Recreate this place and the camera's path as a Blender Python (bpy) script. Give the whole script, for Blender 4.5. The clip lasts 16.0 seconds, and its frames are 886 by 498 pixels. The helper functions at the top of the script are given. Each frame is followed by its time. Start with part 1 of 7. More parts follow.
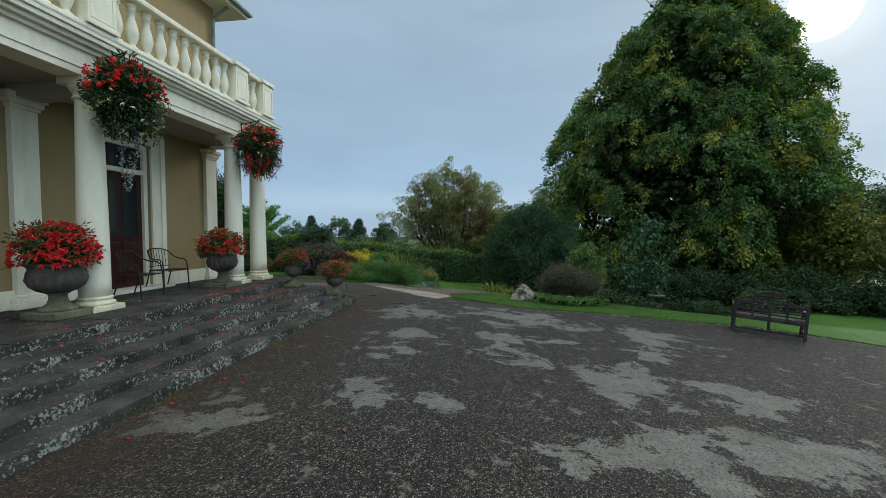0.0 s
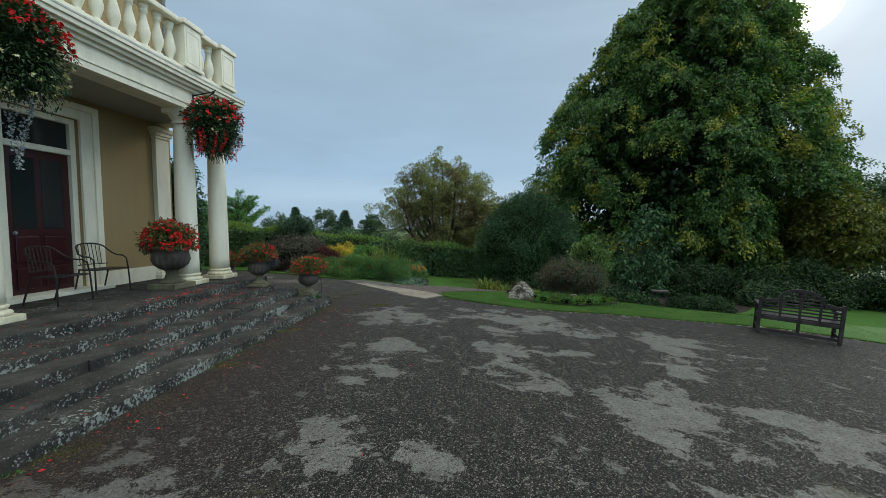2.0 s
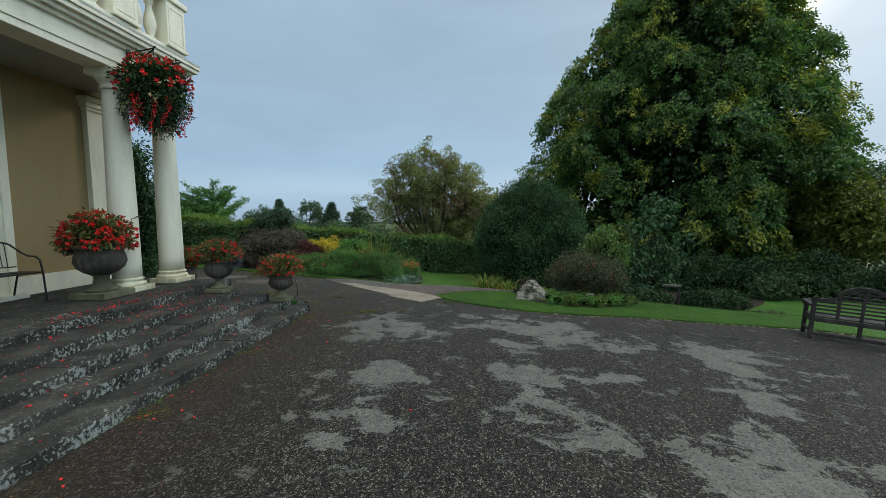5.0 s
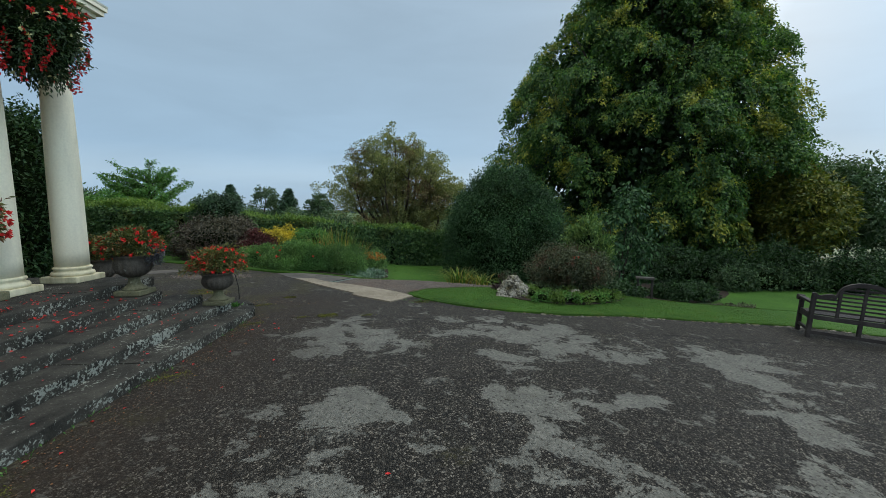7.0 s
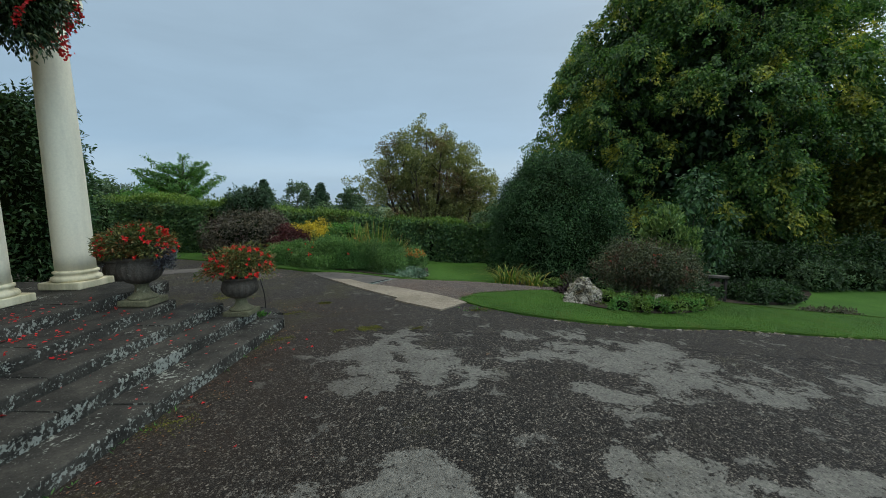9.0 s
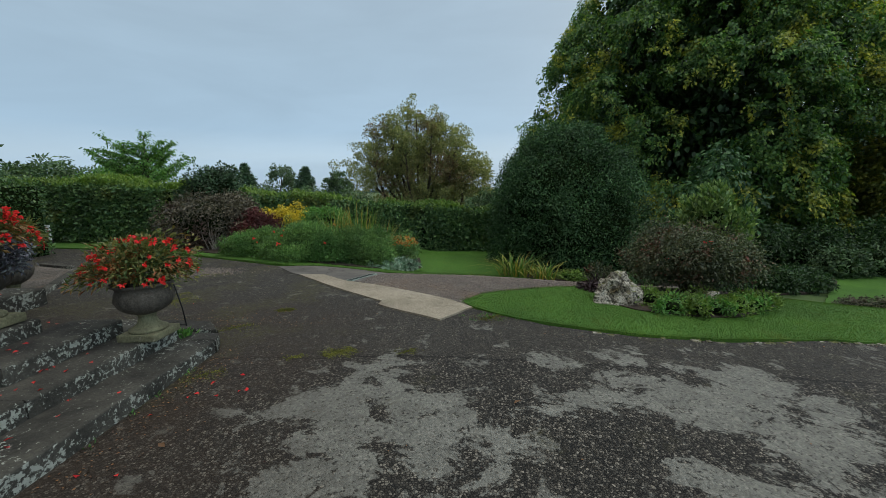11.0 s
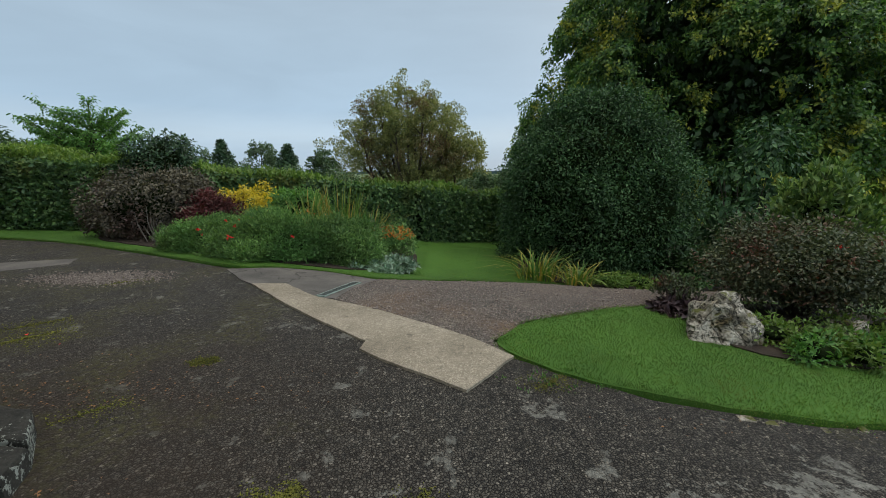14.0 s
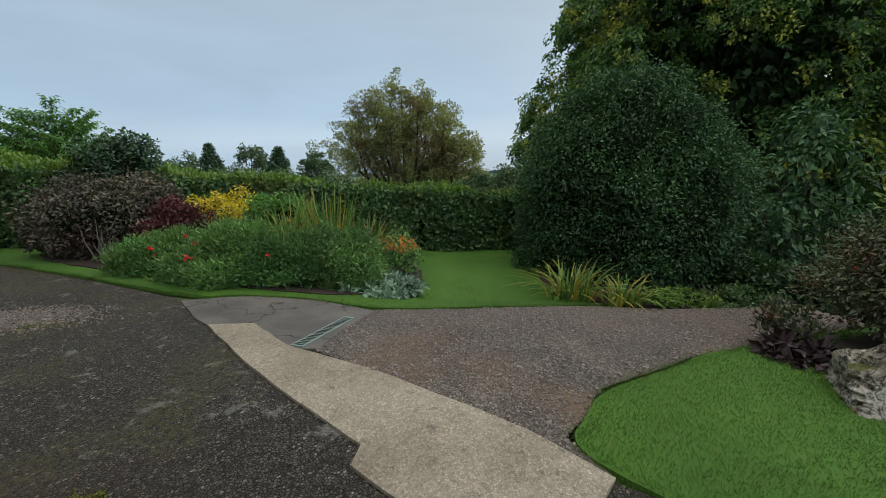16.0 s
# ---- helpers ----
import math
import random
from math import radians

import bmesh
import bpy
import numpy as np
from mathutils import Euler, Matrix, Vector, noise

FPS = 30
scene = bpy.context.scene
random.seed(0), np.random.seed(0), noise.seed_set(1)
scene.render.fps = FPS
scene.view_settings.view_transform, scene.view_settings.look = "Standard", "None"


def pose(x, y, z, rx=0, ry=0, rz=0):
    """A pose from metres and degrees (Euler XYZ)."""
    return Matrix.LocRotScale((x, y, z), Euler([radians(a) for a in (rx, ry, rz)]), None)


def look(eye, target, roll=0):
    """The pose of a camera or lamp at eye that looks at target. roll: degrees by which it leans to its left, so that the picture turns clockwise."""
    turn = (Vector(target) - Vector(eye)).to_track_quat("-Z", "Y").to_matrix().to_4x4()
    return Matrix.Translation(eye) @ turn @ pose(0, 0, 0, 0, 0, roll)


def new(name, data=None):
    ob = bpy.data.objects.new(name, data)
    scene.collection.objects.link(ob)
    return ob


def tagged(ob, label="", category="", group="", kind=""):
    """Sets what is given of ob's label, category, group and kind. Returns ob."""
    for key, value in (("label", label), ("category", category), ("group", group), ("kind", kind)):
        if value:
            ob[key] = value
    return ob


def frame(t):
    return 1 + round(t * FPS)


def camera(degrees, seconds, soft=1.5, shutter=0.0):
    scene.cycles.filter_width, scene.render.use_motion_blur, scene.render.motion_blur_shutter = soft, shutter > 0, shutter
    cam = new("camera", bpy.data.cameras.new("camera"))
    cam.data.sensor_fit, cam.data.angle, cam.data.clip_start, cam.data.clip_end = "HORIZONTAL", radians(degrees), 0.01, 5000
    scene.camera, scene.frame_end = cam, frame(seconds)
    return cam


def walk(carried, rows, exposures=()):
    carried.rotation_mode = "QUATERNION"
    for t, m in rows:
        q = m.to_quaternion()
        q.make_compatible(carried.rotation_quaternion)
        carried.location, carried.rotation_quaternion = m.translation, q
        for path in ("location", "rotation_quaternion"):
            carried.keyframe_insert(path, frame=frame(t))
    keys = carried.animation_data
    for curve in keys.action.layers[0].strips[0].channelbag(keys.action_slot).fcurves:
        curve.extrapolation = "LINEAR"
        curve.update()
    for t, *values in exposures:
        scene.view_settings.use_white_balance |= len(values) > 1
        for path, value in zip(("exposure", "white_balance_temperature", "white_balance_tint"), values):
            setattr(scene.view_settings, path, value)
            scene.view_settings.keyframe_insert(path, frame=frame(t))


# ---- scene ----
cam = camera(95.7, 16.0, soft=0.75)
PATH = [
    (0, (0.181, -0.535, 1.81), (-0.05, 1.45, 1.738), -0.2),
    (0.5, (0.14, -0.218, 1.814), (-0.11, 1.765, 1.734), -0.4),
    (1, (-0.025, 0.143, 1.793), (-0.248, 2.129, 1.708), -0.1),
    (1.5, (-0.043, 0.393, 1.804), (-0.239, 2.381, 1.711), 0.3),
    (2, (0.028, 0.748, 1.8), (-0.15, 2.737, 1.688), -0.3),
    (2.5, (-0.019, 1.002, 1.772), (-0.175, 2.992, 1.639), -0.4),
    (3, (-0.2, 1.261, 1.775), (-0.33, 3.252, 1.644), -0.1),
    (3.5, (-0.265, 1.46, 1.789), (-0.397, 3.45, 1.655), -0.3),
    (3.7, (-0.273, 1.586, 1.792), (-0.412, 3.575, 1.657), -0.6),
    (5.8, (-0.375, 2.559, 1.768), (-0.461, 4.55, 1.594), -1.0),
    (6, (-0.426, 2.663, 1.771), (-0.483, 4.654, 1.589), -0.8),
    (6.5, (-0.504, 3.024, 1.731), (-0.494, 5.013, 1.527), -0.4),
    (7, (-0.568, 3.351, 1.725), (-0.507, 5.339, 1.52), -0.1),
    (7.5, (-0.564, 3.696, 1.688), (-0.508, 5.686, 1.489), -0.5),
    (8, (-0.674, 4.03, 1.693), (-0.659, 6.02, 1.492), -0.8),
    (8.5, (-0.894, 4.358, 1.69), (-0.947, 6.346, 1.482), -0.7),
    (8.7, (-0.97, 4.444, 1.685), (-1.048, 6.43, 1.465), -0.6),
    (10.8, (-1.146, 6.035, 1.496), (-1.226, 8.012, 1.203), -1.3),
    (11, (-1.179, 6.203, 1.507), (-1.219, 8.178, 1.201), -1.1),
    (11.5, (-1.266, 6.61, 1.45), (-1.252, 8.584, 1.13), -1.5),
    (12, (-1.316, 6.939, 1.451), (-1.261, 8.909, 1.106), -1.6),
    (12.5, (-1.295, 7.278, 1.453), (-1.22, 9.244, 1.088), -1.4),
    (13, (-1.385, 7.623, 1.434), (-1.298, 9.585, 1.057), -0.8),
    (13.5, (-1.479, 7.898, 1.454), (-1.407, 9.859, 1.073), -0.4),
    (14, (-1.485, 8.238, 1.427), (-1.472, 10.2, 1.034), -0.4),
    (14.5, (-1.577, 8.559, 1.416), (-1.623, 10.52, 1.027), -1.1),
    (15, (-1.721, 8.886, 1.444), (-1.783, 10.848, 1.065), -1.7),
    (15.5, (-1.697, 9.229, 1.423), (-1.736, 11.193, 1.047), -1.7),
    (16, (-1.696, 9.561, 1.386), (-1.667, 11.522, 0.997), -1.6),
]
walk(cam, [(t, look(eye, target, roll)) for t, eye, target, roll in PATH],
     [(0.0, -0.06, 6350, 10), (3.5, -0.03, 6400, 10), (8.5, -0.04, 6480, 10), (11.0, 0.05, 6700, 11), (13.0, 0.13, 6850, 13), (16.0, 0.13, 6900, 14)])

# ---- world and sun ----
SUN_DIR = Vector((0.548, 0.747, 0.371)).normalized()
SUN_ELEV, SUN_AZ = math.asin(SUN_DIR.z), math.atan2(SUN_DIR.x, SUN_DIR.y)


def node(nt, kind, **values):
    n = nt.nodes.new(kind)
    for k, v in values.items():
        n.inputs[k.replace("_", " ")].default_value = v
    return n


def build_world():
    w = bpy.data.worlds.new("overcast_sky")
    scene.world = w
    w.use_nodes = True
    nt = w.node_tree
    nt.nodes.clear()
    out = nt.nodes.new("ShaderNodeOutputWorld")
    bg = nt.nodes.new("ShaderNodeBackground")
    sky = nt.nodes.new("ShaderNodeTexSky")
    sky.sky_type = "NISHITA"
    sky.sun_disc = False
    sky.sun_elevation, sky.sun_rotation = SUN_ELEV, SUN_AZ
    sky.air_density, sky.dust_density, sky.ozone_density = 1.0, 2.0, 1.5
    tc = nt.nodes.new("ShaderNodeTexCoord")
    sep = nt.nodes.new("ShaderNodeSeparateXYZ")
    nt.links.new(tc.outputs["Generated"], sep.inputs[0])
    # cloud sheet: paler towards the horizon, with long streaks
    ramp = nt.nodes.new("ShaderNodeValToRGB")
    e = ramp.color_ramp.elements
    e[0].position, e[0].color = 0.0, (3.55, 4.75, 5.9, 1)
    e[1].position, e[1].color = 1.0, (9.5, 9.9, 10.0, 1)
    for pos, col in ((0.035, (3.7, 5.2, 6.6, 1)), (0.075, (4.1, 5.6, 6.9, 1)), (0.13, (3.35, 4.9, 6.4, 1)), (0.3, (3.25, 4.55, 5.75, 1)), (0.52, (3.5, 4.65, 5.7, 1)), (0.7, (7.6, 8.4, 8.9, 1))):
        el = e.new(pos)
        el.color = col
    nt.links.new(sep.outputs["Z"], ramp.inputs[0])
    mapn = nt.nodes.new("ShaderNodeMapping")
    mapn.inputs["Scale"].default_value = (1.3, 1.3, 6.0)
    nt.links.new(tc.outputs["Generated"], mapn.inputs["Vector"])
    cl = node(nt, "ShaderNodeTexNoise", Scale=1.6, Detail=5.0, Roughness=0.55, Distortion=0.4)
    nt.links.new(mapn.outputs[0], cl.inputs["Vector"])
    cr = nt.nodes.new("ShaderNodeMapRange")
    cr.inputs["From Min"].default_value, cr.inputs["From Max"].default_value = 0.3, 0.7
    cr.inputs["To Min"].default_value, cr.inputs["To Max"].default_value = 0.93, 1.06
    nt.links.new(cl.outputs[0], cr.inputs["Value"])
    mul = nt.nodes.new("ShaderNodeMix")
    mul.data_type, mul.blend_type = "RGBA", "MULTIPLY"
    mul.inputs["Factor"].default_value = 1.0
    nt.links.new(ramp.outputs[0], mul.inputs["A"])
    nt.links.new(cr.outputs[0], mul.inputs["B"])
    mix = nt.nodes.new("ShaderNodeMix")
    mix.data_type = "RGBA"
    mix.inputs["Factor"].default_value = 0.95
    nt.links.new(sky.outputs[0], mix.inputs["A"])
    nt.links.new(mul.outputs["Result"], mix.inputs["B"])
    # unseen sky behind and beside the walk, brightened smoothly to light the facade
    side = nt.nodes.new("ShaderNodeVectorMath")
    side.operation = "DOT_PRODUCT"
    side.inputs[1].default_value = Vector((0.68, -0.36, 0.72)).normalized()
    nt.links.new(tc.outputs["Generated"], side.inputs[0])
    thin = nt.nodes.new("ShaderNodeMapRange")
    thin.interpolation_type = "SMOOTHSTEP"
    thin.inputs["From Min"].default_value, thin.inputs["From Max"].default_value = 0.2, 0.98
    thin.inputs["To Min"].default_value, thin.inputs["To Max"].default_value = 1.0, 2.45
    nt.links.new(side.outputs["Value"], thin.inputs["Value"])
    lit = nt.nodes.new("ShaderNodeMix")
    lit.data_type, lit.blend_type = "RGBA", "MULTIPLY"
    lit.inputs["Factor"].default_value = 1.0
    nt.links.new(mix.outputs["Result"], lit.inputs["A"])
    nt.links.new(thin.outputs[0], lit.inputs["B"])
    # the veiled sun behind thin cloud
    dot = nt.nodes.new("ShaderNodeVectorMath")
    dot.operation = "DOT_PRODUCT"
    dot.inputs[1].default_value = SUN_DIR
    nt.links.new(tc.outputs["Generated"], dot.inputs[0])
    halo = nt.nodes.new("ShaderNodeValToRGB")
    h = halo.color_ramp.elements
    h[0].position, h[0].color = 0.0, (0, 0, 0, 1)
    h[1].position, h[1].color = 0.99, (30.0, 28.5, 26.0, 1)
    for pos, col in ((0.4, (0.12, 0.1, 0.08, 1)), (0.75, (0.5, 0.42, 0.34, 1)), (0.9, (0.8, 0.74, 0.66, 1)), (0.97, (1.9, 1.8, 1.6, 1)), (0.981, (20.0, 19.0, 17.0, 1))):
        el = h.new(pos)
        el.color = col
    near_sun = nt.nodes.new("ShaderNodeMapRange")
    near_sun.inputs["From Min"].default_value, near_sun.inputs["From Max"].default_value = 0.96, 1.0
    nt.links.new(dot.outputs["Value"], near_sun.inputs["Value"])
    nt.links.new(near_sun.outputs[0], halo.inputs[0])
    add = nt.nodes.new("ShaderNodeMix")
    add.data_type, add.blend_type = "RGBA", "ADD"
    add.inputs["Factor"].default_value = 1.0
    nt.links.new(lit.outputs["Result"], add.inputs["A"])
    nt.links.new(halo.outputs[0], add.inputs["B"])
    nt.links.new(add.outputs["Result"], bg.inputs["Color"])
    bg.inputs["Strength"].default_value = 0.11
    nt.links.new(bg.outputs[0], out.inputs[0])


build_world()
sun = new("sun", bpy.data.lights.new("sun", "SUN"))
sun.data.energy, sun.data.angle, sun.data.color = 1.9, radians(14), (1.0, 0.95, 0.86)
sun.matrix_world = look(SUN_DIR * 100, (0, 0, 0))

# ---- materials ----


def base_mat(name, rough=0.8, spec=0.3, metal=0.0):
    m = bpy.data.materials.new(name)
    m.use_nodes = True
    nt = m.node_tree
    b = nt.nodes["Principled BSDF"]
    b.inputs["Roughness"].default_value = rough
    b.inputs["Specular IOR Level"].default_value = spec
    b.inputs["Metallic"].default_value = metal
    return m, nt, b


def world_pos(nt, scale=(1, 1, 1), rot=(0, 0, 0)):
    g = nt.nodes.new("ShaderNodeNewGeometry")
    mp = nt.nodes.new("ShaderNodeMapping")
    mp.inputs["Scale"].default_value = scale
    mp.inputs["Rotation"].default_value = rot
    nt.links.new(g.outputs["Position"], mp.inputs["Vector"])
    return mp.outputs[0]


def noise_tex(nt, vec, scale, detail=4.0, rough=0.55, dist=0.0):
    n = node(nt, "ShaderNodeTexNoise", Scale=scale, Detail=detail, Roughness=rough, Distortion=dist)
    nt.links.new(vec, n.inputs["Vector"])
    return n.outputs[0]


def ramp_of(nt, value, stops, smooth=False):
    r = nt.nodes.new("ShaderNodeValToRGB")
    e = r.color_ramp.elements
    e[0].position, e[0].color = stops[0][0], (*stops[0][1], 1)
    e[1].position, e[1].color = stops[-1][0], (*stops[-1][1], 1)
    for p, c in stops[1:-1]:
        el = e.new(p)
        el.color = (*c, 1)
    nt.links.new(value, r.inputs[0])
    return r.outputs[0]


def grey(v):
    return (v, v, v)


def mixc(nt, fac, a, b, blend="MIX"):
    m = nt.nodes.new("ShaderNodeMix")
    m.data_type, m.blend_type = "RGBA", blend
    for sock, v in (("Factor", fac), ("A", a), ("B", b)):
        if isinstance(v, (int, float)):
            m.inputs[sock].default_value = v
        elif isinstance(v, tuple):
            m.inputs[sock].default_value = (*v, 1)
        else:
            nt.links.new(v, m.inputs[sock])
    return m.outputs["Result"]


def math_node(nt, op, a, b=None):
    m = nt.nodes.new("ShaderNodeMath")
    m.operation = op
    m.use_clamp = False
    for i, v in enumerate((a, b)):
        if v is None:
            continue
        if isinstance(v, (int, float)):
            m.inputs[i].default_value = v
        else:
            nt.links.new(v, m.inputs[i])
    return m.outputs[0]


def bump(nt, b, height, strength=0.3, distance=0.02):
    bp = nt.nodes.new("ShaderNodeBump")
    bp.inputs["Strength"].default_value, bp.inputs["Distance"].default_value = strength, distance
    nt.links.new(height, bp.inputs["Height"])
    nt.links.new(bp.outputs[0], b.inputs["Normal"])


def speckled(name, colours, scale=6.0, fine=60.0, rough=0.85, bump_d=0.006, bump_s=0.4, spec=0.25):
    """Two-scale mottled surface: broad stains and fine grain."""
    m, nt, b = base_mat(name, rough, spec)
    v = world_pos(nt)
    broad = noise_tex(nt, v, scale, 5.0, 0.6, 0.3)
    grain = noise_tex(nt, v, fine, 3.0, 0.6)
    col = ramp_of(nt, broad, [(0.3, colours[0]), (0.5, colours[1]), (0.7, colours[2])])
    g = ramp_of(nt, grain, [(0.25, grey(0.72)), (0.75, grey(1.2))])
    nt.links.new(mixc(nt, 1.0, col, g, "MULTIPLY"), b.inputs["Base Color"])
    bump(nt, b, grain, bump_s, bump_d)
    return m


def leaf_mat(name, colours, patch=None, patch_scale=0.5, patch_at=0.58, rough=0.55, trans=0.25, spec=0.35):
    """Foliage: every leaf takes its own tint, and whole clumps may turn."""
    m, nt, b = base_mat(name, rough, spec)
    g = nt.nodes.new("ShaderNodeNewGeometry")
    rnd = g.outputs["Random Per Island"]
    stops = [(0.08 + 0.84 * i / (len(colours) - 1), c) for i, c in enumerate(colours)]
    col = ramp_of(nt, rnd, stops)
    if patch:
        n = noise_tex(nt, world_pos(nt), patch_scale, 2.0, 0.5)
        f = ramp_of(nt, n, [(patch_at, grey(0)), (patch_at + 0.1, grey(1))])
        r2 = ramp_of(nt, rnd, [(0.1, grey(0.2)), (0.8, grey(1))])
        col = mixc(nt, mixc(nt, 1.0, f, r2, "MULTIPLY"), col, patch)
    tone = ramp_of(nt, noise_tex(nt, world_pos(nt), 1.1, 3.0, 0.6), [(0.32, grey(0.68)), (0.68, grey(1.3))])
    col = mixc(nt, 1.0, col, tone, "MULTIPLY")
    nt.links.new(col, b.inputs["Base Color"])
    t = nt.nodes.new("ShaderNodeBsdfTranslucent")
    nt.links.new(mixc(nt, 1.0, col, (1.1, 1.25, 0.6), "MULTIPLY"), t.inputs["Color"])
    mx = nt.nodes.new("ShaderNodeMixShader")
    mx.inputs[0].default_value = trans
    out = nt.nodes["Material Output"]
    nt.links.new(b.outputs[0], mx.inputs[1])
    nt.links.new(t.outputs[0], mx.inputs[2])
    nt.links.new(mx.outputs[0], out.inputs["Surface"])
    return m


PALE_ISLANDS = ((0.75, 9.25, 1.2, 0.62), (1.5, 8.5, 0.85, 0.52), (0.36, 6.75, 0.5, 0.7), (-1.45, 5.6, 0.42, 0.4), (-1.6, 8.8, 0.85, 0.6), (1.35, 7.1, 0.42, 0.3),
                (3.25, 7.9, 0.45, 0.5), (3.05, 6.9, 0.45, 0.35), (2.4, 5.8, 0.5, 0.35), (0.66, 5.7, 0.42, 0.4), (-1.35, 6.5, 0.65, 0.38), (-2.0, 8.1, 0.4, 0.25),
                (-2.63, 3.15, 0.65, 0.35), (1.9, 5.2, 0.7, 0.6), (1.9, 3.4, 0.85, 0.55), (-0.4, 3.7, 0.28, 0.28), (-1.3, 4.1, 0.35, 0.3), (3.5, 5.2, 0.75, 0.5),
                (3.5, 8.4, 0.9, 0.5), (3.35, 3.8, 0.7, 0.5), (0.86, 3.1, 0.3, 0.28), (0.4, 8.0, 0.55, 0.3))


def asphalt_mat():
    m, nt, b = base_mat("worn_asphalt", 0.85, 0.2)
    v = world_pos(nt)
    sep = nt.nodes.new("ShaderNodeSeparateXYZ")
    nt.links.new(v, sep.inputs[0])
    vs = world_pos(nt, (0.92, 1.08, 1.0), (0, 0, radians(-18)))
    chips = node(nt, "ShaderNodeTexVoronoi", Scale=62.0, Randomness=1.0)
    nt.links.new(v, chips.inputs["Vector"])
    joints = nt.nodes.new("ShaderNodeTexVoronoi")
    joints.feature = "DISTANCE_TO_EDGE"
    joints.inputs["Scale"].default_value = 62.0
    nt.links.new(v, joints.inputs["Vector"])
    grain = noise_tex(nt, v, 160.0, 2.0)
    mid = noise_tex(nt, v, 9.0, 4.0, 0.6)
    dark = ramp_of(nt, mid, [(0.3, (0.028, 0.025, 0.02)), (0.7, (0.051, 0.045, 0.036))])
    stone = ramp_of(nt, chips.outputs["Color"], [(0.2, grey(0.45)), (0.5, grey(1.0)), (0.7, grey(2.0)), (0.84, grey(4.0))])
    # the coarse old surface ends at a seam; the newer one beyond is finer and darker
    seam = nt.nodes.new("ShaderNodeMapRange")
    seam.inputs["From Min"].default_value, seam.inputs["From Max"].default_value = 9.6, 9.75
    wob = math_node(nt, "ADD", sep.outputs["Y"], math_node(nt, "MULTIPLY", noise_tex(nt, v, 2.2, 4.0), 0.25))
    nt.links.new(math_node(nt, "SUBTRACT", wob, 0.12), seam.inputs["Value"])
    fine_stone = ramp_of(nt, chips.outputs["Color"], [(0.2, grey(0.75)), (0.6, grey(1.5)), (0.84, grey(2.4)), (0.93, grey(4.2))])
    dark = mixc(nt, 1.0, dark, mixc(nt, seam.outputs[0], stone, fine_stone), "MULTIPLY")
    crack = ramp_of(nt, math_node(nt, "ABSOLUTE", math_node(nt, "SUBTRACT", wob, 9.76)), [(0.006, grey(0.35)), (0.03, grey(1))])
    dark = mixc(nt, 1.0, dark, crack, "MULTIPLY")
    dark = mixc(nt, 1.0, dark, ramp_of(nt, joints.outputs["Distance"], [(0.04, grey(0.16)), (0.2, grey(1.25))]), "MULTIPLY")
    pale = ramp_of(nt, noise_tex(nt, v, 5.0, 5.0, 0.65), [(0.3, (0.122, 0.118, 0.1)), (0.7, (0.186, 0.18, 0.153))])
    pale = mixc(nt, 1.0, pale, ramp_of(nt, chips.outputs["Color"], [(0.15, grey(0.8)), (0.6, grey(1.0)), (0.95, grey(1.3))]), "MULTIPLY")
    pale = mixc(nt, 1.0, pale, ramp_of(nt, grain, [(0.3, grey(0.82)), (0.7, grey(1.12))]), "MULTIPLY")
    # the pale skin of the old surface survives in ragged islands
    wv = nt.nodes.new("ShaderNodeTexNoise")
    wv.inputs["Scale"].default_value, wv.inputs["Detail"].default_value = 1.3, 3.0
    nt.links.new(v, wv.inputs["Vector"])
    warp = nt.nodes.new("ShaderNodeVectorMath")
    warp.operation = "MULTIPLY_ADD"
    nt.links.new(wv.outputs["Color"], warp.inputs[0])
    warp.inputs[1].default_value = (1.5, 1.5, 0.0)
    nt.links.new(v, warp.inputs[2])
    field = None
    for px, py, rx, ry in PALE_ISLANDS:
        off = nt.nodes.new("ShaderNodeVectorMath")
        off.operation = "SUBTRACT"
        nt.links.new(warp.outputs[0], off.inputs[0])
        off.inputs[1].default_value = (px + 0.75, py + 0.75, 0)
        unit_v = nt.nodes.new("ShaderNodeVectorMath")
        unit_v.operation = "MULTIPLY"
        nt.links.new(off.outputs[0], unit_v.inputs[0])
        unit_v.inputs[1].default_value = (1 / rx, 1 / ry, 0)
        dist = nt.nodes.new("ShaderNodeVectorMath")
        dist.operation = "LENGTH"
        nt.links.new(unit_v.outputs[0], dist.inputs[0])
        field = dist.outputs["Value"] if field is None else math_node(nt, "MINIMUM", field, dist.outputs["Value"])
    field = math_node(nt, "MULTIPLY", math_node(nt, "SUBTRACT", 1.0, math_node(nt, "MINIMUM", field, 1.9)), 0.2)
    rag = noise_tex(nt, vs, 2.0, 10.0, 0.75, 0.4)
    s = math_node(nt, "ADD", math_node(nt, "ADD", field, math_node(nt, "MULTIPLY", rag, 1.25)), -0.06)
    mask = ramp_of(nt, s, [(0.585, grey(0)), (0.61, grey(0.95))])
    hole = ramp_of(nt, noise_tex(nt, v, 34.0, 3.0, 0.7), [(0.37, grey(0.2)), (0.44, grey(1))])
    mask = mixc(nt, 1.0, mask, hole, "MULTIPLY")
    worn = ramp_of(nt, noise_tex(nt, v, 3.6, 7.0, 0.66, 0.3), [(0.6, grey(0)), (0.635, grey(0.7))])
    mask = mixc(nt, 1.0, mask, mixc(nt, 1.0, worn, hole, "MULTIPLY"), "LIGHTEN")
    col = mixc(nt, mask, dark, pale)
    # trodden dirt gathers in a ragged band along the steps
    band = nt.nodes.new("ShaderNodeMapRange")
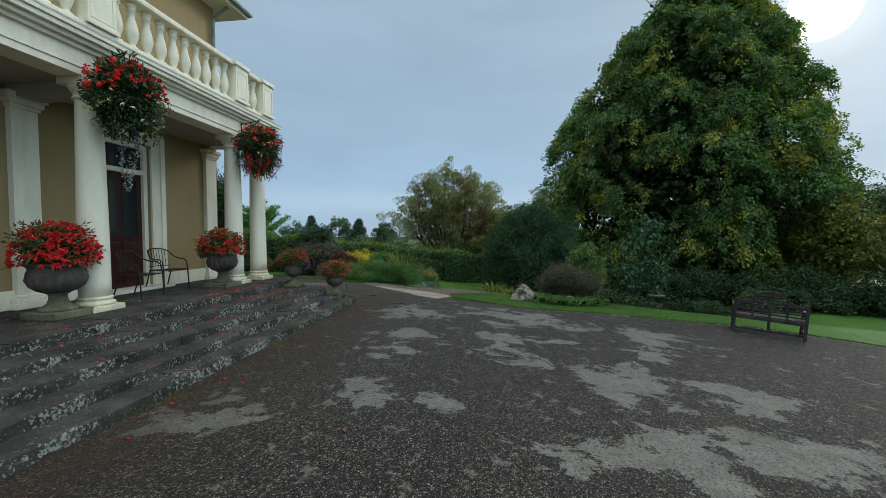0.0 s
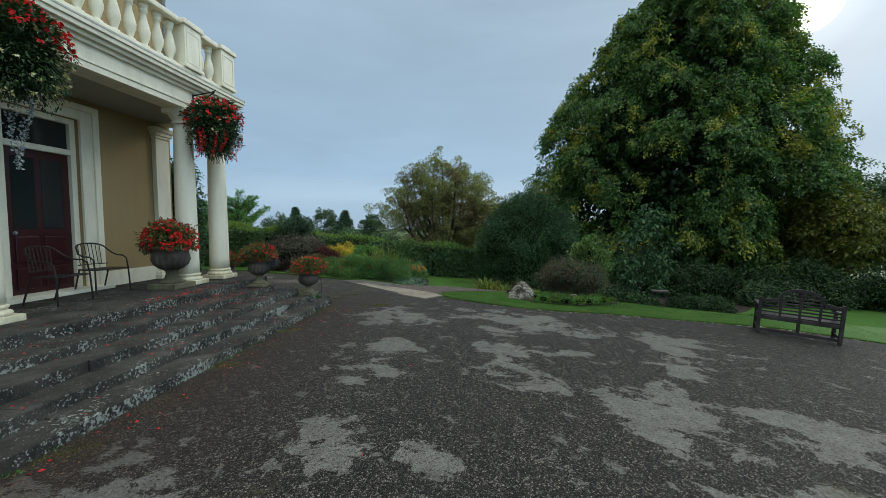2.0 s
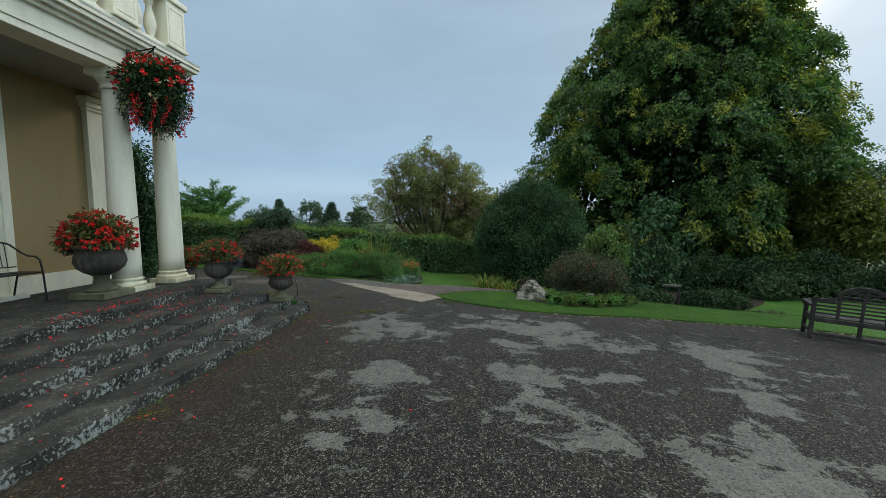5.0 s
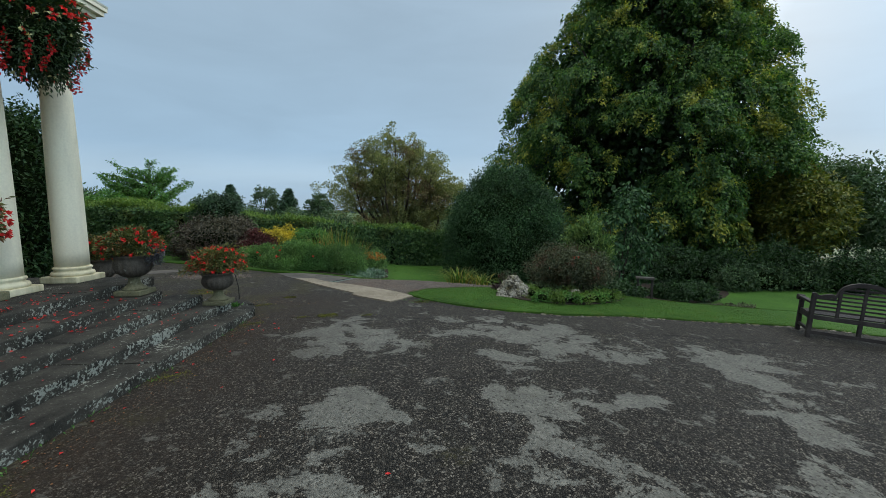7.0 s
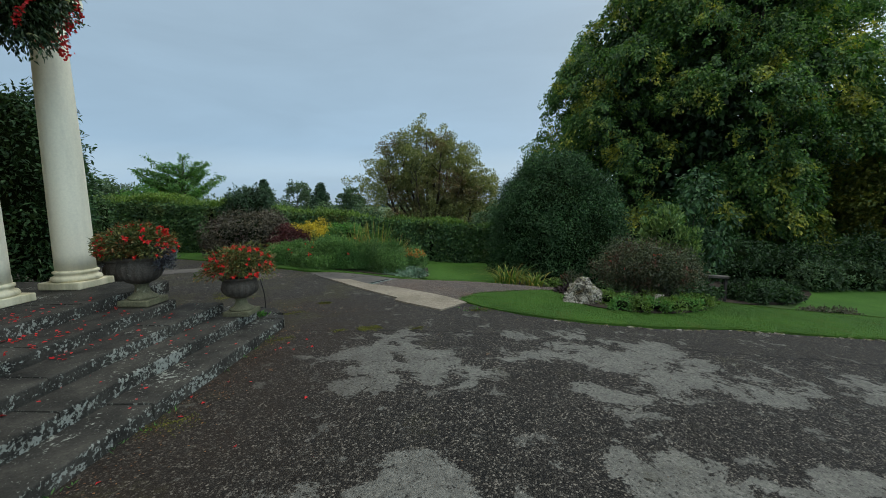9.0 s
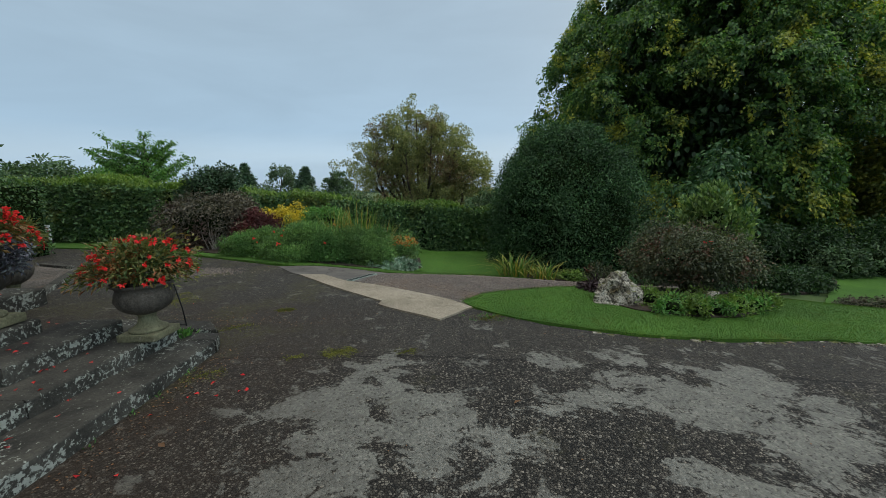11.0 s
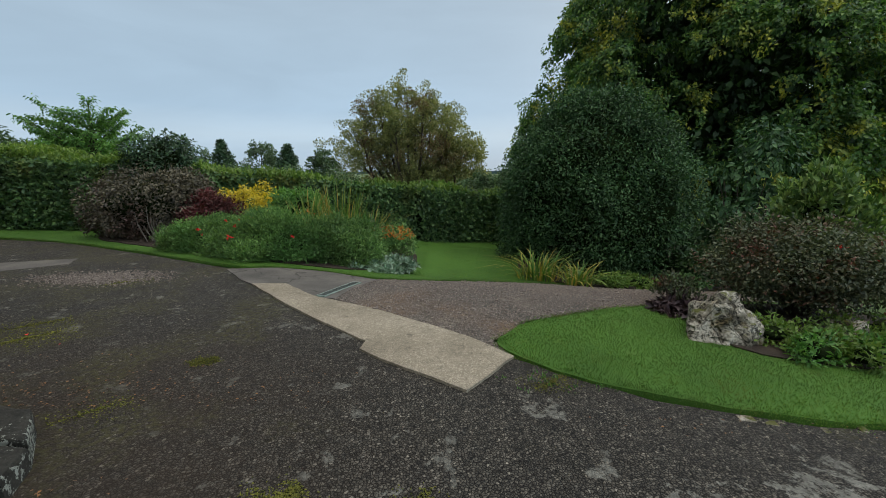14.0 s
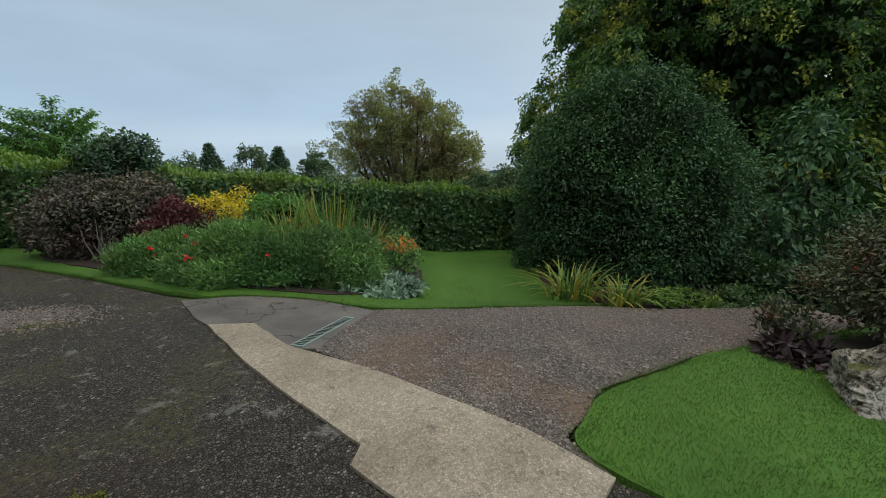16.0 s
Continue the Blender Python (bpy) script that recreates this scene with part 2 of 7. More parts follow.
    band.inputs["From Min"].default_value, band.inputs["From Max"].default_value = -3.2, -1.4
    band.inputs["To Min"].default_value, band.inputs["To Max"].default_value = 0.5, 0.0
    nt.links.new(sep.outputs["X"], band.inputs["Value"])
    dirt = math_node(nt, "MULTIPLY", band.outputs[0], ramp_of(nt, noise_tex(nt, v, 1.4, 5.0, 0.65), [(0.3, grey(0.5)), (0.65, grey(1.5))]))
    reach = nt.nodes.new("ShaderNodeMapRange")
    reach.inputs["From Min"].default_value, reach.inputs["From Max"].default_value = 10.3, 12.2
    reach.inputs["To Min"].default_value, reach.inputs["To Max"].default_value = 1.0, 0.0
    nt.links.new(sep.outputs["Y"], reach.inputs["Value"])
    dirt = math_node(nt, "MULTIPLY", dirt, reach.outputs[0])
    col = mixc(nt, dirt, col, mixc(nt, noise_tex(nt, v, 17.0, 4.0, 0.7), (0.012, 0.010, 0.008), (0.05, 0.03, 0.016)))
    # moss and leaf dust
    ms = noise_tex(nt, v, 1.1, 4.0, 0.6)
    edge = nt.nodes.new("ShaderNodeMapRange")
    edge.inputs["From Min"].default_value, edge.inputs["From Max"].default_value = -3.4, -2.7
    edge.inputs["To Min"].default_value, edge.inputs["To Max"].default_value = 0.16, 0.0
    nt.links.new(sep.outputs["X"], edge.inputs["Value"])
    msum = math_node(nt, "ADD", ms, edge.outputs[0])
    mm = ramp_of(nt, msum, [(0.62, grey(0)), (0.74, grey(0.7))])
    mm = mixc(nt, 1.0, mm, ramp_of(nt, noise_tex(nt, v, 25.0, 4.0), [(0.42, grey(0)), (0.6, grey(1))]), "MULTIPLY")
    col = mixc(nt, mm, col, (0.055, 0.05, 0.018))
    nt.links.new(col, b.inputs["Base Color"])
    nt.links.new(ramp_of(nt, mid, [(0.35, grey(0.78)), (0.7, grey(0.95))]), b.inputs["Roughness"])
    h = math_node(nt, "ADD", math_node(nt, "MULTIPLY", joints.outputs["Distance"], 2.0), grain)
    bump(nt, b, h, 0.8, 0.007)
    return m


def lichen_stone(name, top=(0.076, 0.07, 0.056), dark=(0.018, 0.017, 0.014), lichen=(0.42, 0.43, 0.365), amount=0.497):
    m, nt, b = base_mat(name, 0.9, 0.2)
    v = world_pos(nt)
    broad = noise_tex(nt, v, 2.6, 5.0, 0.62, 0.3)
    grain = noise_tex(nt, v, 55.0, 4.0, 0.65)
    col = ramp_of(nt, broad, [(0.32, dark), (0.52, tuple(0.5 * (p + q) for p, q in zip(dark, top))), (0.7, top)])
    col = mixc(nt, 1.0, col, ramp_of(nt, grain, [(0.3, grey(0.65)), (0.72, grey(1.25))]), "MULTIPLY")
    # lichen sits on the risers more than on the trodden tops
    g = nt.nodes.new("ShaderNodeNewGeometry")
    sep = nt.nodes.new("ShaderNodeSeparateXYZ")
    nt.links.new(g.outputs["True Normal"], sep.inputs[0])
    face = nt.nodes.new("ShaderNodeMapRange")
    face.inputs["From Min"].default_value, face.inputs["From Max"].default_value = 0.2, 0.9
    face.inputs["To Min"].default_value, face.inputs["To Max"].default_value = 0.012, -0.05
    nt.links.new(sep.outputs["Z"], face.inputs["Value"])
    spots = noise_tex(nt, v, 27.0, 7.0, 0.72, 0.2)
    zone = noise_tex(nt, v, 1.8, 2.0)
    s = math_node(nt, "ADD", math_node(nt, "ADD", math_node(nt, "MULTIPLY", spots, 0.7), math_node(nt, "MULTIPLY", zone, 0.3)), face.outputs[0])
    mask = ramp_of(nt, s, [(amount + 0.048, grey(0)), (amount + 0.066, grey(0.9))])
    flecks = ramp_of(nt, noise_tex(nt, v, 40.0, 4.0, 0.65), [(amount + 0.15, grey(0)), (amount + 0.19, grey(0.7))])
    mask = mixc(nt, 1.0, mask, flecks, "SCREEN")
    lc = mixc(nt, noise_tex(nt, v, 30.0, 3.0), lichen, tuple(0.45 * c for c in lichen))
    col = mixc(nt, mask, col, lc)
    nt.links.new(col, b.inputs["Base Color"])
    bump(nt, b, math_node(nt, "ADD", grain, broad), 0.5, 0.012)
    return m


def boulder_mat():
    """Weathered limestone: pale crusts, dark pits and cracks, ochre stain, moss on what faces up."""
    m, nt, b = base_mat("pitted_limestone", 0.95, 0.15)
    v = world_pos(nt)
    broad = noise_tex(nt, v, 5.0, 6.0, 0.7, 0.5)
    col = ramp_of(nt, broad, [(0.34, (0.075, 0.066, 0.05)), (0.46, (0.2, 0.18, 0.14)), (0.56, (0.34, 0.31, 0.25)), (0.68, (0.5, 0.47, 0.4))])
    col = mixc(nt, ramp_of(nt, noise_tex(nt, v, 9.0, 4.0, 0.6), [(0.55, grey(0)), (0.7, grey(0.55))]), col, (0.2, 0.135, 0.05))
    pits = noise_tex(nt, v, 24.0, 5.0, 0.7, 0.4)
    col = mixc(nt, 1.0, col, ramp_of(nt, pits, [(0.36, grey(0.15)), (0.47, grey(0.95)), (0.7, grey(1.2))]), "MULTIPLY")
    cr = noise_tex(nt, v, 4.2, 7.0, 0.62, 0.8)
    col = mixc(nt, 1.0, col, ramp_of(nt, math_node(nt, "ABSOLUTE", math_node(nt, "SUBTRACT", cr, 0.5)), [(0.004, grey(0.2)), (0.03, grey(1))]), "MULTIPLY")
    g = nt.nodes.new("ShaderNodeNewGeometry")
    sep = nt.nodes.new("ShaderNodeSeparateXYZ")
    nt.links.new(g.outputs["True Normal"], sep.inputs[0])
    up = ramp_of(nt, math_node(nt, "ADD", math_node(nt, "MULTIPLY", sep.outputs["Z"], 0.3), noise_tex(nt, v, 6.5, 4.0, 0.6)), [(0.78, grey(0)), (0.86, grey(0.9))])
    col = mixc(nt, up, col, (0.085, 0.09, 0.02))
    nt.links.new(col, b.inputs["Base Color"])
    bump(nt, b, math_node(nt, "ADD", pits, math_node(nt, "MULTIPLY", cr, 1.5)), 0.9, 0.03)
    return m


def painted(name, colour, dirt=(0.3, 0.27, 0.2), rough=0.55, amount=0.25, spec=0.3):
    m, nt, b = base_mat(name, rough, spec)
    v = world_pos(nt)
    streak = noise_tex(nt, world_pos(nt, (3, 3, 0.6)), 1.6, 5.0, 0.62, 0.2)
    fine = noise_tex(nt, v, 40.0, 4.0, 0.6)
    f = ramp_of(nt, streak, [(0.42, grey(0)), (0.75, grey(amount))])
    col = mixc(nt, f, colour, dirt)
    col = mixc(nt, 1.0, col, ramp_of(nt, fine, [(0.3, grey(0.93)), (0.7, grey(1.04))]), "MULTIPLY")
    nt.links.new(col, b.inputs["Base Color"])
    bump(nt, b, fine, 0.12, 0.003)
    return m


def grass_mat(name, dark, light, straw):
    m, nt, b = base_mat(name, 0.8, 0.2)
    v = world_pos(nt)
    n1 = noise_tex(nt, v, 0.8, 4.0, 0.6)
    n2 = noise_tex(nt, v, 120.0, 3.0, 0.7)
    n3 = noise_tex(nt, v, 9.0, 4.0, 0.65)
    col = ramp_of(nt, n1, [(0.3, dark), (0.7, light)])
    col = mixc(nt, ramp_of(nt, n3, [(0.58, grey(0)), (0.8, grey(0.45))]), col, straw)
    col = mixc(nt, 1.0, col, ramp_of(nt, n2, [(0.3, grey(0.8)), (0.7, grey(1.12))]), "MULTIPLY")
    nt.links.new(col, b.inputs["Base Color"])
    bump(nt, b, n2, 0.35, 0.01)
    return m


def plain(name, colour, rough=0.5, metal=0.0, spec=0.4):
    m, nt, b = base_mat(name, rough, spec, metal)
    n = noise_tex(nt, world_pos(nt), 14.0, 4.0, 0.6)
    nt.links.new(mixc(nt, 1.0, colour, ramp_of(nt, n, [(0.3, grey(0.8)), (0.7, grey(1.15))]), "MULTIPLY"), b.inputs["Base Color"])
    return m


def grainy(name, colours, scale, lo, hi, rough=0.95, depth=0.01, tinge=None):
    """A surface of small stones: each grain has its tone, with dark gaps between."""
    m, nt, b = base_mat(name, rough, 0.2)
    v = world_pos(nt)
    broad = noise_tex(nt, v, 1.3, 5.0, 0.6, 0.3)
    col = ramp_of(nt, broad, [(0.3, colours[0]), (0.5, colours[1]), (0.7, colours[2])])
    ch = node(nt, "ShaderNodeTexVoronoi", Scale=scale)
    nt.links.new(v, ch.inputs["Vector"])
    ed = nt.nodes.new("ShaderNodeTexVoronoi")
    ed.feature = "DISTANCE_TO_EDGE"
    ed.inputs["Scale"].default_value = scale
    nt.links.new(v, ed.inputs["Vector"])
    col = mixc(nt, 1.0, col, ramp_of(nt, ch.outputs["Color"], [(0.1, grey(lo)), (0.6, grey(1.0)), (0.95, grey(hi))]), "MULTIPLY")
    col = mixc(nt, 1.0, col, ramp_of(nt, ed.outputs["Distance"], [(0.02, grey(lo)), (0.2, grey(1.08))]), "MULTIPLY")
    if tinge:
        col = mixc(nt, ramp_of(nt, noise_tex(nt, v, 0.8, 4.0, 0.6), [(0.5, grey(0)), (0.66, grey(0.5))]), col, tinge)
    pits = noise_tex(nt, v, 11.0, 5.0, 0.75)
    col = mixc(nt, 1.0, col, ramp_of(nt, pits, [(0.32, grey(0.6)), (0.42, grey(1.0)), (0.75, grey(1.12))]), "MULTIPLY")
    nt.links.new(col, b.inputs["Base Color"])
    bump(nt, b, ed.outputs["Distance"], 0.6, depth)
    return m


def cracked(name, colours):
    """Old concrete: stains, grain and wandering dark cracks."""
    m = speckled(name, colours, 1.8, 60.0, 0.9, 0.006, 0.5)
    nt = m.node_tree
    b = nt.nodes["Principled BSDF"]
    old = b.inputs["Base Color"].links[0].from_socket
    v = world_pos(nt)
    warp = nt.nodes.new("ShaderNodeVectorMath")
    warp.operation = "MULTIPLY_ADD"
    nz = node(nt, "ShaderNodeTexNoise", Scale=2.5, Detail=5.0)
    nt.links.new(v, nz.inputs["Vector"])
    nt.links.new(nz.outputs["Color"], warp.inputs[0])
    warp.inputs[1].default_value = (0.5, 0.5, 0.5)
    nt.links.new(v, warp.inputs[2])
    vo = nt.nodes.new("ShaderNodeTexVoronoi")
    vo.feature = "DISTANCE_TO_EDGE"
    vo.inputs["Scale"].default_value = 1.05
    nt.links.new(warp.outputs[0], vo.inputs["Vector"])
    f = ramp_of(nt, vo.outputs["Distance"], [(0.002, grey(0.3)), (0.009, grey(1))])
    nt.links.new(mixc(nt, 1.0, old, f, "MULTIPLY"), b.inputs["Base Color"])
    return m


M = {}
M["asphalt"] = asphalt_mat()
M["step"] = lichen_stone("lichened_sandstone")
M["urnstone"] = lichen_stone("weathered_urn_stone", (0.15, 0.128, 0.1), (0.05, 0.042, 0.034), (0.26, 0.25, 0.2), 0.58)
M["mossystone"] = lichen_stone("mossy_plinth_stone", (0.21, 0.2, 0.115), (0.08, 0.075, 0.045), (0.34, 0.33, 0.24), 0.56)
M["stained"] = painted("yellow_stained_white_paint", (0.76, 0.69, 0.48), (0.33, 0.29, 0.15), 0.6, 0.8)
M["laurel"] = leaf_mat("laurel_leaves", [(0.05, 0.11, 0.028), (0.11, 0.19, 0.05), (0.24, 0.33, 0.1)], None, trans=0.25)
M["white"] = painted("cream_white_paint", (0.82, 0.765, 0.585), (0.40, 0.37, 0.28), 0.5, 0.35)
M["yellow"] = painted("ochre_limewash", (0.32, 0.232, 0.108), (0.26, 0.185, 0.09), 0.85, 0.4)
# darker copy of the cream-white paint; carries the portico's shade in its colour
M["shade_white"] = painted("shaded_cream_white_paint", (0.34, 0.32, 0.27), (0.28, 0.26, 0.21), 0.7, 0.3)
M["lead"] = speckled("lead_flashing", [(0.16, 0.18, 0.17), (0.22, 0.25, 0.24), (0.3, 0.32, 0.3)], 4.0, 50.0, 0.6)
M["flashing"] = speckled("pale_weathered_flashing", [(0.36, 0.39, 0.33), (0.48, 0.48, 0.4), (0.58, 0.56, 0.46)], 4.0, 50.0, 0.7)
M["maroon"] = painted("maroon_gloss_door", (0.042, 0.008, 0.009), (0.03, 0.008, 0.008), 0.3, 0.4, 0.5)
M["iron"] = plain("black_iron", (0.012, 0.012, 0.013), 0.45, 0.6)
M["chair"] = plain("dark_brown_metal", (0.028, 0.022, 0.019), 0.45, 0.4)
M["bench"] = speckled("weathered_dark_teak", [(0.022, 0.018, 0.017), (0.036, 0.03, 0.028), (0.06, 0.052, 0.048)], 5.0, 45.0, 0.7, 0.003, 0.3)
M["concrete"] = grainy("pale_concrete", [(0.2, 0.168, 0.122), (0.265, 0.225, 0.166), (0.325, 0.28, 0.21)], 85.0, 0.72, 1.3, 0.9, 0.004)
M["slab"] = cracked("old_grey_concrete", [(0.07, 0.064, 0.056), (0.1, 0.09, 0.078), (0.135, 0.12, 0.103)])
M["gravelbed"] = grainy("gravel_earth", [(0.082, 0.07, 0.058), (0.12, 0.103, 0.086), (0.172, 0.144, 0.114)], 75.0, 0.45, 1.9, 0.95, 0.014, (0.15, 0.088, 0.05))
M["pebble"] = speckled("gravel_stone", [(0.07, 0.055, 0.046), (0.15, 0.12, 0.1), (0.28, 0.235, 0.2)], 60.0, 60.0, 0.85)
M["soil"] = speckled("bed_soil", [(0.02, 0.014, 0.01), (0.035, 0.025, 0.018), (0.055, 0.04, 0.028)], 2.5, 60.0, 0.95, 0.02, 0.8)
M["grass"] = grass_mat("lawn_grass", (0.034, 0.09, 0.011), (0.056, 0.135, 0.016), (0.11, 0.12, 0.03))
M["blade"] = leaf_mat("grass_blades", [(0.038, 0.1, 0.014), (0.064, 0.14, 0.02), (0.12, 0.17, 0.034)], (0.12, 0.13, 0.03), 2.6, 0.58, trans=0.35, rough=0.6)
M["field"] = grass_mat("rough_field", (0.04, 0.07, 0.02), (0.07, 0.11, 0.03), (0.11, 0.11, 0.04))
M["rock"] = boulder_mat()
M["bark"] = speckled("tree_bark", [(0.025, 0.02, 0.016), (0.05, 0.04, 0.03), (0.08, 0.065, 0.05)], 5.0, 40.0, 0.95, 0.02, 0.8)
# near-black: the shade deep inside foliage is put into this colour
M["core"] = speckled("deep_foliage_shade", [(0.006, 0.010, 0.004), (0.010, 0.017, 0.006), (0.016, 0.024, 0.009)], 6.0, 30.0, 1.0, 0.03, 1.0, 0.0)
M["tree"] = leaf_mat("beech_leaves", [(0.03, 0.08, 0.024), (0.06, 0.14, 0.034), (0.14, 0.225, 0.05)], (0.34, 0.32, 0.04), 0.55, 0.54, trans=0.4)
# leaf colour darkened to carry the shade inside and under the crown
M["treeshade"] = leaf_mat("shade_darkened_leaves", [(0.012, 0.034, 0.011), (0.02, 0.055, 0.014), (0.036, 0.08, 0.018)], None, trans=0.2)
M["holly"] = leaf_mat("holly_leaves", [(0.018, 0.05, 0.02), (0.034, 0.085, 0.03), (0.07, 0.135, 0.05)], None, rough=0.55, trans=0.15, spec=0.2)
M["hedge"] = leaf_mat("hedge_leaves", [(0.03, 0.075, 0.028), (0.058, 0.125, 0.042), (0.11, 0.19, 0.06)], (0.1, 0.12, 0.025), 0.9, 0.6, trans=0.2)
M["hedgetop"] = leaf_mat("hedge_top_growth", [(0.06, 0.12, 0.022), (0.1, 0.17, 0.03), (0.15, 0.22, 0.045)], None, trans=0.3)
M["green"] = leaf_mat("fresh_green_leaves", [(0.04, 0.12, 0.026), (0.075, 0.19, 0.038), (0.13, 0.26, 0.06)], None, trans=0.3)
M["greystem"] = plain("dry_grey_stem", (0.17, 0.15, 0.13), 0.9)
M["purple"] = leaf_mat("smoke_bush_leaves", [(0.038, 0.036, 0.027), (0.075, 0.066, 0.044), (0.135, 0.115, 0.076)], (0.075, 0.04, 0.032), 0.9, 0.56, trans=0.15)
M["crimson"] = leaf_mat("crimson_leaves", [(0.06, 0.012, 0.014), (0.12, 0.02, 0.02), (0.09, 0.035, 0.03)], None, trans=0.2)
M["gold"] = leaf_mat("golden_leaves", [(0.5, 0.36, 0.02), (0.66, 0.5, 0.03), (0.75, 0.6, 0.08)], None, trans=0.3)
M["lavender"] = leaf_mat("perennial_leaves", [(0.055, 0.13, 0.036), (0.1, 0.2, 0.05), (0.17, 0.28, 0.08)], (0.05, 0.13, 0.03), 0.9, 0.5, trans=0.25)
M["silver"] = leaf_mat("silver_leaves", [(0.1, 0.18, 0.11), (0.17, 0.26, 0.17), (0.26, 0.34, 0.25)], None, trans=0.1)
M["iris"] = leaf_mat("iris_blades", [(0.06, 0.15, 0.025), (0.12, 0.2, 0.035), (0.34, 0.25, 0.06)], None, trans=0.3)
M["orange"] = leaf_mat("orange_flowers", [(0.5, 0.2, 0.02), (0.45, 0.12, 0.02), (0.3, 0.2, 0.04)], None, trans=0.2)
M["red"] = leaf_mat("begonia_red_petals", [(0.42, 0.008, 0.012), (0.62, 0.015, 0.018), (0.78, 0.04, 0.03)], None, trans=0.25)
M["cream"] = leaf_mat("cream_petals", [(0.6, 0.52, 0.18), (0.7, 0.63, 0.3), (0.72, 0.68, 0.45)], None, trans=0.2)
M["begonia"] = leaf_mat("begonia_leaves", [(0.045, 0.085, 0.022), (0.11, 0.12, 0.034), (0.19, 0.17, 0.05)], (0.2, 0.065, 0.02), 4.0, 0.5, trans=0.25)
M["basket"] = leaf_mat("basket_leaves", [(0.018, 0.045, 0.018), (0.035, 0.075, 0.026), (0.075, 0.12, 0.04)], None, trans=0.15)
M["trail"] = leaf_mat("silver_trailers", [(0.12, 0.15, 0.15), (0.2, 0.23, 0.23), (0.28, 0.3, 0.3)], None, trans=0.1)
M["lobelia"] = leaf_mat("lobelia_filler", [(0.06, 0.06, 0.075), (0.1, 0.095, 0.12), (0.13, 0.14, 0.13)], None, trans=0.1)
M["fuchsia"] = leaf_mat("fuchsia_leaves", [(0.035, 0.05, 0.025), (0.058, 0.075, 0.036), (0.1, 0.105, 0.05)], (0.11, 0.035, 0.022), 3.0, 0.54, trans=0.2)
M["autumn"] = leaf_mat("autumn_far_leaves", [(0.11, 0.13, 0.05), (0.17, 0.185, 0.07), (0.25, 0.245, 0.095)], (0.15, 0.085, 0.05), 0.16, 0.54, trans=0.38)
M["conifer"] = leaf_mat("conifer_needles", [(0.016, 0.045, 0.022), (0.03, 0.075, 0.032), (0.055, 0.11, 0.045)], None, trans=0.1)
M["farwood"] = leaf_mat("far_wood_leaves", [(0.035, 0.075, 0.035), (0.06, 0.11, 0.045), (0.09, 0.145, 0.06)], (0.12, 0.1, 0.03), 0.12, 0.57, trans=0.2)
M["yellowtree"] = leaf_mat("yellow_turning_leaves", [(0.06, 0.09, 0.02), (0.12, 0.14, 0.025), (0.21, 0.2, 0.03)], None, trans=0.3)
M["darkplant"] = leaf_mat("dark_heuchera", [(0.022, 0.012, 0.016), (0.04, 0.02, 0.024), (0.06, 0.035, 0.035)], None, trans=0.1)
M["litter"] = leaf_mat("fallen_leaf", [(0.045, 0.024, 0.014), (0.09, 0.045, 0.02), (0.22, 0.1, 0.035)], None, trans=0.1)
M["signwhite"] = painted("sign_white", (0.72, 0.72, 0.72), (0.5, 0.5, 0.48), 0.5, 0.2)
M["signred"] = plain("sign_red", (0.45, 0.05, 0.04), 0.5)
M["drain"] = plain("galvanised_drain", (0.2, 0.26, 0.22), 0.55, 0.3)
M["slot"] = plain("drain_slot", (0.012, 0.014, 0.012), 0.8)
M["moss"] = leaf_mat("moss_tufts", [(0.06, 0.062, 0.012), (0.1, 0.105, 0.016), (0.16, 0.15, 0.025)], None, trans=0.1, rough=0.9)
M["hose"] = plain("black_hose", (0.01, 0.01, 0.01), 0.5)
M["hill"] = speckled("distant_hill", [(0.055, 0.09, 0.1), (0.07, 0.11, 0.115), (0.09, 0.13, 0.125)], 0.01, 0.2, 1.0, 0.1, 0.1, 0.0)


def glass_mat():
    m, nt, b = base_mat("window_glass", 0.04, 0.5)
    b.inputs["Base Color"].default_value = (0.02, 0.024, 0.026, 1)
    return m


M["glass"] = glass_mat()

# ---- builders ----
from mathutils.geometry import tessellate_polygon

rng = np.random.default_rng(7)


def smooth01(a, b, x):
    u = min(1.0, max(0.0, (x - a) / (b - a)))
    return u * u * (3 - 2 * u)


def gz(x, y):
    """Height of the ground: a forecourt that falls to the garden side, then drops to the lower lawn."""
    u = x + 1.0
    side = 0.5 * (u + math.sqrt(u * u + 0.16))
    z = -0.085 * min(side, 13.0)
    z -= 0.56 * smooth01(12.3, 16.2, y) * smooth01(-5.0, -1.0, x)
    z -= 6.0 * smooth01(26.0, 90.0, y) + 9.0 * smooth01(90, 400, y)
    z -= 0.5 * smooth01(12.3, 14.9, y) * smooth01(4.0, 6.5, x)
    return z


def mesh_object(name, verts, faces, mat, parent=None, label="", smooth=False):
    me = bpy.data.meshes.new(name)
    me.from_pydata([tuple(v) for v in verts], [], faces)
    me.materials.append(mat)
    if smooth:
        me.shade_smooth()
    ob = new(name, me)
    if parent:
        ob.parent = parent
    if label:
        ob["label"] = label
    return ob


def part(name, bm, mat, parent=None, label="", smooth=False):
    me = bpy.data.meshes.new(name)
    bmesh.ops.recalc_face_normals(bm, faces=bm.faces)
    bm.to_mesh(me)
    bm.free()
    me.materials.append(mat)
    if smooth:
        me.shade_smooth()
    ob = new(name, me)
    if parent:
        ob.parent = parent
    if label:
        ob["label"] = label
    return ob


def thing(name, m, label, category, group="", kind=""):
    ob = new(name)
    ob.empty_display_size = 0.1
    ob.matrix_world = m
    return tagged(ob, label, category, group, kind)


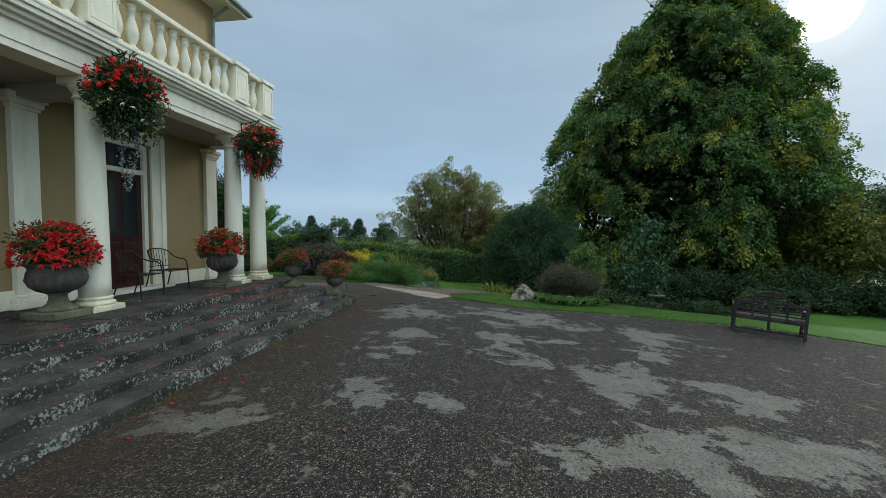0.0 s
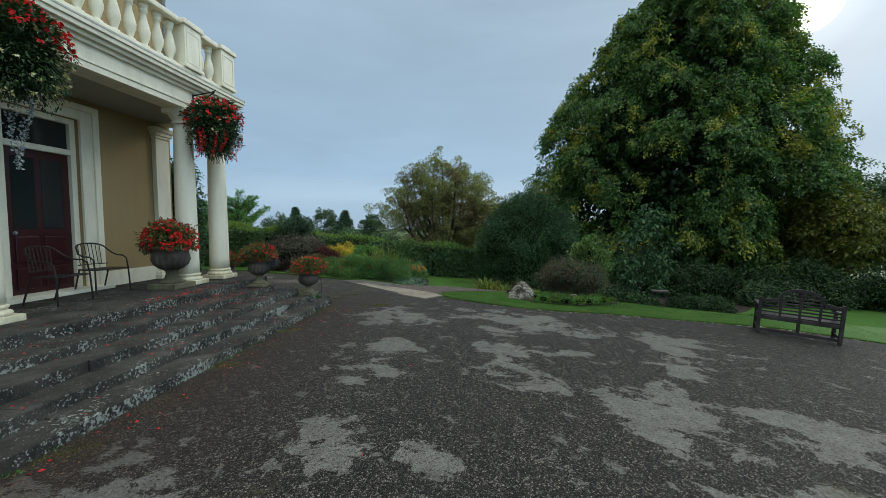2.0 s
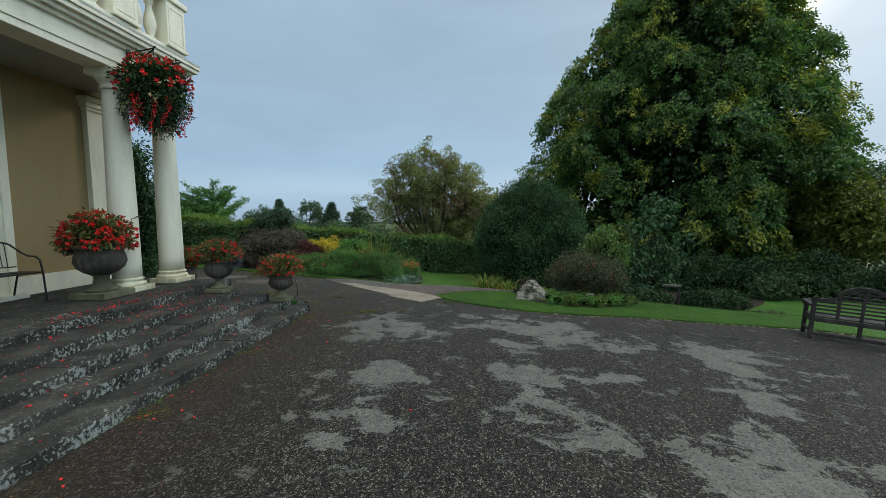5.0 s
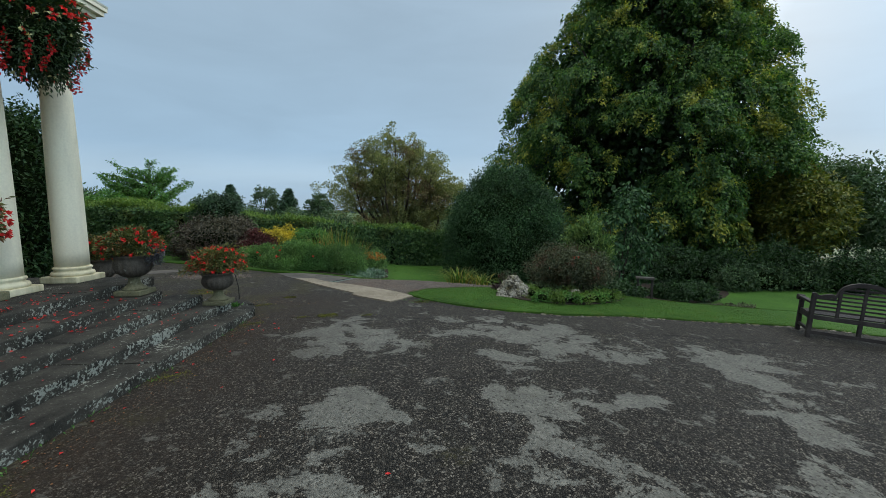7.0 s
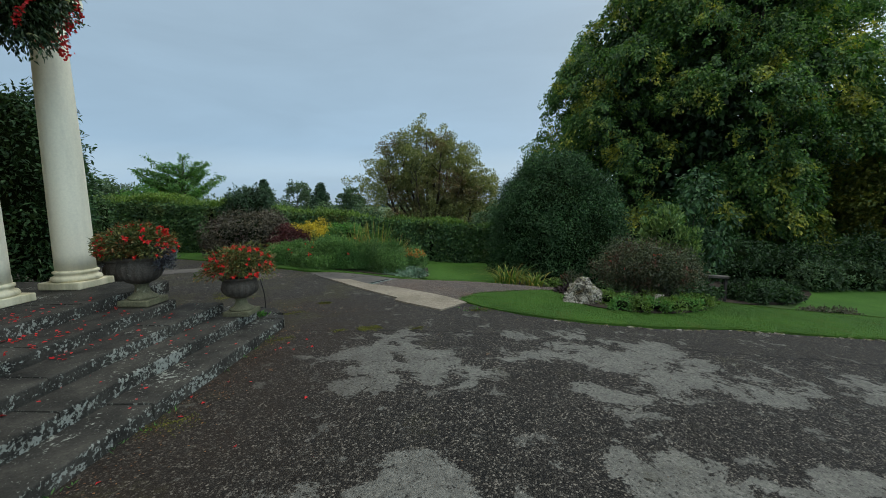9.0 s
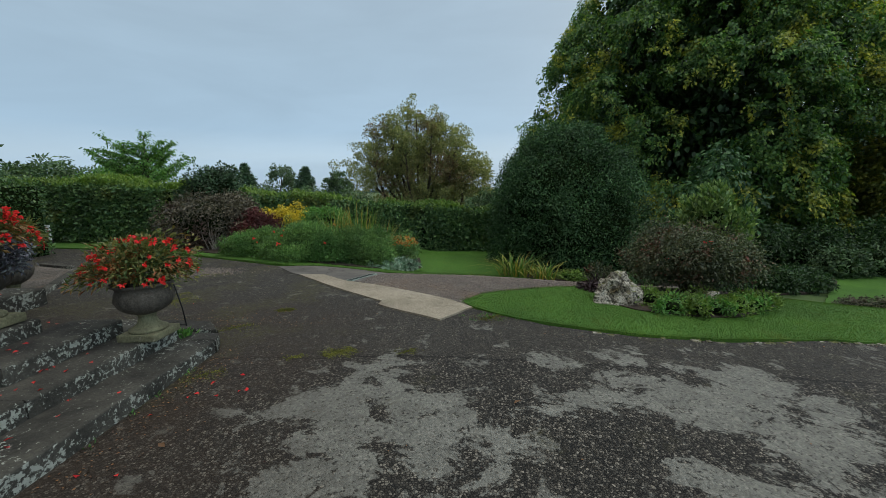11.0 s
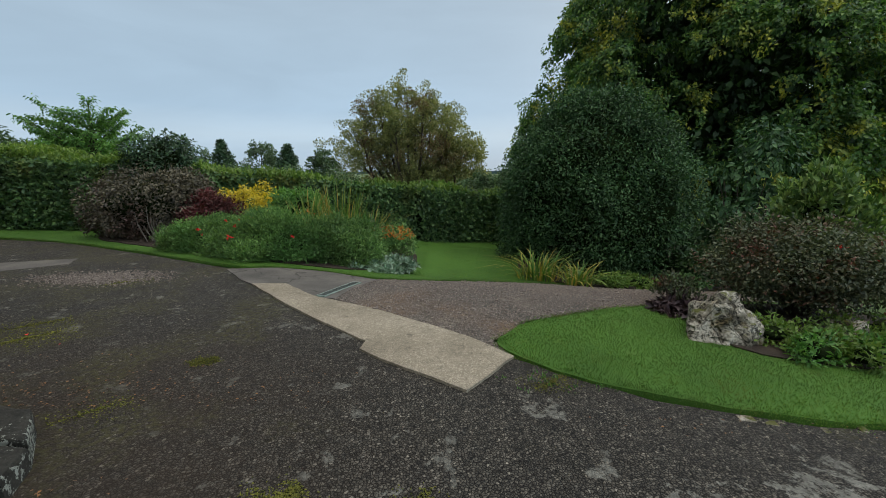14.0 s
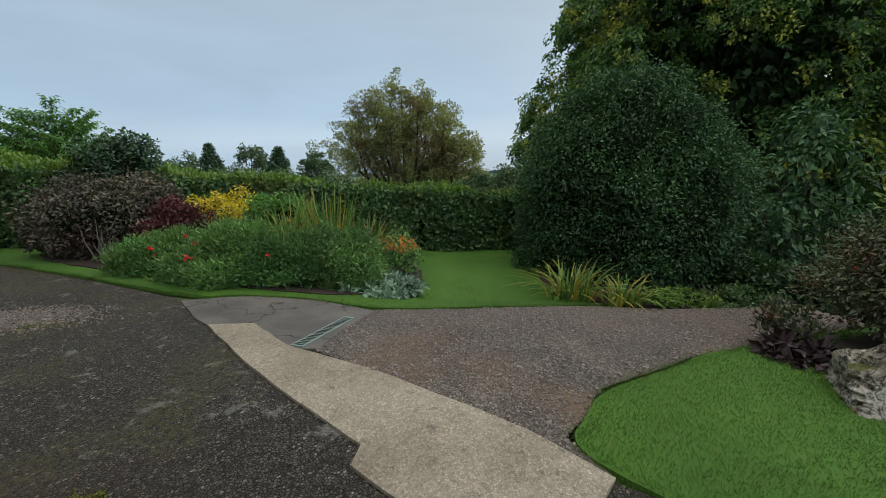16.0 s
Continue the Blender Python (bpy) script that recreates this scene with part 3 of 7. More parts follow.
def add_box(bm, x0, x1, y0, y1, z0, z1, bevel=0.0):
    r = bmesh.ops.create_cube(bm, size=1.0)
    vs = r["verts"]
    for v in vs:
        v.co = Vector(((x0 + x1) / 2 + v.co.x * (x1 - x0), (y0 + y1) / 2 + v.co.y * (y1 - y0), (z0 + z1) / 2 + v.co.z * (z1 - z0)))
    if bevel:
        es = list({e for v in vs for e in v.link_edges})
        bmesh.ops.bevel(bm, geom=es, offset=bevel, segments=2, profile=0.6, affect="EDGES")
    return bm


def box(x0, x1, y0, y1, z0, z1, bevel=0.0):
    return add_box(bmesh.new(), x0, x1, y0, y1, z0, z1, bevel)


def lathe(bm, profile, segs=24, centre=(0, 0)):
    rings = []
    for r, z in profile:
        rings.append([bm.verts.new((centre[0] + r * math.cos(2 * math.pi * i / segs), centre[1] + r * math.sin(2 * math.pi * i / segs), z)) for i in range(segs)])
    for a, b in zip(rings, rings[1:]):
        for i in range(segs):
            bm.faces.new((a[i], a[(i + 1) % segs], b[(i + 1) % segs], b[i]))
    bm.faces.new(list(reversed(rings[0])))
    bm.faces.new(rings[-1])
    return bm


def tube(bm, pts, radii, segs=8):
    pts = [Vector(p) for p in pts]
    if isinstance(radii, (int, float)):
        radii = [radii] * len(pts)
    rings = []
    up = Vector((0.13, 0.27, 0.95))
    for i, p in enumerate(pts):
        d = (pts[min(i + 1, len(pts) - 1)] - pts[max(i - 1, 0)]).normalized()
        if abs(d.dot(up)) > 0.97:
            up = Vector((0.9, 0.3, 0.1))
        a = d.cross(up).normalized()
        b = d.cross(a)
        rings.append([bm.verts.new(p + radii[i] * (math.cos(2 * math.pi * k / segs) * a + math.sin(2 * math.pi * k / segs) * b)) for k in range(segs)])
    for a, b in zip(rings, rings[1:]):
        for k in range(segs):
            bm.faces.new((a[k], a[(k + 1) % segs], b[(k + 1) % segs], b[k]))
    bm.faces.new(rings[0])
    bm.faces.new(list(reversed(rings[-1])))
    return bm


def unit(a):
    return a / np.maximum(np.linalg.norm(a, axis=1, keepdims=True), 1e-9)


def leaf_object(name, P, D, N, L, W, mat, parent=None, label="", fold=0.18):
    """Many single leaves in one mesh: each a pointed blade folded on its midrib."""
    n = len(P)
    D, N = unit(D), unit(N)
    S = unit(np.cross(D, N))
    N = np.cross(S, D)
    L = np.broadcast_to(np.asarray(L, float), (n,))[:, None]
    W = np.broadcast_to(np.asarray(W, float), (n,))[:, None]
    mid = P + D * L * 0.45
    verts = np.stack([P, mid + S * W * 0.5 + N * W * fold, P + D * L - N * L * 0.12, mid - S * W * 0.5 + N * W * fold], 1).reshape(-1, 3)
    base = np.arange(n)[:, None] * 4
    tris = np.concatenate([base + np.array([[0, 1, 2]]), base + np.array([[0, 2, 3]])], 1).reshape(-1)
    me = bpy.data.meshes.new(name)
    me.vertices.add(n * 4)
    me.vertices.foreach_set("co", verts.astype(np.float32).ravel())
    me.loops.add(n * 6)
    me.loops.foreach_set("vertex_index", tris.astype(np.int32))
    me.polygons.add(n * 2)
    me.polygons.foreach_set("loop_start", np.arange(0, n * 6, 3, dtype=np.int32))
    me.update(calc_edges=True)
    me.materials.append(mat)
    ob = new(name, me)
    if parent:
        ob.parent = parent
    if label:
        ob["label"] = label
    return ob


def clump_leaves(centres, radii, per, squash=0.75, droop=0.3):
    """Leaf places and directions on the outer part of round twig clumps."""
    k = len(centres)
    v = unit(rng.normal(size=(k * per, 3)))
    r = rng.uniform(0.45, 1.08, size=(k * per, 1))
    C = np.repeat(np.asarray(centres), per, 0)
    R = np.repeat(np.asarray(radii), per)[:, None]
    P = C + v * r * R * np.array([1, 1, squash])
    D = unit(v + rng.normal(scale=0.55, size=v.shape) + np.array([0, 0, -droop]))
    N = unit(rng.normal(scale=0.6, size=v.shape) + np.array([0, 0, 0.8]) + 0.5 * v)
    return P, D, N


def ellipsoid_points(n, centre, radii, inner=0.78, zmin=-0.9):
    v = unit(rng.normal(size=(n * 2, 3)))
    v = v[v[:, 2] > zmin][:n]
    r = rng.uniform(inner, 1.0, size=(len(v), 1))
    return np.asarray(centre) + v * r * np.asarray(radii)


def lumpy_core(name, centre, radii, mat, parent, seed=0.0, amp=0.16, flat=-1.0):
    bm = bmesh.new()
    bmesh.ops.create_icosphere(bm, subdivisions=4, radius=1.0)
    for v in bm.verts:
        d = v.co.normalized()
        k = 1 + amp * noise.noise(d * 2.3 + Vector((seed, seed, 0))) + amp * 0.5 * noise.noise(d * 6 + Vector((0, seed, seed)))
        v.co = Vector((centre[0] + d.x * k * radii[0], centre[1] + d.y * k * radii[1], max(centre[2] + d.z * k * radii[2], flat)))
    return part(name, bm, mat, parent, "", True)


def limb_tree(bm, base, top, r0, n, spread, seed, levels=2, start=0.25):
    """Trunk and limbs as tapered tubes."""
    rnd = random.Random(seed)
    base, top = Vector(base), Vector(top)
    pts = [base.lerp(top, i / 6) + Vector((rnd.uniform(-1, 1), rnd.uniform(-1, 1), 0)) * 0.02 * (top - base).length * (0 < i < 6) for i in range(7)]
    tube(bm, pts, [r0 * (1 - 0.85 * i / 6) for i in range(7)], 8)
    for k in range(n):
        t = start + (0.95 - start) * k / max(1, n - 1)
        p = base.lerp(top, t)
        a = k * 2.4 + rnd.uniform(-0.4, 0.4)
        ln = spread * (1.05 - 0.6 * t) * rnd.uniform(0.75, 1.1)
        tip = p + Vector((math.cos(a) * ln, math.sin(a) * ln, ln * rnd.uniform(0.35, 0.9)))
        midp = p.lerp(tip, 0.5) + Vector((0, 0, 0.12 * ln))
        r = r0 * 0.42 * (1.05 - t)
        tube(bm, [p, midp, tip], [r, r * 0.6, r * 0.15], 6)
        if levels > 1:
            for q in range(3):
                s = midp.lerp(tip, q / 3)
                e = s + Vector((rnd.uniform(-1, 1), rnd.uniform(-1, 1), rnd.uniform(0.1, 0.9))) * ln * 0.4
                tube(bm, [s, s.lerp(e, 0.5), e], [r * 0.4, r * 0.25, r * 0.06], 5)


def polygon_sheet(name, outline, mat, offset, cell=0.5, skirt=0.0, wobble=0.0, label="", kind="structure", parent=None, category=""):
    """A ground surface cut to its outline, laid on the slope; skirt: depth of its edge."""
    pts = [Vector((p[0], p[1], 0)) for p in outline]
    if wobble:
        fine = []
        for a, b in zip(pts, pts[1:] + pts[:1]):
            n = max(1, int((b - a).length / 0.12))
            if (b - a).length > 14:
                n = 1
            for i in range(n):
                p = a.lerp(b, i / n)
                k = noise.noise_vector(p * 2.1) * wobble + noise.noise_vector(p * 7.0) * wobble * 0.5
                fine.append(Vector((p.x + k.x, p.y + k.y, 0)))
        pts = fine
    bm = bmesh.new()
    vs = [bm.verts.new(p) for p in pts]
    for tri in tessellate_polygon([pts]):
        bm.faces.new([vs[i] for i in tri])
    xs, ys = [p.x for p in pts], [p.y for p in pts]
    for axis, lo, hi in ((0, min(xs), max(xs)), (1, min(ys), max(ys))):
        n = int((hi - lo) / cell)
        for i in range(1, n):
            co, no = [0, 0, 0], [0, 0, 0]
            co[axis], no[axis] = lo + (hi - lo) * i / n, 1
            bmesh.ops.bisect_plane(bm, geom=bm.verts[:] + bm.edges[:] + bm.faces[:], plane_co=co, plane_no=no)
    bm.normal_update()
    down = [f for f in bm.faces if f.normal.z < 0]
    bmesh.ops.reverse_faces(bm, faces=down)
    rim = [e for e in bm.edges if len(e.link_faces) == 1]
    if skirt:
        r = bmesh.ops.extrude_edge_only(bm, edges=rim)
        low = {v for v in r["geom"] if isinstance(v, bmesh.types.BMVert)}
    else:
        low = set()
    for v in bm.verts:
        v.co.z = gz(v.co.x, v.co.y) + offset - (skirt if v in low else 0)
    me = bpy.data.meshes.new(name)
    bm.to_mesh(me)
    bm.free()
    me.materials.append(mat)
    me.shade_smooth() if not skirt else None
    ob = new(name, me)
    if parent:
        ob.parent = parent
    return tagged(ob, label, category, "", kind)


def inside(outline, x, y):
    """Whether places lie within an outline; x and y may be arrays."""
    x, y = np.asarray(x, float), np.asarray(y, float)
    hit = np.zeros(x.shape, bool)
    for (x0, y0), (x1, y1) in zip(outline, outline[1:] + outline[:1]):
        if y0 != y1:
            hit ^= ((y0 > y) != (y1 > y)) & (x < (x1 - x0) * (y - y0) / (y1 - y0) + x0)
    return hit


# ---- ground ----
DRIVE = [(-14, -15), (18, -15), (17, 4), (12.5, 8.2), (9.6, 10.0), (8.3, 10.6), (7, 10.95), (5.6, 10.85), (4.2, 10.75), (3.2, 10.75), (1.9, 10.46),
         (0.84, 10.44), (-0.09, 10.62), (-0.9, 11.1), (-1.5, 11.8), (-3.0, 13.1), (-4.0, 13.7), (-4.68, 14.07), (-6.68, 15.13), (-9.12, 16.33),
         (-12.5, 17.2), (-17, 17.6), (-26, 17), (-26, 10.5), (-14, 10.5)]
PAD = [(-3.9, 13.2), (-3.11, 12.32), (-2.42, 11.66), (-2.12, 11.39), (-2.15, 11.25), (-1.94, 11.06), (-1.32, 10.62), (-0.91, 11.12), (-1.24, 11.47),
       (-1.92, 11.99), (-2.13, 12.15), (-2.87, 12.6), (-3.11, 12.83), (-3.46, 13.24)]
SLAB = [(-4.65, 14.0), (-3.9, 13.2), (-3.46, 13.24), (-3.11, 12.83), (-2.87, 12.6), (-2.68, 12.58), (-2.42, 13.8), (-3.08, 14.18), (-3.9, 14.2)]
GRAVEL = [(-2.7, 12.55), (-1.24, 11.47), (-0.9, 11.15), (-1.05, 11.42), (-0.84, 11.6), (-0.68, 11.9), (0.11, 12.35), (1.07, 12.78), (2.81, 13.64), (5.2, 14.7), (8.0, 16.2),
          (7.5, 17.6), (5.5, 16.6), (3.62, 15.55), (1.4, 14.75), (0.31, 14.68), (-1.14, 14.1), (-2.42, 13.85)]
ISLAND = [(-0.9, 11.13), (-0.5, 10.82), (0.09, 10.62), (0.84, 10.46), (1.9, 10.48), (3.2, 10.77), (4.2, 10.77), (5.6, 10.87), (7, 10.97), (8.3, 10.62), (9.6, 10.05),
          (12.5, 8.3), (17, 4.2), (18, -4), (30, -4), (34, 12), (30, 26), (16, 24), (10.5, 18.5), (8.2, 16.2), (5.2, 14.65), (2.81, 13.6), (1.07, 12.74), (0.11, 12.31), (-0.68, 11.86), (-0.84, 11.58), (-1.03, 11.4)]
LAWN = [(-26, 17.1), (-17, 17.7), (-12.5, 17.3), (-9.12, 16.4), (-6.68, 15.2), (-4.68, 14.12), (-3.9, 14.22), (-3.08, 14.2), (-2.42, 13.88), (-1.14, 14.14), (0.31, 14.72), (1.0, 15.2),
        (0.6, 17.5), (1.5, 20.5), (-2.2, 19.6), (-9.4, 19), (-16, 19), (-26, 19)]
BED = [(-8.7, 16.55), (-7.6, 16.0), (-6.4, 15.45), (-4.9, 14.68), (-3.57, 14.4), (-2.82, 14.5), (-2.1, 15.1), (-1.9, 15.97), (-2.0, 16.85), (-2.35, 18.6), (-5, 18.4), (-8.6, 18.2), (-9.2, 17.4)]
ROUNDBED = [(1.0, 11.8), (1.25, 11.46), (1.63, 11.3), (2.35, 11.32), (3.0, 11.58), (3.6, 12.0), (4.1, 12.6), (4.1, 13.4), (3.4, 13.7), (2.2, 13.1), (1.3, 12.6)]
SHRUBBED = [(0.0, 15.3), (0.6, 14.95), (1.5, 14.9), (3.6, 15.7), (5.5, 16.8), (7.2, 17.6), (11.2, 18.9), (14, 22), (12, 27), (2, 27), (1.5, 20), (0.4, 18.0)]

# bare brown earth in the lawn, unplanted
EARTH_PATCH = [(5.6, 13.6), (6.4, 13.3), (7.4, 13.5), (7.8, 14.1), (7.2, 14.6), (6.2, 14.5), (5.6, 14.1)]


def rounded(poly, times=2):
    """Corners of a planted outline cut away, as an edging iron leaves them."""
    for _ in range(times):
        out = []
        for (x0, y0), (x1, y1) in zip(poly, poly[1:] + poly[:1]):
            out += [(0.75 * x0 + 0.25 * x1, 0.75 * y0 + 0.25 * y1), (0.25 * x0 + 0.75 * x1, 0.25 * y0 + 0.75 * y1)]
        poly = out
    return poly


ISLAND, LAWN, BED, ROUNDBED, SHRUBBED, EARTH_PATCH = [rounded(p) for p in (ISLAND, LAWN, BED, ROUNDBED, SHRUBBED, EARTH_PATCH)]


def build_ground():
    bm = bmesh.new()
    xs = list(np.unique(np.concatenate([np.linspace(-2600, -60, 24), np.linspace(-60, 60, 81), np.linspace(60, 2600, 24)])))
    ys = list(np.unique(np.concatenate([np.linspace(-400, -20, 8), np.linspace(-20, 60, 61), np.linspace(60, 420, 30), np.linspace(420, 3000, 20)])))
    grid = [[bm.verts.new((x, y, gz(x, y) - 0.035 - (0.1 if -8.5 < x < 12 and -15 < y < 12 else 0))) for y in ys] for x in xs]
    for i in range(len(xs) - 1):
        for j in range(len(ys) - 1):
            bm.faces.new((grid[i][j], grid[i + 1][j], grid[i + 1][j + 1], grid[i][j + 1]))
    ob = part("ground", bm, M["field"], None, "", True)
    tagged(ob, "rough green grassland falling away to the distance", "ground", kind="structure")


build_ground()
tagged(polygon_sheet("drive", DRIVE, M["asphalt"], 0.0, 0.8, 0.0), "worn dark asphalt forecourt with pale ragged patches", "driveway", kind="structure")
tagged(polygon_sheet("gravel_path", GRAVEL, M["gravelbed"], 0.006, 0.4, 0.0, 0.05), "fine grey-brown gravel path", "path", kind="structure")
tagged(polygon_sheet("old_slab", SLAB, M["slab"], 0.012, 0.5, 0.05, 0.03), "cracked old grey concrete slab", "slab", kind="structure")
tagged(polygon_sheet("concrete_pad", PAD, M["concrete"], 0.02, 0.5, 0.05, 0.018), "pale concrete strip laid into asphalt", "slab", kind="structure")
tagged(polygon_sheet("lawn", ISLAND, M["grass"], 0.02, 0.6, 0.05, 0.05), "mown green lawn with ragged edge", "lawn", kind="structure")
tagged(polygon_sheet("lawn", LAWN, M["grass"], 0.02, 0.6, 0.05, 0.05), "mown green lawn beside the hedge", "lawn", kind="structure")
for name, poly in (("flower_bed", BED), ("flower_bed", ROUNDBED), ("soil_bed", SHRUBBED), ("soil_bed", EARTH_PATCH)):
    tagged(polygon_sheet(name, poly, M["soil"], 0.034, 0.5, 0.05, 0.05), "dark soil bed cut into lawn", "bed", kind="structure")

# ---- house and portico ----
WALL_X, COL_X, FLOOR_Z = -7.3, -5.92, 0.65
SOFFIT, CORNICE_Z, RAIL_Z = 4.15, 4.62, 5.8


def build_house():
    h = thing("house", Matrix.Identity(4), "ochre rendered country house with white trim", "house", kind="structure")
    y0, y1, zt = -14.0, 9.8, 7.95
    dy0, dy1, dz = 6.35, 7.59, 3.78
    bm = bmesh.new()
    for a, b, c, d in ((y0, dy0, -0.6, zt), (dy1, y1, -0.6, zt), (dy0, dy1, dz, zt)):
        add_box(bm, WALL_X - 0.4, WALL_X, a, b, c, d)
    part("wall", bm, M["yellow"], h)
    part("wall", box(-17.0, WALL_X - 0.4, y1 - 0.4, y1, -0.6, zt), M["yellow"], h)
    part("wall", box(-17.0, -16.6, y0, y1 - 0.4, -0.6, zt), M["yellow"], h)
    part("wall", box(-16.6, WALL_X - 0.4, y0, y0 + 0.4, -0.6, zt), M["yellow"], h)
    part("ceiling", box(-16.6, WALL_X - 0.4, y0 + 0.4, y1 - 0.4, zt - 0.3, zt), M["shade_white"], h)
    # projecting eaves with boxed soffit and gutter
    part("eaves", box(-17.7, WALL_X + 0.62, y0 - 0.6, y1 + 0.62, zt, zt + 0.16, 0.02), M["white"], h, "white boxed eaves")
    part("gutter", tube(bmesh.new(), [(WALL_X + 0.68, y0, zt + 0.13), (WALL_X + 0.68, y1 + 0.66, zt + 0.13), (-17.0, y1 + 0.66, zt + 0.13)], 0.065, 10), M["lead"], h)
    bm = bmesh.new()
    v = [bm.verts.new(p) for p in ((-17.7, y0 - 0.6, zt + 0.16), (WALL_X + 0.62, y0 - 0.6, zt + 0.16), (WALL_X + 0.62, y1 + 0.62, zt + 0.16), (-17.7, y1 + 0.62, zt + 0.16), (-12.5, y0 + 4, zt + 2.6), (-12.5, y1 - 4, zt + 2.6))]
    for f in ((0, 1, 4), (1, 2, 5, 4), (2, 3, 5), (3, 0, 4, 5), (3, 2, 1, 0)):
        bm.faces.new([v[i] for i in f])
    part("roof", bm, M["lead"], h, "grey slate hipped roof")
    part("downpipe", tube(bmesh.new(), [(WALL_X + 0.07, y1 - 0.1, 4.9), (WALL_X + 0.07, y1 - 0.1, zt - 0.3), (WALL_X + 0.5, y1 - 0.1, zt - 0.02)], 0.045, 10), M["lead"], h, "pale grey downpipe")
    part("skirting", box(WALL_X, WALL_X + 0.035, dy1 + 0.36, 9.25, FLOOR_Z, FLOOR_Z + 0.3), M["white"], h)
    part("skirting", box(WALL_X, WALL_X + 0.035, -2.0, dy0 - 0.36, FLOOR_Z, FLOOR_Z + 0.3), M["white"], h)
    # pilasters with base and cap
    for yc in (5.13, 9.45):
        bm = box(WALL_X, WALL_X + 0.1, yc - 0.19, yc + 0.19, FLOOR_Z + 0.22, 3.82)
        part("pilaster", bm, M["white"], h)
        for a, b, s in ((FLOOR_Z, FLOOR_Z + 0.1, 0.09), (FLOOR_Z + 0.1, FLOOR_Z + 0.17, 0.065), (FLOOR_Z + 0.17, FLOOR_Z + 0.22, 0.03)):
            part("pilaster_base", box(WALL_X, WALL_X + 0.1 + s, yc - 0.19 - s, yc + 0.19 + s, a, b, 0.012), M["white"], h)
        for a, b, s in ((3.82, 3.88, 0.03), (3.88, 3.97, 0.06), (3.97, 4.06, 0.1)):
            part("pilaster_cap", box(WALL_X, WALL_X + 0.1 + s, yc - 0.19 - s, yc + 0.19 + s, a, b, 0.012), M["white"], h)
    # doorway: moulded architrave, fanlight and panelled double door
    d = thing("door_1", Matrix.Identity(4), "maroon panelled front door with glazed fanlight", "door", kind="structure")
    for a, b, c, e in ((dy1, dy1 + 0.34, FLOOR_Z, dz + 0.28), (dy0 - 0.34, dy0, FLOOR_Z, dz + 0.28), (dy0, dy1, dz, dz + 0.28)):
        part("architrave", box(WALL_X, WALL_X + 0.05, a, b, c, e, 0.01), M["white"], d, "white moulded architrave")
    for a, b, c, e in ((dy1 + 0.22, dy1 + 0.34, FLOOR_Z, dz + 0.28), (dy0 - 0.34, dy0 - 0.22, FLOOR_Z, dz + 0.28), (dy0 - 0.22, dy1 + 0.22, dz + 0.17, dz + 0.28)):
        part("architrave_bead", box(WALL_X + 0.05, WALL_X + 0.085, a, b, c, e, 0.01), M["white"], d)
    for a, b, c, e in ((dy1 - 0.1, dy1, FLOOR_Z, dz), (dy0, dy0 + 0.1, FLOOR_Z, dz), (dy0 + 0.1, dy1 - 0.1, dz - 0.1, dz), (dy0 + 0.1, dy1 - 0.1, 3.12, 3.22)):
        part("door_frame", box(WALL_X - 0.2, WALL_X - 0.06, a, b, c, e, 0.008), M["white"], d, "white painted frame")
    part("fanlight", box(WALL_X - 0.15, WALL_X - 0.13, dy0 + 0.1, dy1 - 0.1, 3.22, dz - 0.1), M["glass"], d, "dark fanlight pane")
    a, b = dy0 + 0.1, dy1 - 0.1
    leaf = part("door_leaf", box(WALL_X - 0.18, WALL_X - 0.13, a, b, FLOOR_Z + 0.01, 3.12), M["maroon"], d)
    for p0, p1 in ((a + 0.12, (a + b) / 2 - 0.05), ((a + b) / 2 + 0.05, b - 0.12)):
        part("door_pane", box(WALL_X - 0.13, WALL_X - 0.124, p0, p1, FLOOR_Z + 1.15, 2.98), M["glass"], leaf, "dark glazed upper panel")
        for c, e in ((FLOOR_Z + 0.15, FLOOR_Z + 0.5), (FLOOR_Z + 0.6, FLOOR_Z + 1.02)):
            part("door_panel", box(WALL_X - 0.13, WALL_X - 0.105, p0, p1, c, e, 0.012), M["maroon"], leaf)
    mid = a + 0.02
    part("door_handle", lathe(bmesh.new(), [(0.0, 0), (0.03, 0.005), (0.035, 0.025), (0.02, 0.045)], 12), M["lead"], d).matrix_local = pose(WALL_X - 0.125, mid + 0.1, FLOOR_Z + 1.08, 0, 90, 0)
    part("doorstep", box(WALL_X - 0.2, WALL_X + 0.3, dy0 - 0.3, dy1 + 0.3, FLOOR_Z, FLOOR_Z + 0.07, 0.012), M["white"], d, "worn pale doorstep")
    # portico roof: ceiling, architrave, frieze, cornice, lead edge
    e0, e1, ex = 1.1, 9.75, COL_X + 0.2
    part("portico_ceiling", box(WALL_X, COL_X - 0.2, e0 + 0.3, e1 - 0.35, SOFFIT + 0.02, SOFFIT + 0.12), M["shade_white"], h, "cream portico ceiling in shade-darkened paint")
    for a, b, z0, z1 in ((0.0, 0.0, SOFFIT, SOFFIT + 0.1), (0.02, 0.02, SOFFIT + 0.1, SOFFIT + 0.14), (0.005, 0.005, SOFFIT + 0.14, CORNICE_Z - 0.12), (0.06, 0.06, CORNICE_Z - 0.12, CORNICE_Z - 0.06), (0.13, 0.13, CORNICE_Z - 0.06, CORNICE_Z), (0.2, 0.2, CORNICE_Z, CORNICE_Z + 0.07), (0.23, 0.23, CORNICE_Z + 0.07, CORNICE_Z + 0.13)):
        part("entablature", box(COL_X - 0.2, ex + a, e0 - a, e1 + a, z0, z1, 0.006), M["white"], h)
        part("entablature", box(WALL_X, COL_X - 0.2, e1 - 0.38, e1 + a, z0, z1, 0.006), M["white"], h)
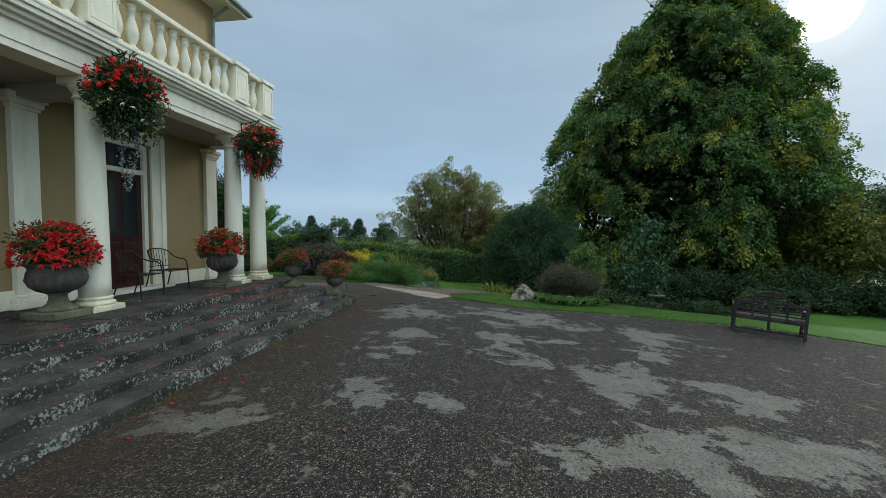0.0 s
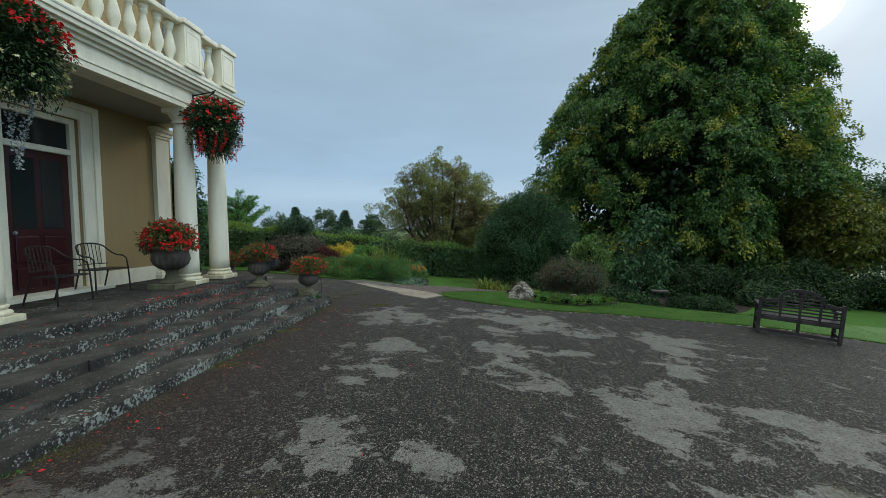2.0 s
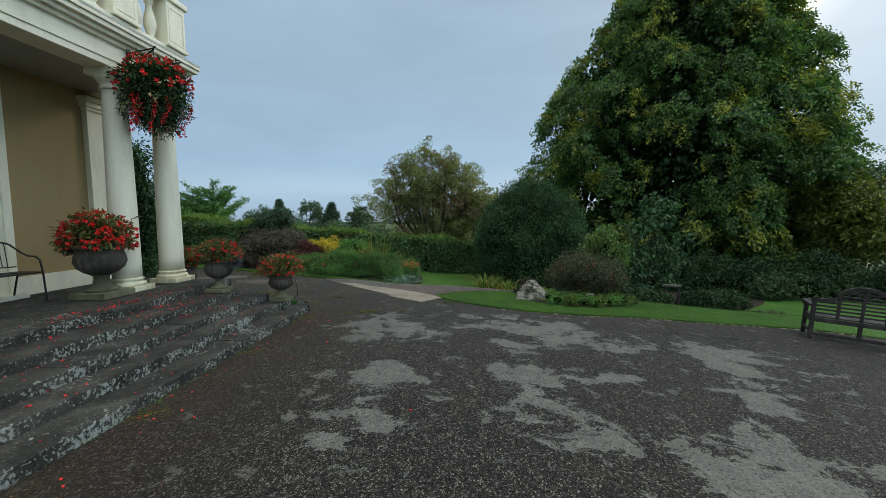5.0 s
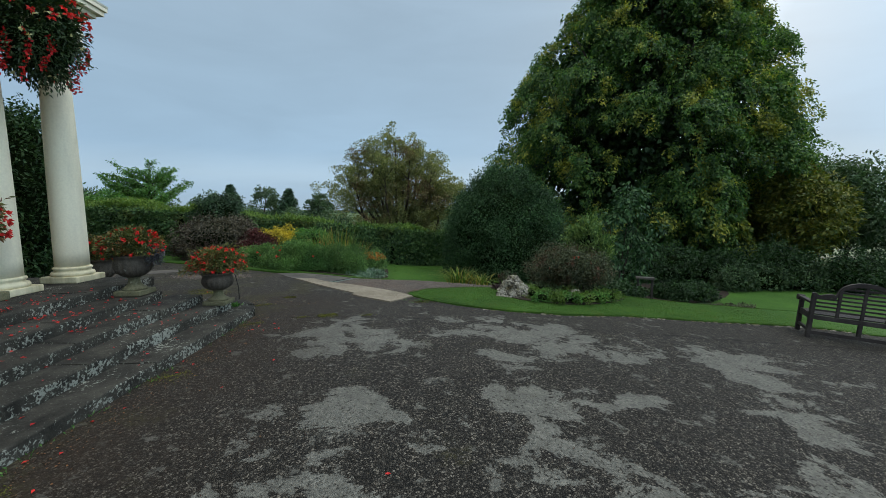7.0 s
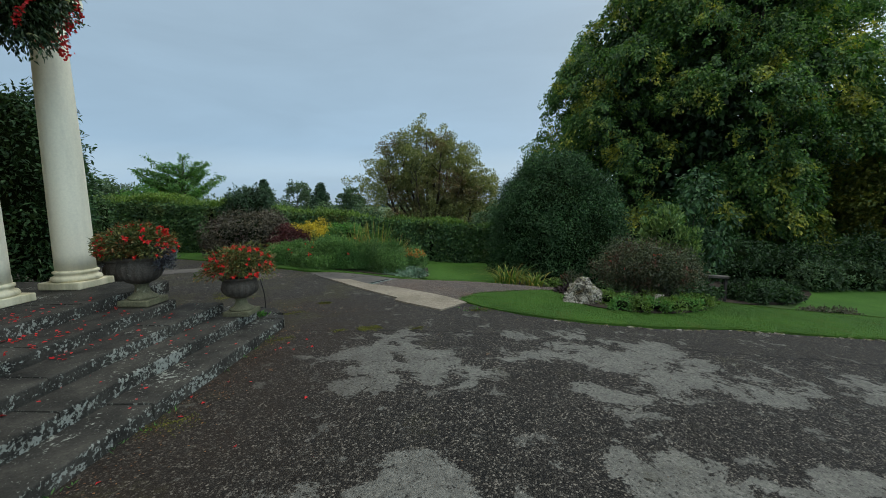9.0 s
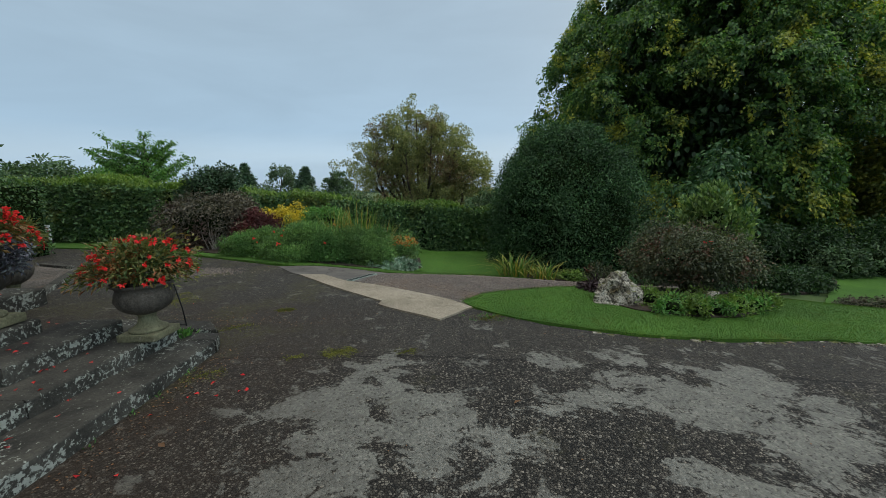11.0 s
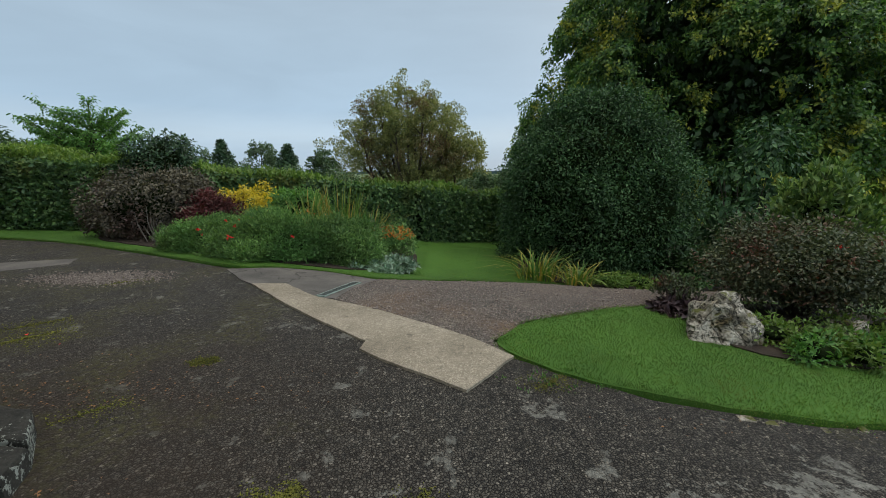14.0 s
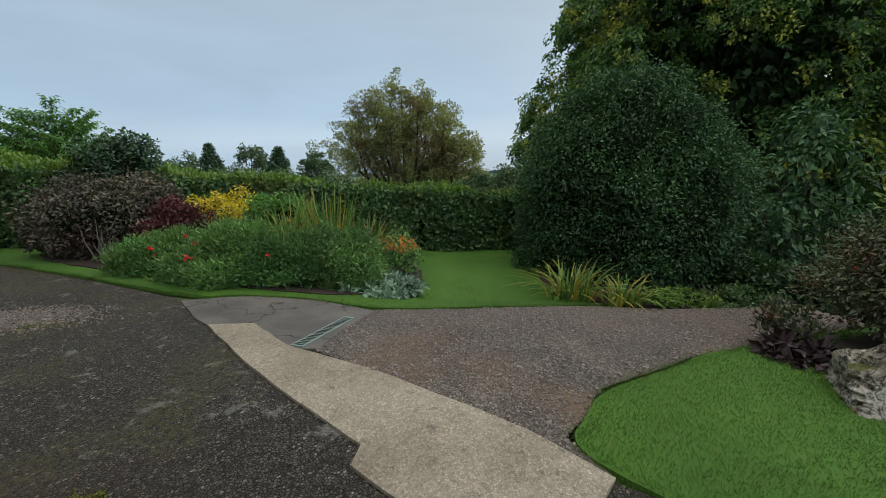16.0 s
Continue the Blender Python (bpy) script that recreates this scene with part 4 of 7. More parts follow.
    part("cornice_flashing", box(WALL_X, ex + 0.235, e0 - 0.235, e1 + 0.235, CORNICE_Z + 0.13, CORNICE_Z + 0.16), M["flashing"], h, "weathered pale lead flashing")
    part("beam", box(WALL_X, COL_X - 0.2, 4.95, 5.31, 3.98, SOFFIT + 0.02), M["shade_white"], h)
    return h


def build_column(y):
    c = thing("column", pose(COL_X + 0.015, y, FLOOR_Z), "smooth cream-white stone portico column", "column", "portico columns", "structure")
    part("plinth", box(-0.26, 0.26, -0.26, 0.26, 0.0, 0.09, 0.015), M["stained"], c)
    part("base", lathe(bmesh.new(), [(0.245, 0.09), (0.258, 0.115), (0.245, 0.145), (0.213, 0.155), (0.21, 0.175), (0.228, 0.19), (0.228, 0.21), (0.205, 0.225)], 32), M["stained"], c, "", True)
    prof = [(0.202 - 0.036 * (u ** 1.6), 0.225 + u * (3.2 - 0.225)) for u in [i / 14 for i in range(15)]]
    part("shaft", lathe(bmesh.new(), prof, 32), M["white"], c, "", True)
    part("capital", lathe(bmesh.new(), [(0.178, 3.2), (0.2, 3.205), (0.2, 3.23), (0.18, 3.24), (0.18, 3.3), (0.2, 3.31), (0.245, 3.38), (0.245, 3.4)], 32), M["white"], c, "", True)
    part("abacus", box(-0.25, 0.25, -0.25, 0.25, 3.4, 3.5, 0.01), M["white"], c)
    return c


def build_balustrade():
    b = thing("balustrade", Matrix.Identity(4), "cream stone balustrade with turned balusters on portico", "balustrade", kind="structure")
    x, z0, z1 = COL_X + 0.12, CORNICE_Z + 0.16, RAIL_Z
    part("plinth_course", box(x - 0.14, x + 0.16, 1.1, 9.78, z0, z0 + 0.14, 0.012), M["white"], b)
    pedestals = [1.3, 5.0, 8.44, 9.55]
    for yc in pedestals:
        w = 0.23
        p = part("pedestal", box(x - 0.19, x + 0.19, yc - w, yc + w, z0 + 0.14, z1 - 0.08, 0.01), M["white"], b)
        part("pedestal_base", box(x - 0.22, x + 0.22, yc - w - 0.03, yc + w + 0.03, z0 + 0.14, z0 + 0.2, 0.01), M["white"], p)
        part("pedestal_cap", box(x - 0.23, x + 0.23, yc - w - 0.05, yc + w + 0.05, z1 - 0.08, z1 + 0.02, 0.02), M["white"], p)
        for a, c, d, e in ((yc - w + 0.04, yc + w - 0.04, z1 - 0.2, z1 - 0.17), (yc - w + 0.04, yc + w - 0.04, z0 + 0.24, z0 + 0.27), (yc - w + 0.04, yc - w + 0.07, z0 + 0.27, z1 - 0.2), (yc + w - 0.07, yc + w - 0.04, z0 + 0.27, z1 - 0.2)):
            part("panel_bead", box(x + 0.19, x + 0.2, a, c, d, e), M["white"], p)
    prof = [(0.075, 0.0), (0.075, 0.05), (0.045, 0.06), (0.045, 0.09), (0.062, 0.14), (0.085, 0.22), (0.088, 0.28), (0.07, 0.38), (0.046, 0.48), (0.042, 0.56), (0.062, 0.575), (0.062, 0.6), (0.045, 0.61), (0.07, 0.64), (0.07, 0.7)]
    hgt = z1 - 0.1 - (z0 + 0.14)
    me = None
    for a, c in zip(pedestals, pedestals[1:]):
        part("handrail", box(x - 0.15, x + 0.17, a + 0.28, c - 0.28, z1 - 0.1, z1, 0.025), M["white"], b)
        n = max(2, round((c - a - 0.5) / 0.3))
        for i in range(n):
            y = a + 0.24 + (c - a - 0.48) * (i + 0.5) / n
            if me is None:
                ob = part("baluster", lathe(bmesh.new(), [(r * 1.15, z / 0.7 * hgt) for r, z in prof], 16), M["white"], b, "", True)
                me = ob.data
            else:
                ob = new("baluster", me)
                ob.parent = b
            ob.location = (x, y, z0 + 0.14)


STEPS = [(-3.42, 9.76, 0.13), (-3.78, 9.8, 0.26), (-4.12, 9.58, 0.39), (-4.5, 9.28, 0.52), (-4.95, 9.78, 0.65)]


def build_steps():
    s = thing("stone_steps", Matrix.Identity(4), "broad worn stone steps blotched with pale lichen", "steps", kind="structure")
    rnd = random.Random(4)
    part("foundation", box(-7.3, -3.5, -3.0, 9.7, -0.4, 0.1), M["step"], s)
    for k, (xf, ye, z) in enumerate(STEPS):
        xb = STEPS[k + 1][0] - 0.06 if k < 4 else -5.6
        y = -3.0
        while y < ye - 0.05:
            ln = rnd.uniform(1.1, 1.9)
            y2 = y + ln if y + ln < ye - 0.6 else ye
            bm = bmesh.new()
            dz, dx = rnd.uniform(-0.011, 0.009), rnd.uniform(-0.014, 0.01)
            add_box(bm, xb, xf + dx, y + 0.004, y2 - 0.004, z - 0.16 if k else -0.15, z + dz)
            es = [e for e in bm.edges]
            bmesh.ops.subdivide_edges(bm, edges=[e for e in es if abs((e.verts[0].co - e.verts[1].co).y) > 0.5], cuts=7, use_grid_fill=True)
            top = z + dz
            ed = [e for e in bm.edges if all(v.co.z > top - 1e-4 for v in e.verts) and all(v.co.x > xf + dx - 1e-4 for v in e.verts)]
            bmesh.ops.bevel(bm, geom=ed, offset=0.022, segments=3, profile=0.5, affect="EDGES")
            for v in bm.verts:
                v.co += noise.noise_vector(v.co * 3.1) * 0.011 + noise.noise_vector(v.co * 11.0) * 0.005
            part("step_block", bm, M["step"], s)
            y = y2
    # the bottom step turns the corner in cut blocks
    for poly, top in (([(-3.41, 9.765), (-3.5, 9.98), (-3.86, 9.99), (-3.86, 9.805), (-3.84, 9.765)], 0.128), ([(-3.515, 9.995), (-3.74, 10.25), (-4.02, 10.3), (-4.3, 10.0), (-4.3, 9.81), (-3.87, 9.81), (-3.868, 10.0)], 0.15), ([(-4.03, 10.305), (-5.3, 10.42), (-5.3, 9.6), (-4.31, 9.6), (-4.31, 10.0)], 0.14)):
        bm = bmesh.new()
        lo = [bm.verts.new((x, y, -0.15)) for x, y in poly]
        hi = [bm.verts.new((x, y, top)) for x, y in poly]
        bm.faces.new(list(reversed(hi)))
        for i in range(len(poly)):
            j = (i + 1) % len(poly)
            bm.faces.new((lo[i], hi[i], hi[j], lo[j]))
        bmesh.ops.recalc_face_normals(bm, faces=bm.faces)
        bmesh.ops.bevel(bm, geom=[e for e in bm.edges if all(v.co.z > 0 for v in e.verts)], offset=0.02, segments=2, profile=0.5, affect="EDGES")
        bmesh.ops.triangulate(bm, faces=[f for f in bm.faces if len(f.verts) > 4])
        bmesh.ops.subdivide_edges(bm, edges=[e for e in bm.edges if e.calc_length() > 0.15], cuts=2)
        for v in bm.verts:
            v.co += noise.noise_vector(v.co * 5.0) * 0.014
        part("step_block", bm, M["step"], s)
    # paved landing behind the top step
    x = -5.6
    while x > -7.28:
        x2 = max(x - rnd.uniform(0.7, 0.95), -7.28)
        if x2 < -7.0:
            x2 = -7.28
        y = -3.0
        while y < 9.7:
            y2 = min(y + rnd.uniform(0.8, 1.3), 9.75)
            if 9.75 - y2 < 0.4:
                y2 = 9.75
            part("flagstone", box(x2 + 0.004, x - 0.004, y + 0.004, y2 - 0.004, 0.5, FLOOR_Z - rnd.uniform(0, 0.004), 0.006), M["step"], s)
            y = y2
        x = x2


build_house()
for yc in (1.56, 5.0, 8.44, 9.44):
    build_column(yc)
build_balustrade()
build_steps()

# ---- trees, hedges and shrubs ----


def build_big_tree():
    cx, cy, zb = 15.4, 33.6, gz(15.4, 33.6)
    t = thing("beech_tree", pose(0, 0, 0), "huge dense green tree with yellowing hanging sprays", "tree")
    bm = bmesh.new()
    limb_tree(bm, (cx, cy, zb), (cx + 1.8, cy, 20.5), 1.0, 18, 9.5, 3)
    part("trunk", bm, M["bark"], t, "", True)
    prof = [(-2.6, 9.8), (0.5, 11.3), (4.6, 11.5), (8.0, 10.6), (11.5, 8.7), (15.5, 6.2), (19.0, 3.7), (22.0, 1.7), (23.6, 0.5)]
    zs, rs = np.array([p[0] for p in prof]), np.array([p[1] for p in prof])
    lean = lambda z: cx + 0.15 * max(z - 11.0, 0.0)
    # inside of the crown, well behind the sprays; leaf colour carries its shade
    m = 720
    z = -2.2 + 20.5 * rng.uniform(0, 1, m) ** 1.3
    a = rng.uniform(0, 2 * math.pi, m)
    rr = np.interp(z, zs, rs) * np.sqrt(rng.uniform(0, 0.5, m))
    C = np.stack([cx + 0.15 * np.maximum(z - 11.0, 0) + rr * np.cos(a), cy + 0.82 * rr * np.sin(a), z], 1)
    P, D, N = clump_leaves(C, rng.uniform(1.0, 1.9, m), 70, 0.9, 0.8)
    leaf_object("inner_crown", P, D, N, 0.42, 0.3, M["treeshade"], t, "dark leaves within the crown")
    # bough masses on the outside: each sends out sprays that arch over and hang
    rk = random.Random(17)
    P, D, T = [], [], []
    masses = 150
    for k in range(masses):
        z0 = -1.6 + 24.4 * ((k + 0.5) / masses) ** 1.15
        a0 = k * 2.399 + rk.uniform(-0.35, 0.35)
        reach = float(np.interp(z0, zs, rs)) * rk.uniform(0.82, 1.03)
        size = rk.uniform(1.3, 2.3) * (0.62 + 0.38 * min(1.0, float(np.interp(z0, zs, rs)) / 9.0))
        out = np.array([math.cos(a0), math.sin(a0), 0.0])
        c0 = np.array([lean(z0), cy, z0]) + out * np.array([1, 0.82, 1]) * max(reach - 0.9 * size, 0.0)
        for _ in range(30):
            v = np.array([rk.gauss(0, 1), rk.gauss(0, 1), rk.gauss(0.35, 0.8)]) + 0.9 * out
            v /= np.linalg.norm(v)
            p0 = c0 + v * size * np.array([1.0, 1.0, 0.72]) * rk.uniform(0.8, 1.02)
            run = unit((v * np.array([1, 1, 0.25]) + 0.6 * out)[None, :])[0]
            ln = rk.uniform(0.5, 1.15)
            hang = rk.uniform(0.5, 1.7)
            n = rk.randint(56, 84)
            u = rng.uniform(0, 1, n)
            q = p0 + run * (ln * u)[:, None] + np.array([0, 0, 1.0]) * (0.3 * u - hang * u ** 2.0)[:, None]
            w = 0.27 * (1.15 - 0.75 * u)
            P.append(q + rng.normal(size=(n, 3)) * w[:, None] * np.array([0.8, 0.8, 0.55]))
            D.append(run * 0.6 + rng.normal(scale=0.55, size=(n, 3)) + np.array([0, 0, -0.7]))
            T.append(np.tile(0.5 * v + np.array([0, 0, 0.75]), (n, 1)))
    for k in range(420):
        z0 = 1.0 + 22.2 * (k / 420) ** 0.9
        a0 = k * 2.399 + rk.uniform(-0.4, 0.4)
        reach = float(np.interp(z0, zs, rs))
        out = np.array([math.cos(a0), math.sin(a0), 0.0])
        p0 = np.array([lean(z0), cy, z0]) + out * np.array([1, 0.82, 1]) * reach * rk.uniform(0.88, 0.95)
        ln, rise = rk.uniform(0.5, 1.2), rk.uniform(-0.2, 0.9)
        n = rk.randint(36, 60)
        u = rng.uniform(0, 1, n)
        q = p0 + out * (ln * u)[:, None] + np.array([0, 0, 1.0]) * (rise * u - 0.7 * u ** 2.4)[:, None]
        P.append(q + rng.normal(size=(n, 3)) * (0.17 * (1.1 - 0.8 * u))[:, None])
        D.append(out * 0.7 + rng.normal(scale=0.5, size=(n, 3)) + np.array([0, 0, -0.4]))
        T.append(np.tile(0.5 * out + np.array([0, 0, 0.75]), (n, 1)))
    P, D, T = np.concatenate(P), np.concatenate(D), np.concatenate(T)
    N = unit(T + rng.normal(scale=0.45, size=P.shape))
    P[:, 2] = np.maximum(P[:, 2], zb + 0.15)
    leaf_object("crown", P, unit(D), N, rng.uniform(0.14, 0.26, len(P)), rng.uniform(0.09, 0.15, len(P)), M["tree"], t)


def build_bush(name, centre, radii, mat, count, leaf, label, category="shrub", clump=0.28, core=0.8, lump=0.14, flat=None, squash=0.8, droop=0.2, seed=1.0, per=40, stems=True, core_mat=None, wid=0.5):
    """A shrub: woody stems, a shaded inside and clumps of single leaves."""
    x, y, z = centre
    b = thing(name, pose(x, y, gz(x, y) + 0.04), label, category)
    off = z - gz(x, y) - 0.04
    ground = 0.0
    if stems:
        bm = bmesh.new()
        for k in range(7):
            a = k * 0.9 + seed
            tube(bm, [(0.06 * math.cos(a), 0.06 * math.sin(a), -0.03), (0.35 * radii[0] * math.cos(a), 0.35 * radii[1] * math.sin(a), off * 0.7), (0.7 * radii[0] * math.cos(a), 0.7 * radii[1] * math.sin(a), off + 0.35 * radii[2])], [0.035, 0.024, 0.008], 6)
        part("woody_base", bm, M["bark"], b)
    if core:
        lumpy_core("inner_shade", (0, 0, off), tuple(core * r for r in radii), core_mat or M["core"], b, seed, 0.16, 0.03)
    n = max(6, count // per)
    C = ellipsoid_points(n, (0, 0, off), radii, 0.8)
    rel = (C - np.array([0, 0, off])) / np.asarray(radii)
    k = np.array([1 + 2.2 * lump * noise.noise(Vector(q) * 1.9 + Vector((seed, 2 * seed, 0))) for q in rel])
    C = np.array([0, 0, off]) + rel * k[:, None] * np.asarray(radii)
    P, D, N = clump_leaves(C, rng.uniform(0.7, 1.25, len(C)) * clump, per, squash, droop)
    P[:, 2] = np.maximum(P[:, 2], 0.02)
    leaf_object("foliage", P, D, N, rng.uniform(0.7, 1.3, len(P)) * leaf, rng.uniform(0.7, 1.3, len(P)) * leaf * wid, mat, b)
    return b


def build_hedge(name, line, width, mat, leaves, label, leaf=0.07, top_mat=None, lumps=0.06):
    """A clipped hedge along a line of (x, y, top): box-shaped inside with a skin of leaves."""
    h = thing(name, pose(0, 0, 0), label, "hedge")
    pts = [Vector(p) for p in line]
    bm = bmesh.new()
    rings = []
    for i, p in enumerate(pts):
        d = (pts[min(i + 1, len(pts) - 1)] - pts[max(i - 1, 0)])
        d.z = 0
        d.normalize()
        s = Vector((d.y, -d.x, 0))
        w, g = width / 2 - 0.1, gz(p.x, p.y)
        rings.append([bm.verts.new((p.x + s.x * u * w, p.y + s.y * u * w, zz)) for u, zz in ((-1, g - 0.1), (-1, p.z - 0.25), (-0.75, p.z - 0.1), (0.75, p.z - 0.1), (1, p.z - 0.25), (1, g - 0.1))])
    for a, b in zip(rings, rings[1:]):
        for k in range(5):
            bm.faces.new((a[k], a[k + 1], b[k + 1], b[k]))
    bm.faces.new(rings[0])
    bm.faces.new(list(reversed(rings[-1])))
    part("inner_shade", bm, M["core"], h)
    seg = np.array([(pts[i + 1] - pts[i]).length for i in range(len(pts) - 1)])
    allP, allN, top = [], [], []
    for i, ln in enumerate(seg):
        n = int(leaves * ln / seg.sum())
        a, b = np.array(pts[i]), np.array(pts[i + 1])
        u = rng.uniform(0, 1, (n, 1))
        base = a + (b - a) * u
        d = (b - a)[:2] / np.linalg.norm((b - a)[:2])
        s = np.array([d[1], -d[0], 0.0])
        which = rng.uniform(0, 1, n)
        gzs = np.array([gz(q[0], q[1]) for q in base])
        hgt = base[:, 2] - gzs
        tfrac = width / (width + 1.5 * hgt)
        on_top = which < tfrac
        front = which < tfrac + (1 - tfrac) * 0.85
        side = np.where(front, 1.0, -1.0)
        P = np.empty((n, 3))
        off = np.where(on_top, rng.uniform(-1, 1, n), side) * width / 2
        bulge = np.array([noise.noise(Vector((q[0] * 0.9, q[1] * 0.9, w * 2.0))) for q, w in zip(base, which)]) * lumps * 2
        P[:, :2] = base[:, :2] + (off * (1 + np.where(on_top, 0, bulge)))[:, None] * s[:2]
        P[:, 2] = np.where(on_top, base[:, 2] + bulge + rng.uniform(-0.08, 0.1, n), gzs + hgt * rng.uniform(0.02, 1.0, n))
        P += rng.normal(scale=0.035, size=(n, 3))
        nn = np.where(on_top[:, None], np.array([[0, 0, 1.0]]), side[:, None] * s[None, :])
        allP.append(P), allN.append(nn), top.append(on_top)
    for e, f in ((pts[0], pts[1]), (pts[-1], pts[-2])):
        n = int(leaves * width / (2.2 * seg.sum()))
        d = np.array(((e - f).x, (e - f).y, 0.0))
        d /= np.linalg.norm(d)
        s = np.array([d[1], -d[0], 0.0])
        g0 = gz(e.x, e.y)
        P = np.array([e.x, e.y, 0]) + s * rng.uniform(-0.5, 0.5, (n, 1)) * width + d * rng.normal(0.03, 0.04, (n, 1))
        P[:, 2] = g0 + (e.z - g0) * rng.uniform(0, 1, n)
        allP.append(P), allN.append(np.tile(d, (n, 1))), top.append(np.zeros(n, bool))
    P, nn, top = np.concatenate(allP), np.concatenate(allN), np.concatenate(top)
    D = unit(nn * 0.6 + rng.normal(scale=0.6, size=P.shape))
    N = unit(nn + rng.normal(scale=0.5, size=P.shape))
    L = rng.uniform(0.7, 1.4, len(P)) * leaf
    if top_mat:
        leaf_object("foliage", P[~top], D[~top], N[~top], L[~top], L[~top] * 0.6, mat, h)
        leaf_object("top_growth", P[top], D[top] + np.array([0, 0, 0.5]), N[top], L[top], L[top] * 0.5, top_mat, h, "paler new growth")
    else:
        leaf_object("foliage", P, D, N, L, L * 0.6, mat, h)
    return h


def build_tree(x, y, height, radius, mat, leaves, label, base=0.25, leaf=0.3, seed=1, shape="round", zb=None, spread=None, clump=None, trunk=None):
    zb = gz(x, y) if zb is None else zb
    t = thing("tree" if shape != "cone" else "conifer", pose(x, y, zb), label, "tree")
    bm = bmesh.new()
    r0 = trunk or height * 0.02
    limb_tree(bm, (0, 0, -0.1), (0, 0, height * 0.9), r0, 9 if shape != "cone" else 4, (spread or radius) * (0.9 if shape != "cone" else 0.4), seed)
    part("trunk", bm, M["bark"], t, "", True)
    per = 45
    n = max(8, leaves // per)
    if shape == "cone":
        u = rng.uniform(0, 1, n)
        a = rng.uniform(0, 2 * math.pi, n)
        rr = radius * (1 - u) * rng.uniform(0.5, 1.0, n)
        C = np.stack([rr * np.cos(a), rr * np.sin(a), height * (0.05 + 0.93 * u)], 1)
        cl = clump or radius * 0.22
        R = cl * (1.2 - 0.75 * u)
    else:
        h0 = height * base
        C = ellipsoid_points(n, (0, 0, (h0 + height) / 2), (radius, radius, (height - h0) / 2), 0.35 if shape == "open" else 0.6)
        ang = np.arctan2(C[:, 1], C[:, 0])
        C[:, :2] *= (1 + 0.16 * np.sin(3 * ang + seed) + 0.1 * np.sin(7 * ang + 2 * seed))[:, None]
        cl = clump or radius * 0.17
        R = rng.uniform(0.7, 1.3, len(C)) * cl
    P, D, N = clump_leaves(C, R, per, 0.8, 0.3)
    P[:, 2] = np.maximum(P[:, 2], 0.05)
    leaf_object("crown", P, D, N, rng.uniform(0.7, 1.3, len(P)) * leaf, rng.uniform(0.6, 1.2, len(P)) * leaf * 0.55, mat, t)
    return t


def build_blades(name, x, y, n, spread, length, width, mat, label, lean=0.35, category="plant"):
    """A clump of sword-shaped leaves that arch over."""
    b = thing(name, pose(x, y, gz(x, y) + 0.04), label, category)
    a = rng.uniform(0, 2 * math.pi, n)
    r = spread * np.sqrt(rng.uniform(0, 1, n))
    root = np.stack([r * np.cos(a), r * np.sin(a), np.zeros(n)], 1)
    out = np.stack([np.cos(a), np.sin(a), np.zeros(n)], 1) + rng.normal(scale=0.5, size=(n, 3)) * np.array([1, 1, 0])
    ln = rng.uniform(0.6, 1.1, n) * length
    le = rng.uniform(0.3, 1.3, n) * lean
    verts, faces = [], []
    segs = 4
    for i in range(n):
        s = np.array([-out[i, 1], out[i, 0], 0.0])
        s /= np.linalg.norm(s) + 1e-9
        k = len(verts)
        for j in range(segs + 1):
            u = j / segs
            c = root[i] + np.array([0, 0, 1.0]) * ln[i] * (u - 0.55 * le[i] * u ** 2.6) + out[i] * ln[i] * le[i] * u ** 1.8
            w = width * (1 - u) ** 0.6 * 0.5
            verts += [c - s * w, c + s * w]
        for j in range(segs):
            faces.append((k + 2 * j, k + 2 * j + 1, k + 2 * j + 3, k + 2 * j + 2))
    mesh_object("leaf_fan", verts, faces, mat, b)
    return b


build_big_tree()
HEDGE = [(-22, 20.2, 1.98), (-17, 19.6, 1.9), (-12, 18.8, 1.74), (-9.4, 18.6, 1.6), (-6, 18.9, 1.28), (-2.2, 19.4, 0.92), (0.6, 20.4, 0.62), (4.5, 22.0, 0.5)]
build_hedge("hedge", HEDGE, 1.3, M["hedge"], 105000, "clipped dark green garden hedge with paler top", 0.095, M["hedgetop"], 0.16)
build_hedge("hedge", [(-19, 16.2, 1.9), (-15, 15.9, 1.86), (-11.35, 15.55, 1.8)], 1.1, M["hedge"], 14000, "clipped dark yew hedge end by the drive", 0.07)
build_bush("evergreen_bush", (-8.95, 11.8, 1.9), (0.8, 0.75, 1.95), M["holly"], 14000, 0.09, "tall dark evergreen by the house corner", "bush", 0.32, 0.84, 0.1, seed=5.0)
build_bush("holly_bush", (2.05, 17.6, 0.6), (2.0, 1.8, 2.55), M["holly"], 120000, 0.07, "large rounded glossy dark evergreen bush", "bush", 0.3, 0.86, 0.09, per=60)
build_bush("fuchsia_shrub", (2.75, 12.75, 0.29), (0.8, 0.66, 0.42), M["fuchsia"], 24000, 0.048, "bronze-green fuchsia shrub dotted with red flowers", "shrub", 0.24, 0.6, 0.3, per=36, seed=2.2)
build_bush("smoke_bush", (-7.7, 17.2, 0.6), (1.35, 0.95, 0.8), M["purple"], 20000, 0.075, "brown-purple smoke bush with bare lower stems", "shrub", 0.24, 0.78, 0.15, seed=3.1)
build_bush("dark_shrub", (-8.1, 18.0, 1.35), (0.85, 0.55, 0.9), M["conifer"], 7000, 0.09, "dark blue-green shrub standing against the hedge", "shrub", 0.2, 0.7, 0.2, seed=4.4)
